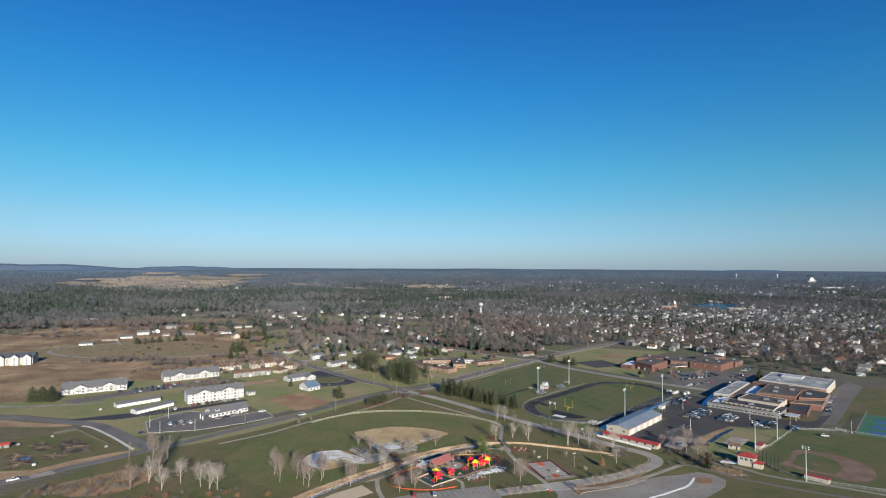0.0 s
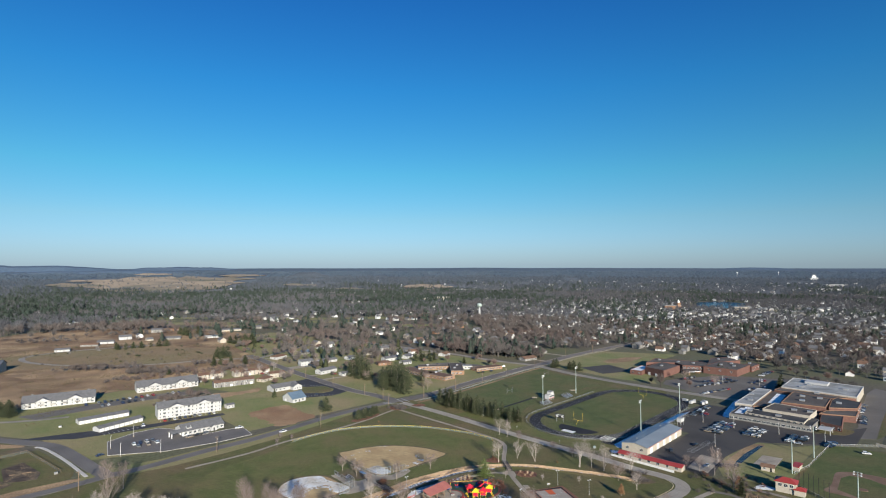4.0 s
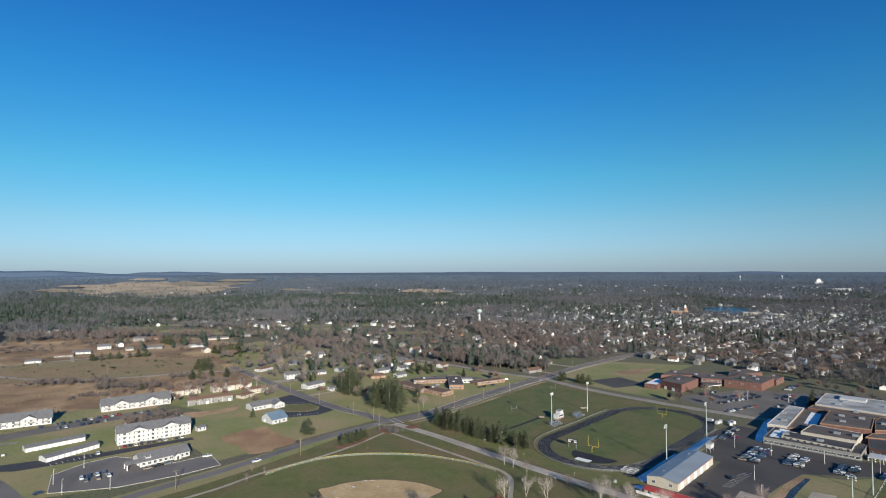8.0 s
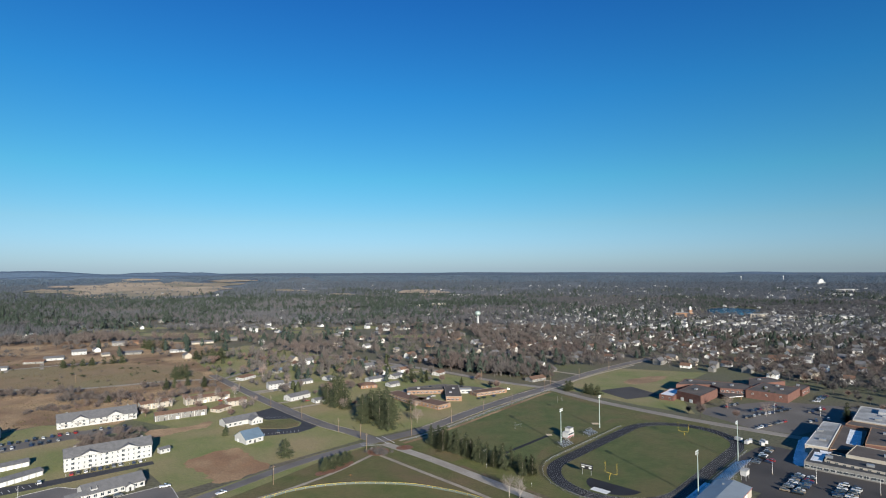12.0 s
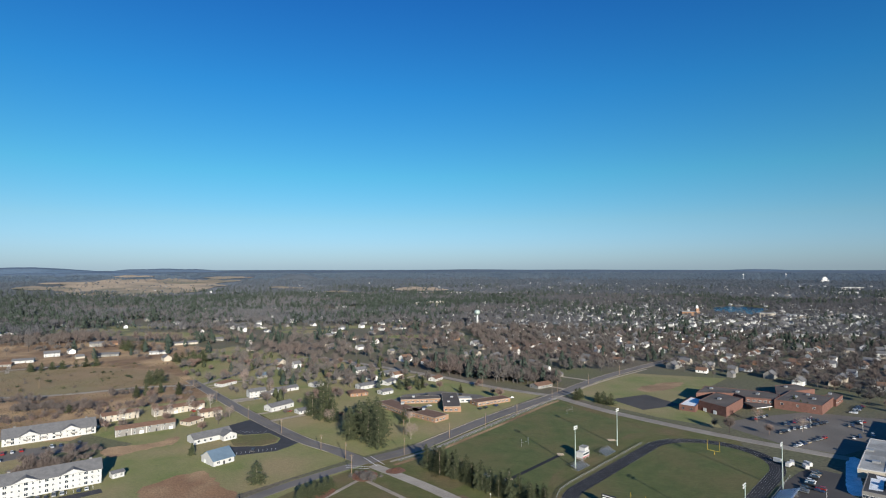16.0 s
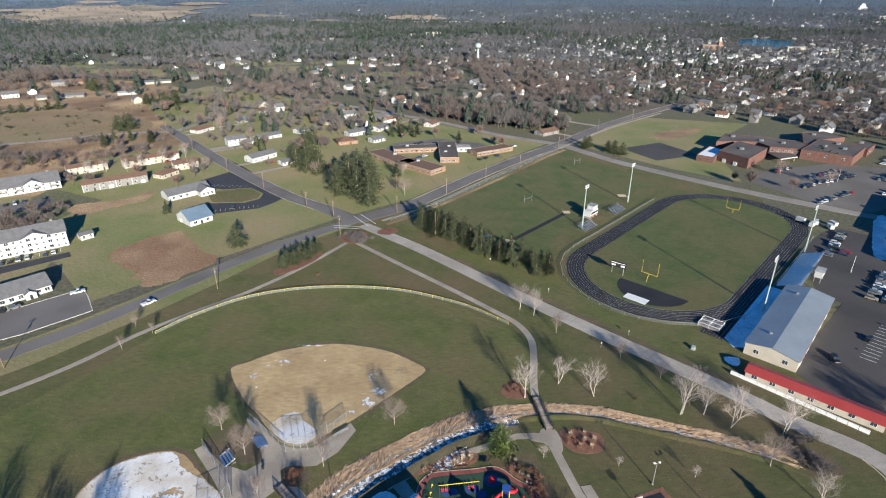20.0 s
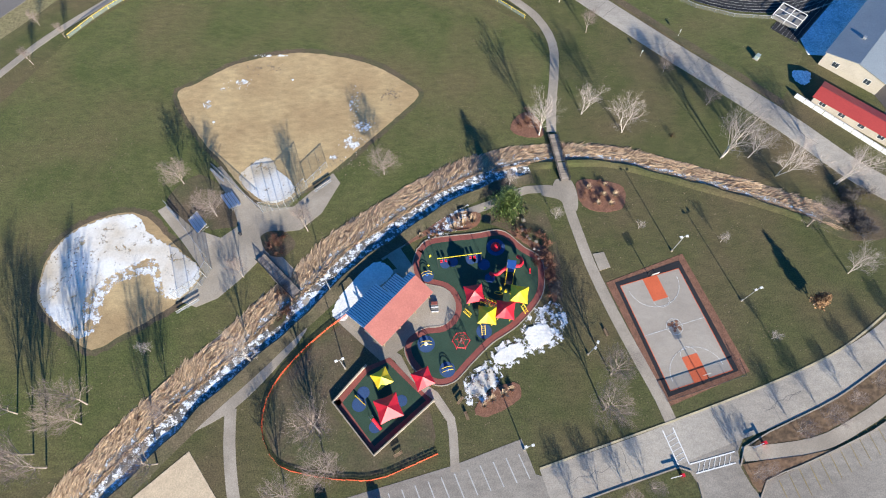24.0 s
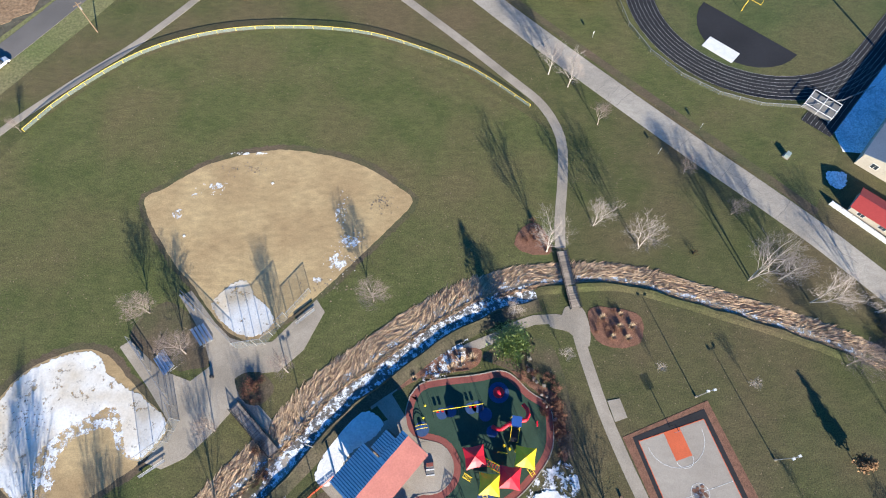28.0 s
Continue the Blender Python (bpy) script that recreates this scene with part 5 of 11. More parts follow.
for a, b, d, h, r, wall, roof, lab, hip, st in (
    ((-208, 726), (-200, 743), 10, 2.9, 2.2, "white_siding", "brown_shingle", "white house with a brown hipped roof", True, 1),
    ((-166, 681), (-154, 690), 9, 5.2, 2.0, "white_siding", "grey_shingle", "white two-storey house with grey roof", False, 2),
    ((-154, 686), (-146, 691), 7, 2.6, 1.4, "white_siding", "grey_shingle", "white garage beside a house", False, 1),
    ((-132, 633), (-119, 651), 10, 3.6, 2.0, "white_siding", "grey_shingle", "long white house with grey roof", False, 1),
    ((-108, 625.5), (-101, 632), 8, 2.6, 1.4, "white_siding", "grey_shingle", "low white garage behind pines", False, 1),
    ((-148, 699), (-131, 714), 9, 2.8, 1.6, "white_siding", "grey_shingle", "long low white house with grey roof", False, 1),
    ((-118, 723), (-111, 732), 9, 2.8, 1.8, "white_siding", "grey_shingle", "small white house with grey roof", False, 1),
    ((-91.5, 779), (-76, 791), 9, 5.2, 2.4, "white_siding", "grey_shingle", "white two-storey house on a lawn", False, 2),
    ((-71.6, 712), (-55, 726.5), 10, 3.4, 1.8, "white_siding", "grey_shingle", "long white house with grey-brown roof", False, 1),
    ((-48.5, 690.5), (-40, 698.5), 9, 2.8, 1.6, "white_siding", "grey_shingle", "white garage with wide driveway", False, 1),
    ((-77, 683.5), (-62, 690), 13, 2.8, 2.2, "tan_brick", "brown_shingle", "low house with red-brown hipped roof", True, 1),
    ((-48, 731), (-41, 744), 10, 2.9, 1.8, "white_siding", "grey_shingle", "white house with pale roof", False, 1),
    ((-54.5, 778.5), (-43, 793), 9, 3.0, 1.8, "grey_siding", "grey_shingle", "grey-green house with pale roof", False, 1),
    ((-187, 767.5), (-178, 774), 8, 2.8, 2.2, "grey_siding", "blue_metal", "small house with a blue roof", False, 1),
    ((-1, 748.5), (6, 761), 9, 2.8, 1.8, "white_siding", "brown_shingle", "white house under bare trees", False, 1),
    ((-523, 785), (-508, 793), 9, 2.8, 1.8, "white_siding", "grey_shingle", "white house beside the meadow loop", False, 1),
    ((-512, 858), (-493, 868), 11, 3.0, 2.0, "white_siding", "grey_shingle", "long white house at the meadow's edge", False, 1),
    ((-506, 904), (-492, 914), 10, 4.6, 2.6, "white_siding", "grey_shingle", "white house with a steep gable", False, 2),
    ((-505, 995), (-488, 1003), 10, 5.0, 2.0, "grey_siding", "grey_shingle", "blue-grey two-storey house with grey roof", False, 2),
    ((-488, 1014), (-470, 1023), 11, 3.2, 2.4, "tan_brick", "brown_shingle", "tan house with orange-brown roof", False, 1),
    ((-441, 907), (-416, 914), 10, 2.8, 1.8, "grey_siding", "grey_shingle", "low grey ranch house on grass", False, 1),
    ((-382, 925), (-360, 935), 9, 2.6, 1.4, "white_siding", "white_roof", "low white house with pale roof", False, 1),
    ((-390, 1010), (-362, 1028), 10, 2.8, 1.8, "cream_siding", "grey_shingle", "cream ranch house on a rise", False, 1),
    ((-352, 1052), (-336, 1060), 11, 3.4, 2.4, "grey_siding", "grey_shingle", "dark-roofed house with white garage", False, 1),
    ((-520, 833), (-499, 840), 10, 2.8, 1.8, "grey_siding", "brown_shingle", "low brown house in the meadow", False, 1),
    ((-760, 1130), (-725, 1146), 12, 3.2, 1.4, "white_siding", "white_roof", "long white farm building", False, 1),
    ((96, 712), (112, 724), 11, 3.0, 2.0, "grey_siding", "brown_shingle", "low house behind the street trees", False, 1),
    ((118, 760), (134, 774), 11, 3.0, 2.0, "grey_siding", "grey_shingle", "grey house on the wooded street", False, 1),
):
    house("house", a, b, d, h, r, wall, roof, lab, "house", "houses", 4 if d > 8 else 3, st, True, hip)


def clinic():
    """Low tan-brick building with flat and shallow roofs beside the street."""
    t = thing("care_home", (0, 640, 0), "low tan-brick care home with brown flat roofs", "building")
    for x, y, rz, w, d, h, wall, roof in ((12, 16, 2, 14, 48, 4.2, "tan_brick", "flat_roof"), (-8, -22, 46, 15, 34, 3.6, "tan_brick", "brown_shingle"), (-30, -2, -52, 46, 14, 3.6, "tan_brick", "brown_shingle"), (-14, 26, 8, 34, 12, 3.6, "tan_brick", "flat_roof"), (23, 27, 5, 14, 9, 3.4, "white_siding", "white_roof"), (46, 22, 30, 34, 12, 3.2, "tan_brick", "brown_shingle")):
        wing = flat_block(t, pose(x, y, 0, 0, 0, rz), w, d, h, wall, roof, parapet=0.15)
        for k in range(int(w // 4)):
            window(wing, pose(-w / 2 + 2 + k * 4, -d / 2, 1.0), (2.4, 1.3))
        for k in range(int(d // 5)):
            window(wing, pose(w / 2, -d / 2 + 2.5 + k * 5, 1.0, 0, 0, 90), (1.6, 1.4))
            window(wing, pose(-w / 2, -d / 2 + 2.5 + k * 5, 1.0, 0, 0, -90), (1.6, 1.4))
    for x, y in ((10, 8), (-10, -16), (-28, 2), (13, 24), (-20, 26)):
        put(part("roof_unit", boxes((-1.2, -1.0, 0, 1.2, 1.0, 1.2)), "steel", t), pose(x, y, 3.9))


clinic()


def prism_wing(t, pts, h, wall, roof, rim="concrete", lip=0.5, name="wing", z0=-0.1):
    """A flat-roofed wing of any outline: walls, roof deck and coping round it."""
    line = [Vector((*p, 0)) for p in pts]
    if sum(a.x * b.y - a.y * b.x for a, b in zip(line, line[1:] + line[:1])) < 0:
        line.reverse()
    wing = part(name, slab([(p.x, p.y) for p in line], h, h - z0), wall, t)
    mid = sum(line, Vector()) / len(line)
    part("roof", slab([tuple((p + (mid - p).normalized() * 0.5)[:2]) for p in line], h + 0.09, 0.1), roof, wing)
    for a, b in zip(line, line[1:] + line[:1]):
        d = (b - a).normalized()
        o = Vector((d.y, -d.x, 0)) * 0.06
        part("coping", slab([tuple(q[:2]) for q in (a + o, b + o, b - o * 5, a - o * 5)], h + lip, lip + 0.25), rim, wing)
    return wing


def wall_windows(wing, a, b, gap, z, size, room=1.2):
    """A row of windows along the wall from a to b, seen from outside left to right."""
    a, b = Vector((*a, 0)), Vector((*b, 0))
    d = b - a
    n = int((d.length - room) // gap)
    for k in range(n):
        p = a + d * ((k + 0.5) / n)
        window(wing, pose(p.x, p.y, z, 0, 0, math.degrees(math.atan2(d.y, d.x))), size)


def brick_school():
    t = thing("brick_school", (0, 0, 0), "large red-brick school with flat gravel roofs", "school")
    low = prism_wing(t, [(197, 636), (218, 661), (224, 652), (206.5, 628)], 4.2, "brick", "frost_roof", "brick")
    gym = prism_wing(t, [(213, 636), (241, 664), (253, 643), (224, 614)], 7.4, "brick", "flat_roof", "brick", 0.3)
    back = prism_wing(t, [(225, 666), (246, 694), (290, 668), (293, 658), (278, 642), (259, 650), (257, 664), (240, 668)], 6.6, "brick", "flat_roof", "brick", 0.3)
    east = prism_wing(t, [(277, 640), (311, 672), (331, 647), (302, 619)], 7.0, "brick", "flat_roof", "brick", 0.3)
    tail = prism_wing(t, [(326, 653), (346, 673), (349, 661), (331, 644)], 5.6, "brick", "flat_roof", "brick", 0.3)
    rear = prism_wing(t, [(291, 660), (313, 698), (334, 702), (339, 682), (312, 673), (296, 660)], 6.0, "brick", "flat_roof", "brick", 0.3)
    wall_windows(low, (206.5, 628), (197, 636), 4, 1.4, (1.6, 1.4))
    wall_windows(back, (259, 650), (278, 642), 3.4, 3.6, (2.4, 1.3))
    wall_windows(east, (277, 640), (302, 619), 8.0, 3.8, (1.6, 1.4))
    wall_windows(tail, (331, 644), (349, 661), 4.2, 2.0, (1.6, 1.4))
    can = part("canopy", slab([(255, 647), (273, 641), (271, 633), (255, 627)], 3.6, 0.45), "flat_roof", t)
    part("fascia", slab([(255, 627), (271, 633), (271.1, 632.7), (255, 626.7)], 3.6, 0.45), "white_paint", can)
    for x, y in ((257, 629), (269.5, 634), (257, 644), (270, 640)):
        part("post", boxes((x - 0.3, y - 0.3, 0, x + 0.3, y + 0.3, 3.15)), "tan_brick", can)
    for k, x in enumerate((215.4, 219.5)):
        part("door", boxes((-1.5, -0.1, 0, 1.5, 0.05, 2.8)), "white_paint", t).matrix_basis = pose(x, 633.6 - (x - 213) * 2.0 + 2.0, 0, 0, 0, -63)
    for x, y, z in ((232, 640, 7.5), (262, 668, 6.7), (275, 660, 6.7), (300, 648, 7.1), (310, 640, 7.1), (315, 655, 7.1), (318, 690, 6.1), (340, 664, 5.7), (246, 682, 6.7)):
        put(part("roof_unit", boxes((-1.6, -1.1, 0, 1.6, 1.1, 1.2)), "steel", t), pose(x, y, z, 0, 0, 40))


brick_school()


def high_school():
    t = thing("high_school", (0, 0, 0), "long tan and brick high school with flat roofs", "school")
    front = prism_wing(t, [(214, 464), (236, 488), (266, 454), (270, 446), (253, 429)], 3.9, "grey_siding", "dark_roof", "grey_siding", 0.3)
    band = prism_wing(t, [(225.5, 463), (236, 474), (263, 447), (251.5, 434.5)], 4.9, "cream_siding", "dark_roof", "cream_siding", 0.35)
    hall = prism_wing(t, [(241, 467), (260, 484), (279, 462), (263, 446)], 6.6, "cream_siding", "flat_roof", "cream_siding", 0.4)
    gym = prism_wing(t, [(267, 486), (299, 522), (314, 497), (291, 470)], 6.8, "brick", "flat_roof", "tan_brick", 0.4)
    long = prism_wing(t, [(233, 492), (281, 544), (289, 537), (243, 485)], 5.0, "cream_siding", "white_roof", "white_siding", 0.3)
    link = prism_wing(t, [(243.5, 484.6), (289.5, 536.4), (297, 523), (263, 484)], 4.1, "brick", "flat_roof", "tan_brick", 0.25)
    big = prism_wing(t, [(301, 542), (336, 580), (374, 541), (339, 502)], 6.8, "cream_siding", "white_roof", "white_siding", 0.4)
    mid = prism_wing(t, [(290.5, 535), (300, 543), (338, 501.5), (324, 505), (313.5, 500), (300, 523)], 5.6, "brick", "flat_roof", "tan_brick", 0.3)
    dark = prism_wing(t, [(295, 472), (314, 496), (324, 504), (332, 488), (315, 469)], 6.0, "brick", "dark_roof", "tan_brick", 0.3)
    low = prism_wing(t, [(267, 441), (281, 460), (294, 455), (274, 429)], 4.0, "brick", "dark_roof", "brick", 0.3)
    tail = prism_wing(t, [(280, 461), (291, 469), (315, 468), (301, 452)], 4.6, "brick", "flat_roof", "tan_brick", 0.3)
    wall_windows(front, (214, 464), (253, 429), 3.0, 1.0, (2.4, 1.3))
    wall_windows(band, (225.5, 463), (251.5, 434.5), 3.4, 3.5, (1.6, 1.4))
    wall_windows(low, (267, 441), (274, 429), 3.0, 1.0, (1.6, 1.4))
    wall_windows(tail, (301, 452), (315, 468), 3.4, 1.2, (1.6, 1.4))
    wall_windows(dark, (315, 469), (332, 488), 4.0, 3.0, (1.6, 1.4))
    for w, pts, z in ((link, [(262, 496), (288, 527), (292, 521), (267, 490)], 4.24), (front, [(219, 466), (232, 481), (236, 477), (224, 463)], 4.02), (front, [(237, 484), (241, 479), (237, 475), (234, 479)], 4.04)):
        part("frost_sheet", slab(pts, z, 0.03, False), "frost", w, "frost lying on the shaded roof")
    for x, y, z in ((231, 467, 5.0), (244, 452, 5.0), (262, 462, 6.7), (270, 456, 6.7), (286, 490, 6.9), (296, 505, 6.9), (305, 497, 6.9), (330, 548, 6.9), (318, 540, 6.9), (345, 556, 6.9), (350, 530, 6.9), (262, 520, 5.1), (250, 500, 5.1), (312, 485, 6.1), (318, 520, 5.7)):
        put(part("roof_unit", boxes((-1.8, -1.2, 0, 1.8, 1.2, 1.2), (-0.5, 1.2, 0, 0.5, 3.0, 0.6)), "steel", t), pose(x, y, z, 0, 0, -42))
    part("penthouse", slab([(331, 556), (340, 566), (352, 553), (343, 543)], 8.6, 1.8), "white_siding", big)
    put(part("entry_canopy", boxes((-5, -4, 3.0, 5, 4, 3.4), (-4.6, -3.6, 0, -4.2, -3.2, 3.0), (4.2, -3.6, 0, 4.6, -3.2, 3.0)), "white_siding", t), pose(262, 428, 0, 0, 0, 46))


high_school()


def stadium_shed():
    m, w = from_corners((122.6, 383.5), (161.0, 424.5), 16.5)
    t = thing("field_house", m, "long tan metal field house with grey-blue roof", "shed")
    part("wall", gable_walls(w, 16.5, 4.4, 1.5), "cream_siding", t)
    part("roof", gable_roof(w, 16.5, 4.4, 1.5, 0.4), "steel_roof", t)
    part("fascia", boxes((-w / 2 - 0.42, -8.7, 4.25, w / 2 + 0.42, -8.55, 4.45)), "red_metal", t)
    for k in range(5):
        put(part("garage_door", boxes((-1.8, -0.08, 0, 1.8, 0.05, 3.6)), "white_paint", t), pose(-w / 2 + 6 + k * 10, -8.25, 0))
    for y in (-4.5, 4.5):
        window(t, pose(-w / 2, y, 1.6, 0, 0, -90), (1.6, 1.4))
    put(part("vent", boxes((-0.4, -0.4, 0, 0.4, 0.4, 0.9)), "steel", t), pose(-w / 2 + 10, 3, 5.2))
    put(part("vent", boxes((-0.4, -0.4, 0, 0.4, 0.4, 0.9)), "steel", t), pose(w / 2 - 8, 3, 5.2))
    m, w = from_corners((104.2, 381.2), (131.4, 355.6), 6)
    t = thing("concession_stand", m, "low tan building with a long red metal roof", "stand")
    part("wall", gable_walls(w, 6, 2.6, 0.9), "cream_siding", t)
    part("roof", gable_roof(w, 6, 2.6, 0.9, 0.5), "red_metal", t)
    for k in range(7):
        window(t, pose(-w / 2 + w * (k + 0.5) / 7, -3, 1.0), (1.6, 1.4))
    m, w = from_corners((100, 382.8), (126.5, 354.5), 1.6)
    t = thing("wall_seats", m, "white slatted barrier wall along the drive", "fence")
    for k in range(14):
        x0 = -w / 2 + w * k / 14
        part("panel", boxes((x0 + 0.06, -0.15, 0.0, x0 + w / 14 - 0.06, 0.3, 1.25)), "white_paint", t)


stadium_shed()


def diamond_buildings():
    m = pose(174.5, 330, 0, 0, 0, -38)
    t = thing("score_booth", m, "two-storey tan booth with red roofs by the ball field", "booth")
    part("wall", boxes((-4.5, -3, -0.1, 4.5, 3, 5.4)), "cream_siding", t)
    part("roof", hip_roof(9, 6, 5.4, 1.8, 0.7), "red_metal", t)
    low = put(part("annex", boxes((-2.4, -2.4, -0.1, 2.4, 2.4, 2.8)), "cream_siding", t), pose(6.0, -1.2, 0))
    part("annex_roof", hip_roof(4.8, 4.8, 2.8, 1.2, 0.5), "red_metal", low)
    for x in (-2.5, 0, 2.5):
        window(t, pose(x, -3, 3.2), (1.6, 1.4))
    for (a, b), lab in ((((194.3, 309.2), (202.3, 300.8)), "tan dugout with red roof beside the ball field"), (((197.5, 356.5), (204, 363)), "tan dugout with red roof behind the fence")):
        m, w = from_corners(a, b, 3.2)
        t = thing("dugout", m, lab, "dugout", "dugouts")
        part("wall", boxes((-w / 2, -1.6, -0.1, w / 2, -1.4, 2.4), (-w / 2, -1.4, -0.1, -w / 2 + 0.2, 1.6, 2.4), (w / 2 - 0.2, -1.4, -0.1, w / 2, 1.6, 2.4)), "cream_siding", t)
        part("roof", boxes((-w / 2 - 0.3, -2.0, 2.4, w / 2 + 0.3, 2.0, 2.62)), "red_metal", t)
        part("bench", boxes((-w / 2 + 0.4, -1.3, 0.4, w / 2 - 0.4, -0.9, 0.48), (-w / 2 + 0.5, -1.2, 0, -w / 2 + 0.6, -1.0, 0.4), (w / 2 - 0.6, -1.2, 0, w / 2 - 0.5, -1.0, 0.4)), "wood_pole", t)
    house("equipment_hut", (178.1, 359.0), (183.3, 355.4), 4, 2.6, 1.0, "cream_siding", "brown_shingle", "small cream hut with brown roof", "hut", win=2, sides=False)


diamond_buildings()


def hotel():
    m, w = from_corners((-530, 622), (-480, 640), 18)
    t = thing("hotel", m, "pale three-storey lodge with blue-grey gabled roof", "hotel")
    part("wall", gable_walls(w, 18, 9, 4), "cream_siding", t)
    part("roof", gable_roof(w, 18, 9, 4, 0.7), "slate", t)
    for cx in (-18, -4, 10, 22):
        g = put(part("cross_gable", gable_walls(6, 8, 9, 3), "white_siding", t), pose(cx, -9.5, 0, 0, 0, 90))
        part("gable_roof", gable_roof(6, 8, 9, 3, 0.4), "slate", g)
        for s in range(3):
            window(g, pose(-3.0, 0, 1.0 + 3 * s, 0, 0, -90), (1.6, 1.4))
    for s in range(3):
        for k in range(14):
            window(t, pose(-w / 2 + w * (k + 0.5) / 14, -9, 1.0 + 3 * s), (1.0, 1.4))
        for y in (-5, 0, 5):
            window(t, pose(w / 2, y, 1.0 + 3 * s, 0, 0, 90), (1.0, 1.4))


hotel()


# ---- the town and the woods beyond ----
def near_line(x, y, line, gap):
    for (ax, ay), (bx, by) in zip(line, line[1:]):
        dx, dy = bx - ax, by - ay
        t = max(0, min(1, ((x - ax) * dx + (y - ay) * dy) / (dx * dx + dy * dy)))
        if math.hypot(x - ax - t * dx, y - ay - t * dy) < gap:
            return True
    return False


STREETS = [STREET_NE, STREET_NW, STREET_FAR, STREET_SCHOOL]
LAKE = [(695, 1550), (745, 1505), (800, 1560), (890, 1680), (860, 1770), (780, 1740), (730, 1650)]


def town_edge(x):
    """How far north the woods and the town begin."""
    return np.interp(x, [-3000, -700, -600, -420, -300, -220, -150, -60, 10, 30, 60, 112, 130, 240, 330, 380, 420, 520, 700, 3000], [850, 880, 900, 880, 850, 770, 720, 705, 770, 745, 735, 715, 800, 800, 735, 690, 600, 530, 500, 400])


def built_up(x, y):
    """Share of ground that is town rather than woods."""
    az = math.degrees(math.atan2(x, y))
    v = np.interp(az, [-40, -22, -10, 2, 8, 16, 40], [0.03, 0.06, 0.20, 0.34, 0.55, 0.85, 0.85])
    far = np.interp(math.hypot(x, y), [0, 1600, 2100, 2600, 3400], [1, 1, 0.4, 0.14, 0.06])
    return v * far


FAR_FIELDS = (
    (-32.4, -20.3, 2640, 3680, "tan_field"),
    (-32.5, -21.0, 2680, 2960, "stubble"), (-31.0, -19.5, 3030, 3300, "tan_field"), (-26.5, -18.5, 3350, 3630, "stubble"), (-35.5, -31.0, 2990, 3240, "stubble"),
    (-34.0, -29.0, 3390, 3560, "tan_field"), (-29.0, -25.8, 3950, 4150, "tan_field"), (-22.0, -17.5, 3690, 3900, "tan_field"), (-16.0, -12.5, 2880, 3000, "stubble"),
    (-4.4, 1.0, 2620, 2860, "tan_field"), (-11.0, -8.0, 2560, 2640, "stubble"),
)
FAIRWAYS = ((-640, 1200, 80, 30), (-500, 1150, 90, 27), (-380, 1110, 75, 30), (-300, 1240, 70, 26), (-225, 1180, 65, 26), (-60, 1110, 55, 24), (-150, 1255, 75, 24), (-560, 1260, 70, 22))
for fx, fy, fa, fb in FAIRWAYS:
    structure("fairway", slab([(fx + fa * math.cos(k * 0.7854), fy + fb * math.sin(k * 0.7854)) for k in range(8)], 0.06, 0.1, True, step=12), "dry_lawn", "pale green mown fairway between trees", "lawn")


def in_lake(x, y, grow=0.0):
    return abs((x - 790) * 0.80 - (y - 1635) * 0.60) < 62 + grow and abs((x - 790) * 0.60 + (y - 1635) * 0.80) < 135 + grow


structure("water_lake", slab(LAKE, 0.25, 0.2, True, step=20), "water", "still dark blue mill pond", "water")

TAKEN = [(o.matrix_world.translation.x, o.matrix_world.translation.y, 11.0) for o in scene.objects if o.get("category") in ("house", "hall", "garage")] + [(0, 640, 62), (-30, 650, 40), (270, 660, 95), (300, 500, 90), (-640, 1180, 40)]


def free(x, y, gap=0.0):
    return all((x - a) ** 2 + (y - b) ** 2 > (r + gap) ** 2 for a, b, r in TAKEN)


def far_house_meshes():
    walls, roofs = [], []
    for w, d, h, r in ((11, 8, 3.0, 2.6), (13, 9, 4.6, 3.0), (9, 8, 5.2, 3.0)):
        for k, c in enumerate(("town_white", "town_white", "cream_siding", "grey_siding", "tan_brick")):
            bm = gable_walls(w, d, h, r)
            walls.append(mesh_of("wall", bm, c))
            roofs.append(mesh_of("roof", gable_roof(w, d, h, r, 0.5), ("grey_shingle", "brown_shingle", "grey_shingle")[k % 3]))
    return walls, roofs


FAR_WALLS, FAR_ROOFS = far_house_meshes()
HOUSE_PANES = mesh_of("window", boxes((-0.5, -0.05, 0, 0.5, 0.03, 1.3)), "glass")


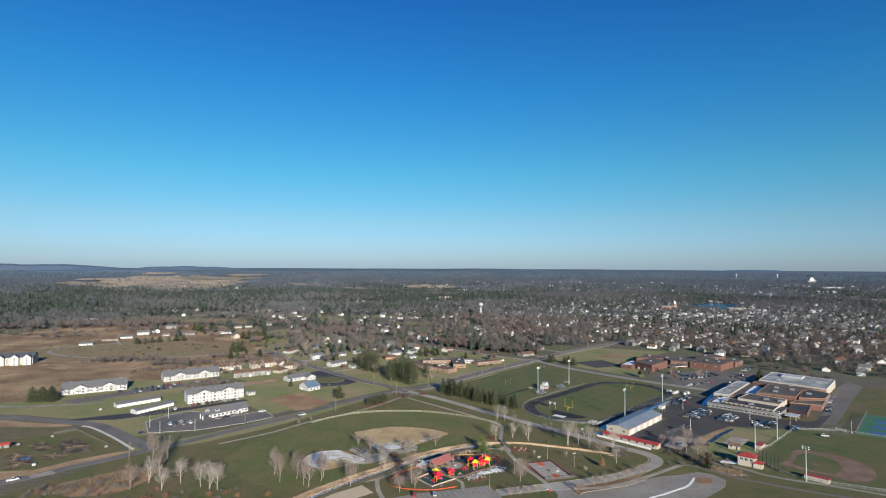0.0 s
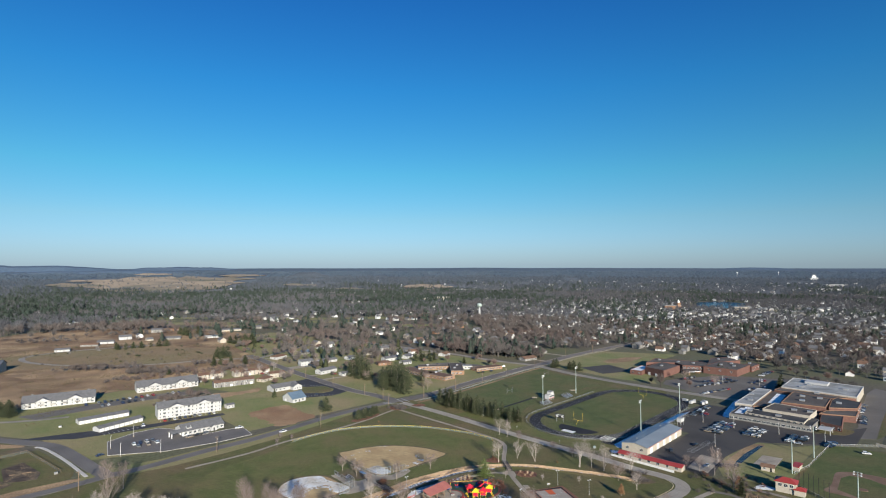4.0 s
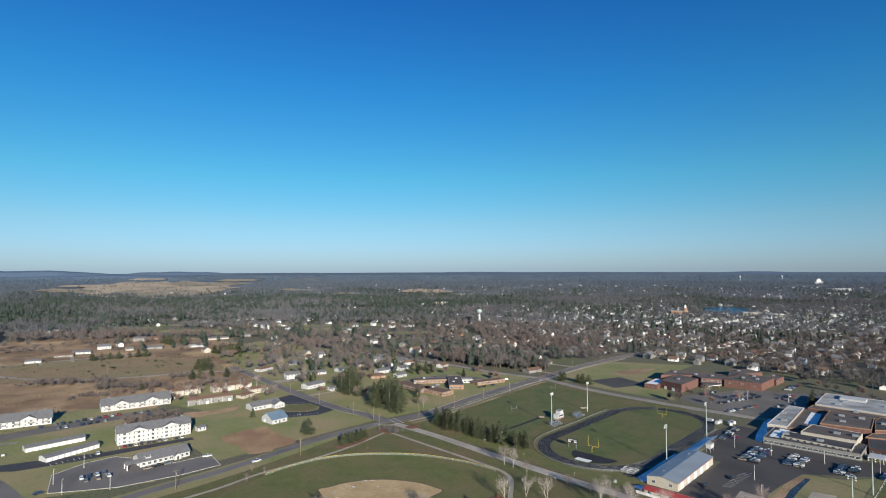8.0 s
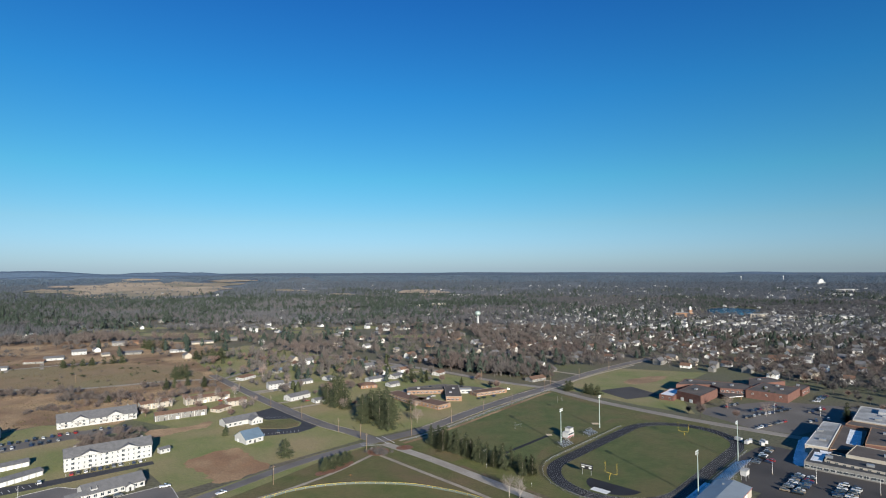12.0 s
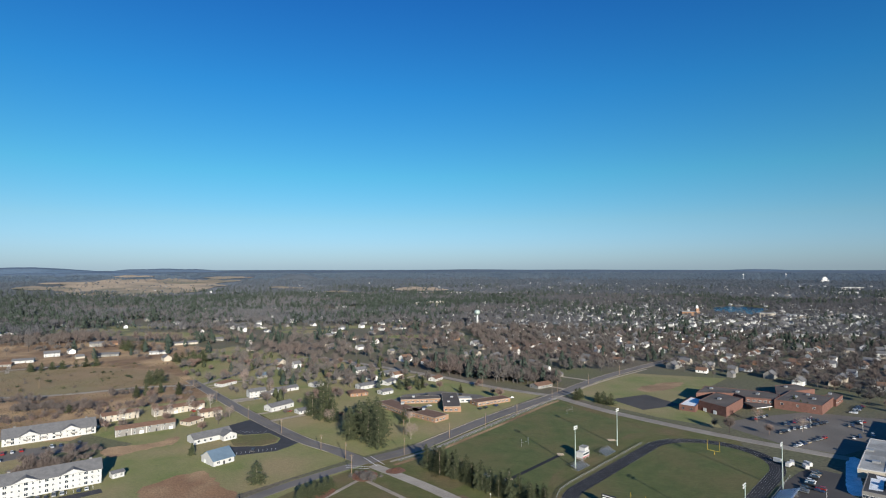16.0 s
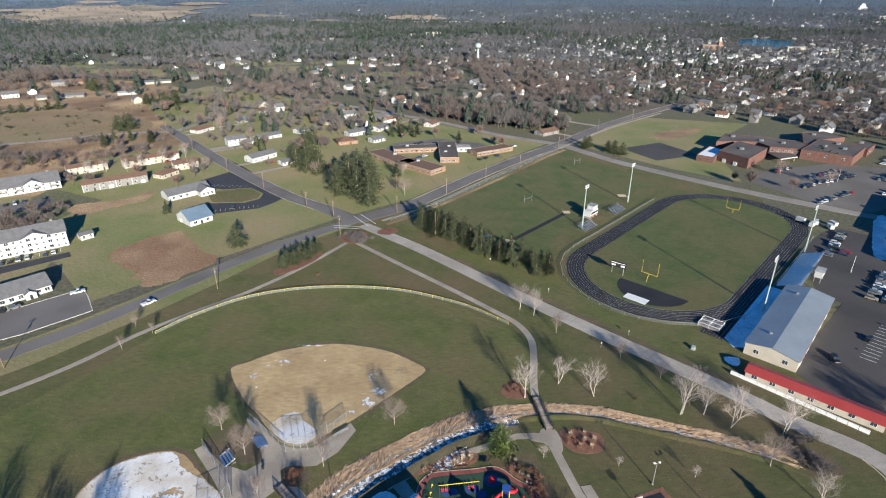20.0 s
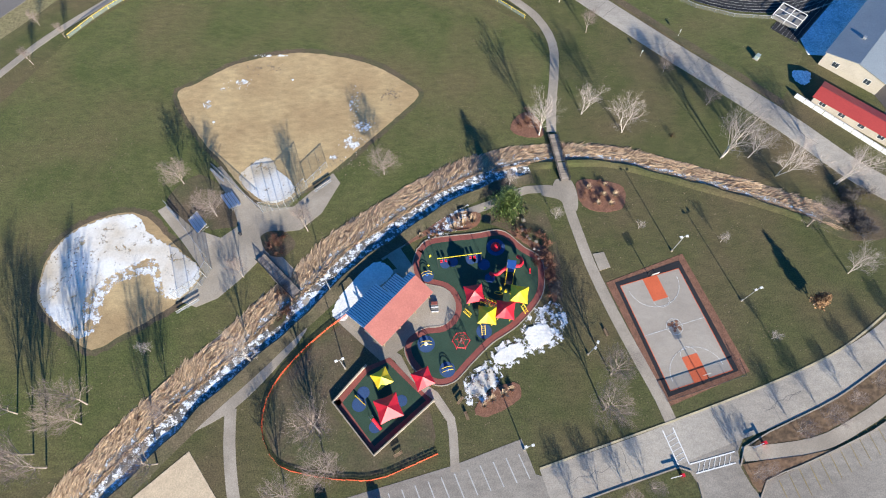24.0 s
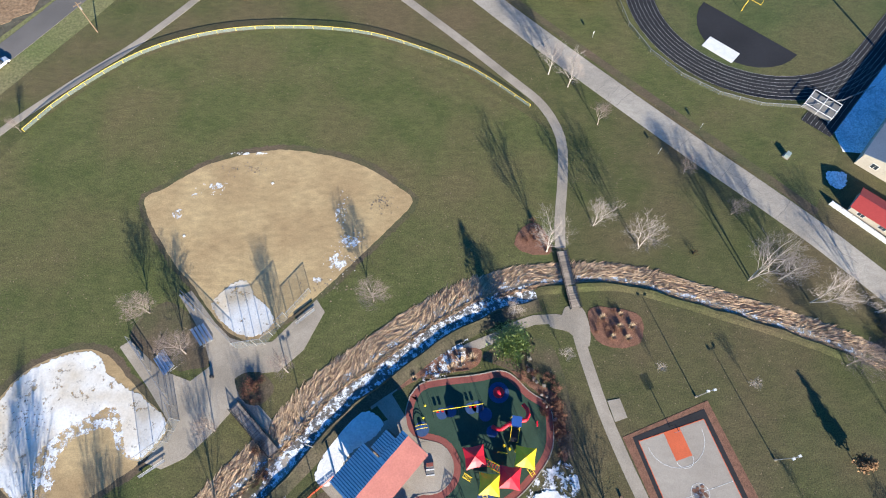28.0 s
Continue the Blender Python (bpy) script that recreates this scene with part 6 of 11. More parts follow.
def plant_town():
    rnd = random.Random(77)
    spots = []
    turn = radians(44)
    c, s = math.cos(turn), math.sin(turn)
    for i in range(-60, 150):
        for j in range(-80, 145):
            u, v = i * 23 + rnd.uniform(-5, 5), j * 31 + rnd.uniform(-6, 6)
            if i % 6 == 0:
                continue
            x, y = u * c - v * s, u * s + v * c
            if y < town_edge(x) + 14 or abs(x) > y * 0.92 + 60 or math.hypot(x, y) > 3300:
                continue
            if rnd.random() > built_up(x, y) or in_lake(x, y, 20) or not free(x, y, 7):
                continue
            if any(near_line(x, y, l, 12) for l in STREETS):
                continue
            spots.append((x, y))
    spots.sort(key=lambda p: p[0] ** 2 + p[1] ** 2)
    rest = [bmesh.new() for _ in range(3)]
    for n, (x, y) in enumerate(spots):
        k = rnd.choice((0, 2, 5, 7, 10, 3, 8, 13, 12, 4, 1, 6, 8, 5, 10, 1, 7, 11))
        m = pose(x, y, terrain(x, y), 0, 0, 44 + 90 * rnd.randrange(4) + rnd.uniform(-6, 6)) @ Matrix.Scale(rnd.uniform(0.8, 1.08), 4)
        if n < 225:
            lab = ("white", "white", "cream", "grey", "tan")[k % 5] + (" low", " tall two-storey", " narrow two-storey")[k // 5] + " town house with pitched roof"
            t = thing("town_house", m, lab, "house", "houses of the town")
            part("wall", FAR_WALLS[k], None, t)
            part("roof", FAR_ROOFS[k], None, t)
            for wx in (-2.6, 2.6):
                put(part("window", HOUSE_PANES, None, t), pose(wx, -(4, 4.5, 4)[k // 5], 1.0))
        else:
            w, d, h, r = ((11, 8, 3.0, 2.6), (13, 9, 4.6, 3.0), (9, 8, 5.2, 3.0))[k // 5]
            b0, b1 = gable_walls(w, d, h, r), gable_roof(w, d, h, r, 0.5)
            for b, to in ((b0, rest[0 if k % 5 < 3 else 1]), (b1, rest[2])):
                b.transform(m)
                tmp = bpy.data.meshes.new("tmp")
                b.to_mesh(tmp)
                b.free()
                to.from_mesh(tmp)
                bpy.data.meshes.remove(tmp)
        TAKEN.append((x, y, 4.5))
    for bm, name, material, lab in ((rest[0], "distant_house_walls", "town_white", "white walls of distant town houses"), (rest[1], "distant_house_walls_grey", "grey_siding", "grey walls of distant town houses"), (rest[2], "distant_house_roofs", "grey_shingle", "grey roofs of distant town houses")):
        tagged(part(name, bm, material), lab, "houses", "", "stuff")
    return len(spots)


plant_town()


def driveways():
    """Pale drives from the nearer houses to their street."""
    for o in [o for o in scene.objects if o.get("category") == "house" and o.parent is None and o.name.startswith("house")]:
        c = o.matrix_world.translation
        best = None
        for l in STREETS + [[(-230, 735), (-345, 704), (-470, 672), (-540, 740), (-420, 830)]]:
            for (ax, ay), (bx, by) in zip(l, l[1:]):
                k = max(0, min(1, ((c.x - ax) * (bx - ax) + (c.y - ay) * (by - ay)) / ((bx - ax) ** 2 + (by - ay) ** 2)))
                q = Vector((ax + (bx - ax) * k, ay + (by - ay) * k, 0))
                d = (q - Vector((c.x, c.y, 0))).length
                if best is None or d < best[0]:
                    best = (d, q)
        if 12 < best[0] < 75:
            d = (best[1] - Vector((c.x, c.y, 0))).normalized()
            side = Vector((-d.y, d.x, 0)) * 7.5
            a, b = Vector((c.x, c.y, 0)) + side + d * 2, best[1] + side * 0.8 - d * 3
            structure("driveway", ribbon([tuple(a[:2]), tuple(b[:2])], 4.2, 0.065, 0.1, False), "concrete", "pale concrete driveway of a house", "driveway")


driveways()


def cheap_bare(seed, high, width, n, fine=1.0):
    """Arrays of a leafless tree far off: a stem, limbs and a round crown of thin sprays."""
    rnd = random.Random(seed)
    v, f = [], []

    def sliver(p, q, r):
        d = Vector((rnd.gauss(0, 1), rnd.gauss(0, 1), rnd.gauss(0, 1))).cross(q - p).normalized() * r
        i = len(v)
        v.extend((p + d, p - d, q))
        f.append((i, i + 1, i + 2))

    for _ in range(2):
        sliver(Vector((0, 0, -0.3)), Vector((0, 0, high * 0.8)), high * 0.022)
    for k in range(n):
        a, e = rnd.uniform(0, math.tau), math.asin(rnd.uniform(-0.35, 1))
        out = Vector((math.cos(a) * math.cos(e) * width * 0.5, math.sin(a) * math.cos(e) * width * 0.5, math.sin(e) * high * 0.40))
        mid = Vector((0, 0, high * 0.60))
        q = mid + out * rnd.uniform(0.7, 1.05)
        p = Vector((0, 0, high * rnd.uniform(0.25, 0.5))).lerp(q, rnd.uniform(0.05, 0.65))
        sliver(p, q, high * rnd.uniform(0.006, 0.014) * fine)
    return np.array([tuple(p) for p in v]), np.array(f)


def cheap_pine(seed, high, width, n):
    rnd = random.Random(seed)
    v, f = [], []
    for k in range(n):
        t = k / n
        a = rnd.uniform(0, math.tau)
        r = width * 0.5 * (1 - t) ** 0.5 * rnd.uniform(0.35, 1.0) * (0.6 + 0.4 * min(1, t * 5))
        c = Vector((math.cos(a) * r, math.sin(a) * r, high * (0.12 + 0.85 * t)))
        out = Vector((math.cos(a), math.sin(a), 0))
        side = Vector((-out.y, out.x, 0))
        s = width * (0.27 - 0.10 * t)
        i = len(v)
        v.extend((c + out * s * 0.7 - Vector((0, 0, s * 0.5)), c + side * s * 0.7 - out * s * 0.3, c - side * s * 0.7 - out * s * 0.3, c + Vector((0, 0, s * 0.55))))
        f.extend(((i, i + 1, i + 3), (i, i + 3, i + 2), (i, i + 2, i + 1)))
    return np.array([tuple(p) for p in v]), np.array(f)


def scatter(name, kinds, spots, material, label, category):
    """One mesh of many trees: base arrays turned, scaled and moved."""
    vs, fs, at = [], [], 0
    for x, y, z, k, size, turn in spots:
        v, f = kinds[k]
        c, s = math.cos(turn) * size, math.sin(turn) * size
        w = np.stack([v[:, 0] * c - v[:, 1] * s + x, v[:, 0] * s + v[:, 1] * c + y, v[:, 2] * size + z], 1)
        vs.append(w)
        fs.append(f + at)
        at += len(v)
    if not vs:
        return
    vs, fs = np.concatenate(vs), np.concatenate(fs)
    me = bpy.data.meshes.new(name)
    me.vertices.add(len(vs))
    me.vertices.foreach_set("co", vs.astype(np.float32).ravel())
    me.loops.add(len(fs) * 3)
    me.loops.foreach_set("vertex_index", fs.astype(np.int32).ravel())
    me.polygons.add(len(fs))
    me.polygons.foreach_set("loop_start", np.arange(0, len(fs) * 3, 3, dtype=np.int32))
    me.update(calc_edges=True)
    me.materials.append(M[material])
    tagged(new(name, me), label, category, "", "stuff")


def plant_woods():
    rnd = random.Random(99)
    near_b = [cheap_bare(s, h, w, 120, 1.25) for s, h, w in ((1, 12, 11), (2, 14, 12), (3, 11, 11), (4, 15, 12))]
    mid_b = [cheap_bare(s, h, w, 34, 3.2) for s, h, w in ((5, 13, 14), (6, 15, 15))]
    near_p = [cheap_pine(s, h, w, 56) for s, h, w in ((7, 14, 9), (8, 17, 9), (9, 12, 8))]
    mid_p = [cheap_pine(s, h, w, 15) for s, h, w in ((10, 15, 12), (11, 17, 13))]
    far_b = [cheap_bare(s, h, w, 11, 6.5) for s, h, w in ((15, 12, 15), (16, 14, 17))]
    out = {key: [] for key in ("near_b", "near_p", "mid_b", "mid_p", "grey_b", "grey_p", "dim_b", "dim_p", "far_b", "far_p")}

    def pine_share(x, y):
        az, r = math.degrees(math.atan2(x, y)), math.hypot(x, y)
        v = noise.noise((x * 0.0035, y * 0.0035, 1.0)) * 1.2 + noise.noise((x * 0.012, y * 0.012, 4.0)) * 0.6
        base = np.interp(r, [700, 1000, 1300, 1650, 2250, 2600, 3600], [0.07, 0.10, 0.16, 0.50, 0.50, 0.28, 0.3]) * np.interp(az, [-40, 0, 8, 20, 40], [1.0, 1.0, 0.6, 0.25, 0.2])
        return base + v * 0.6

    def open_land(x, y):
        az = math.degrees(math.atan2(x, y))
        r = math.hypot(x, y)
        n = noise.noise((x * 0.006, y * 0.006, 9.0))
        if any(((x - fx) / fa) ** 2 + ((y - fy) / fb) ** 2 < 1.0 for fx, fy, fa, fb in FAIRWAYS):
            return True
        if any(a0 < az < a1 and r0 - 30 < r < r1 + 30 for a0, a1, r0, r1, _ in FAR_FIELDS) and noise.noise((x * 0.004, y * 0.008, 2.0)) > -0.52:
            return True
        if -660 < x < -255 and y < 1000 + 0.12 * (x + 660) + 60 * noise.noise((x * 0.01, y * 0.01, 3.0)):
            return True
        if -36 < az < -24 and 1050 < r < 1560 and n > 0.12:
            return True
        if az < -20 and r < 1050 and n > -0.15:
            return True
        if -8 < az < 6 and 780 < r < 1250 and n > 0.22:
            return True
        if -720 < x < -60 and 1060 < y < 1330 and noise.noise((x * 0.008, y * 0.016, 12.0)) > 0.0:
            return True
        return n > 0.44

    for r0, r1, cell, size, key in ((600, 1250, 8.8, 1.1, "near"), (1250, 2350, 11.0, 1.1, "mid"), (2350, 3050, 15.0, 1.05, "grey"), (3050, 4300, 18.0, 1.0, "far")):
        span = int(r1 / cell) + 1
        for i in range(-int(span * 0.72), int(span * 0.72)):
            for j in range(int(380 / cell), span):
                x, y = (i + rnd.uniform(-0.5, 0.5)) * cell, (j + rnd.uniform(-0.5, 0.5)) * cell
                r = math.hypot(x, y)
                a, b, c = rnd.random(), rnd.random(), rnd.random()
                if not (r0 if key != "near" else 0) <= r < r1 or abs(x) > y * 0.90 + 60 or y < town_edge(x):
                    continue
                if open_land(x, y) and a > 0.06:
                    continue
                keep = 1.0 - 0.48 * built_up(x, y)
                if -330 < x < 60 and y < 1250:
                    keep *= 0.5 if noise.noise((x * 0.011, y * 0.011, 6.0)) > -0.05 else 0.16
                if key == "near" and x < -250:
                    keep *= 0.75
                if a > keep or in_lake(x, y):
                    continue
                if key in ("near", "mid") and not free(x, y, 0.0 if r > 1250 else 1.0):
                    continue
                if key == "near" and any(near_line(x, y, l, 8.5) for l in STREETS):
                    continue
                kind = "p" if b < pine_share(x, y) else "b"
                n = 2 if key != "near" else (3 if kind == "p" else 4)
                band = key
                # Farther trees go to bands with more haze painted in.
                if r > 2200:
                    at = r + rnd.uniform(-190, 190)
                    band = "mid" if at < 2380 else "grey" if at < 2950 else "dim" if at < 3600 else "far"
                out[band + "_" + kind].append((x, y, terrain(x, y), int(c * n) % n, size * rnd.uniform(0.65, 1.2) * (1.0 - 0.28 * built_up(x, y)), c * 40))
    for k in range(420):
        t = rnd.random()
        x, y = 112 - 124 * t + rnd.uniform(-4, 4), 706 + 84 * t
        d = rnd.random() ** 1.2 * 64 + 9
        x, y = x + d * 0.25, y + d * 0.97
        if free(x, y, 0.0):
            out["near_p" if rnd.random() < 0.16 else "near_b"].append((x, y, 0.0, k % 3, rnd.uniform(0.85, 1.2), k * 1.3))
    scatter("bare_woods", near_b, out["near_b"], "twig", "leafless grey-brown trees among the houses", "trees")
    scatter("pine_woods", near_p, out["near_p"], "haze_needle", "dark green pines among the houses", "trees")
    scatter("bare_woods_distant", mid_b, out["mid_b"], "haze_twig", "leafless woods beyond the town in haze-cooled grey", "trees")
    scatter("pine_woods_distant", mid_p, out["mid_p"], "haze_needle", "dark green pine woods with a haze tint", "trees")
    # The next four woods carry haze in their base colour.
    scatter("bare_woods_plain", far_b, out["grey_b"], "haze_grey_woods", "leafless far plain woods with grey haze in their colour", "trees")
    scatter("pine_woods_plain", mid_p, out["grey_p"], "haze_grey_pines", "far plain pine woods with haze in their grey-green", "trees")
    scatter("woods_far_plain", far_b, out["dim_b"] + out["dim_p"], "haze_dim_woods", "far plain woods painted in dim grey-blue haze", "trees")
    scatter("woods_horizon", far_b, out["far_b"] + out["far_p"], "haze_blue_woods", "far woods towards the horizon painted in blue haze", "trees")
    return {k: len(v) for k, v in out.items()}


plant_woods()


def garden_trees():
    """Bare trees standing in the gardens of the quarter and on the school's lawns."""
    rnd = random.Random(55)
    kinds = [cheap_bare(s, h, w, 420, 0.75) for s, h, w in ((21, 10, 9), (22, 12, 9), (23, 8, 8))]
    spots = []
    while len(spots) < 210:
        k = len(spots)
        if k < 165:
            x, y = rnd.uniform(-300, 60), rnd.uniform(600, 900)
            if y < 560 - x * 0.9 - 40 and x < -150:
                continue
        elif k < 185:
            x, y = rnd.uniform(-258, -160), rnd.uniform(575, 680)
        else:
            x, y = rnd.uniform(200, 380), rnd.uniform(560, 720)
        if not free(x, y, 0.0) or any(near_line(x, y, l, 8) for l in STREETS) or (k >= 185 and (196 < x < 350 and 612 < y < 704)):
            continue
        spots.append((x, y, 0.0, k % 3, rnd.uniform(0.6, 1.15), x))
    scatter("garden_trees", kinds, [p for i, p in enumerate(spots) if i % 3], "twig", "leafless grey-brown garden trees", "trees")
    scatter("garden_trees_reddish", kinds, [p for i, p in enumerate(spots) if not i % 3], "red_twig", "leafless reddish-brown garden trees", "trees")
    scatter("garden_pines", [cheap_pine(s, h, w, 240) for s, h, w in ((31, 9, 6), (32, 12, 7))], [(x + 9, y + 7, 0, int(k) % 2, size * 0.9, t) for x, y, _, k, size, t in spots[:165:5] if free(x + 9, y + 7, 0)], "needle", "dark green garden pines", "trees")


garden_trees()


def meadow_growth():
    """Pines, dark bushes and leafless thickets standing in the western meadow."""
    rnd = random.Random(77)
    for k, (x, y, size) in enumerate(((-456, 812, 0.7), (-450, 806, 0.6), (-443, 812, 0.8), (-437, 820, 0.7), (-428, 824, 0.75), (-418, 832, 0.8), (-410, 838, 0.85), (-402, 843, 0.8), (-281, 737, 1.15), (-277, 746, 1.1), (-288, 744, 1.0), (-284, 752, 1.1), (-320, 869, 0.9), (-310, 864, 1.0), (-302, 862, 1.1), (-294, 858, 1.2), (-286, 862, 1.1), (-280, 872, 1.0), (-290, 876, 1.1), (-430, 961, 1.1), (-421, 956, 1.2), (-411, 966, 1.2), (-446, 978, 1.0), (-436, 972, 1.1), (-294, 633, 0.5))):
        conifer(x, y, (5, 5, 4)[k % 3], size * (1.0 if k % 3 < 2 else 0.7), k * 47.0, "dark green pine standing in brown meadow", "meadow pines")
    bush = [cheap_bare(s, 3.2, 5.0, 160, 2.0) for s in (61, 62)]
    spots = [(x, y, -0.4, k % 2, rnd.uniform(0.8, 1.5), k * 1.7) for k, (x, y) in enumerate(((-390, 748), (-394, 751), (-405, 726), (-410, 760), (-359, 800), (-361, 851), (-325, 774), (-365, 796), (-330, 780)))]
    scatter("meadow_bushes", bush, spots, "needle", "low dark bushes in short brown grass", "bushes")
    wood = [cheap_bare(s, h, w, 170, 1.2) for s, h, w in ((63, 7, 7), (64, 9, 8))]
    spots = []
    for x0, y0, x1, y1, n, wide in ((-338, 636, -281, 648, 70, 7), (-420, 655, -345, 668, 50, 8), (-236, 498, -206, 526, 34, 4), (-296, 684, -270, 702, 16, 4), (-242, 704, -222, 724, 12, 4), (-244, 515, -212, 539, 15, 3), (-560, 960, -430, 1010, 40, 18), (-640, 860, -560, 900, 24, 14)):
        for _ in range(n):
            t = rnd.random()
            x, y = x0 + (x1 - x0) * t + rnd.gauss(0, wide * 0.5), y0 + (y1 - y0) * t + rnd.gauss(0, wide * 0.5)
            if free(x, y, 0.0):
                spots.append((x, y, 0.0, int(t * 9) % 2, rnd.uniform(0.6, 1.15), t * 40))
    scatter("meadow_thicket", wood, spots, "twig", "leafless grey-brown thicket in the meadow", "bushes")


meadow_growth()


def far_patch(az0, az1, r0, r1, material, name, label, seed):
    """A field lying on the far slope, with ragged ends."""
    bm = bmesh.new()
    rows = []
    for j in range(7):
        row = []
        for i in range(33):
            u = i / 32
            az = az0 + (az1 - az0) * u
            mid = (r0 + r1) / 2 + 90 * noise.noise((az * 0.3, 0.5, seed))
            half = (r1 - r0) / 2 * min(1.0, 3.5 * u, 3.5 * (1 - u)) ** 0.7 * (1.15 + 0.8 * noise.noise((az * 0.9, 3.5, seed)))
            r = mid + half * (j / 3 - 1)
            x, y = r * math.sin(radians(az)), r * math.cos(radians(az))
            row.append(bm.verts.new((x, y, terrain(x, y) + 2.6 + 0.2 * seed)))
        rows.append(row)
    for a, b in zip(rows, rows[1:]):
        for k in range(32):
            bm.faces.new((a[k], a[k + 1], b[k + 1], b[k]))
    structure(name, bm, material, label, "field")


M["stubble"] = mat("stubble", (0.40, 0.31, 0.21), (0.30, 0.235, 0.16), 0.01, 0.2, c=(0.22, 0.20, 0.13), s3=0.006)
for n_, (az0, az1, r0, r1, kind) in enumerate(FAR_FIELDS):
    far_patch(az0, az1, r0, r1, kind, "stubble_field", "wide tan stubble field between far woods" if kind == "tan_field" else "brownish stubble field between far woods", n_ + 1)


def landmarks():
    t = thing("water_tower", (75, 1240, 0), "pale water tower with round tank on a stem", "tower")
    bm = bmesh.new()
    tube(bm, (0, 0, 0), (0, 0, 24), 3.4, 1.7, 12)
    part("stem", bm, "steel", t)
    bm = bmesh.new()
    bmesh.ops.create_uvsphere(bm, u_segments=20, v_segments=12, radius=5.6)
    for v in bm.verts:
        v.co.z = v.co.z * 0.85 + 29
        v.co.x, v.co.y = v.co.x, v.co.y
    part("tank", bm, "pole_green", t)
    for x, y, h in ((1746, 3345, 22), (2020, 3390, 16)):
        t = thing("water_tower", (x, y, terrain(x, y)), "slim pale water tower far off", "tower")
        bm = bmesh.new()
        tube(bm, (0, 0, 0), (0, 0, h), 1.0, 0.8, 8)
        part("stem", bm, "white_paint", t)
        bm = bmesh.new()
        bmesh.ops.create_uvsphere(bm, u_segments=12, v_segments=8, radius=3.8)
        bmesh.ops.translate(bm, verts=bm.verts, vec=(0, 0, h + 3))
        part("tank", bm, "white_paint", t)
    z = terrain(1954, 2971)
    t = thing("grain_elevator", pose(1954, 2971, z, 0, 0, -33), "tall white grain elevator on the plain", "elevator")
    part("tower", boxes((-10, -8, -2, 10, 8, 20), (-6, -6, 20, 6, 6, 26)), "white_paint", t)
    part("silo", boxes((10.2, -8, -2, 18, 8, 12), (-18, -8, -2, -10.2, 8, 9)), "white_siding", t)
    rnd = random.Random(8)
    for x, y, w, d, h, c, lab in ((-66, 1832, 60, 30, 9, "cream_siding", "cream hospital wing above the trees"), (-10, 1842, 46, 26, 12, "cream_siding", "cream hospital block above the trees"), (-399, 2195, 110, 50, 9, "white_siding", "long white warehouse behind trees"), (-300, 2260, 80, 40, 8, "white_siding", "long white warehouse behind trees"), (-200, 2300, 60, 40, 8, "grey_siding", "long pale flat-roofed store"), (745, 1440, 34, 22, 9, "cream_siding", "tan office block by the pond"), (800, 1430, 60, 28, 6, "white_siding", "low white row of shops"), (830, 1340, 45, 30, 6, "grey_siding", "low grey flat-roofed store"), (930, 1420, 70, 30, 6, "white_siding", "low white flat-roofed store"), (1736, 2513, 90, 40, 9, "white_siding", "pale flat-roofed depot far off"), (1430, 1855, 120, 40, 8, "white_siding", "long pale flat-roofed depot"), (1560, 2300, 80, 40, 8, "white_siding", "pale warehouse with flat roof"), (75, 2472, 90, 40, 9, "white_siding", "white shop hall behind trees"), (-51, 2480, 60, 40, 8, "tan_brick", "tan shop hall behind trees"), (1250, 1750, 70, 30, 7, "white_siding", "white shed beside the highway"), (590, 1480, 40, 22, 10, "tan_brick", "red-brick courthouse block in town")):
        t = thing("distant_building", pose(x, y, terrain(x, y), 0, 0, rnd.uniform(-20, 20)), lab, "building", "large buildings far off")
        part("wall", boxes((-w / 2, -d / 2, -1, w / 2, d / 2, h)), c, t)
        part("roof", boxes((-w / 2 - 0.5, -d / 2 - 0.5, h, w / 2 + 0.5, d / 2 + 0.5, h + 0.6)), "white_roof", t)
    t = thing("courthouse_tower", (602, 1470, 0), "brick tower with a pale cupola", "tower")
    part("shaft", boxes((-3.6, -3.6, 0, 3.6, 3.6, 18)), "tan_brick", t)
    bm = bmesh.new()
    tube(bm, (0, 0, 18), (0, 0, 22), 3.0, 2.6, 10)
    tube(bm, (0, 0, 22), (0, 0, 26), 2.6, 0.5, 10)
    part("cupola", bm, "white_paint", t)
    structure("road_highway", ribbon([(780, 1420), (837, 1424), (940, 1500), (1062, 1587), (1280, 1810), (1497, 2049), (1800, 2350), (2098, 2660)], 22, 4.0, 3.0, rise=True), "pale_road", "pale highway on an embankment", "road")


landmarks()


# ---- the park ----
def link_material():
    m = mat("chain_link", (0.36, 0.37, 0.36), (0.28, 0.29, 0.28), 1.0, 5.0, rough=0.5, metal=0.4, fac=0.15)
    m.node_tree.nodes["Principled BSDF"].inputs["Alpha"].default_value = 0.13
    return m


M["chain_link"] = link_material()
M["mesh_board"] = mat("mesh_board", (0.50, 0.50, 0.50), (0.42, 0.42, 0.42), 1.0, 5.0, rough=0.5, fac=0.15)
M["mesh_board"].node_tree.nodes["Principled BSDF"].inputs["Alpha"].default_value = 0.4
M["green_link"] = mat("green_link", (0.34, 0.40, 0.35), (0.28, 0.33, 0.29), 1.0, 5.0, rough=0.7, fac=0.15)
M["green_link"].node_tree.nodes["Principled BSDF"].inputs["Alpha"].default_value = 0.22


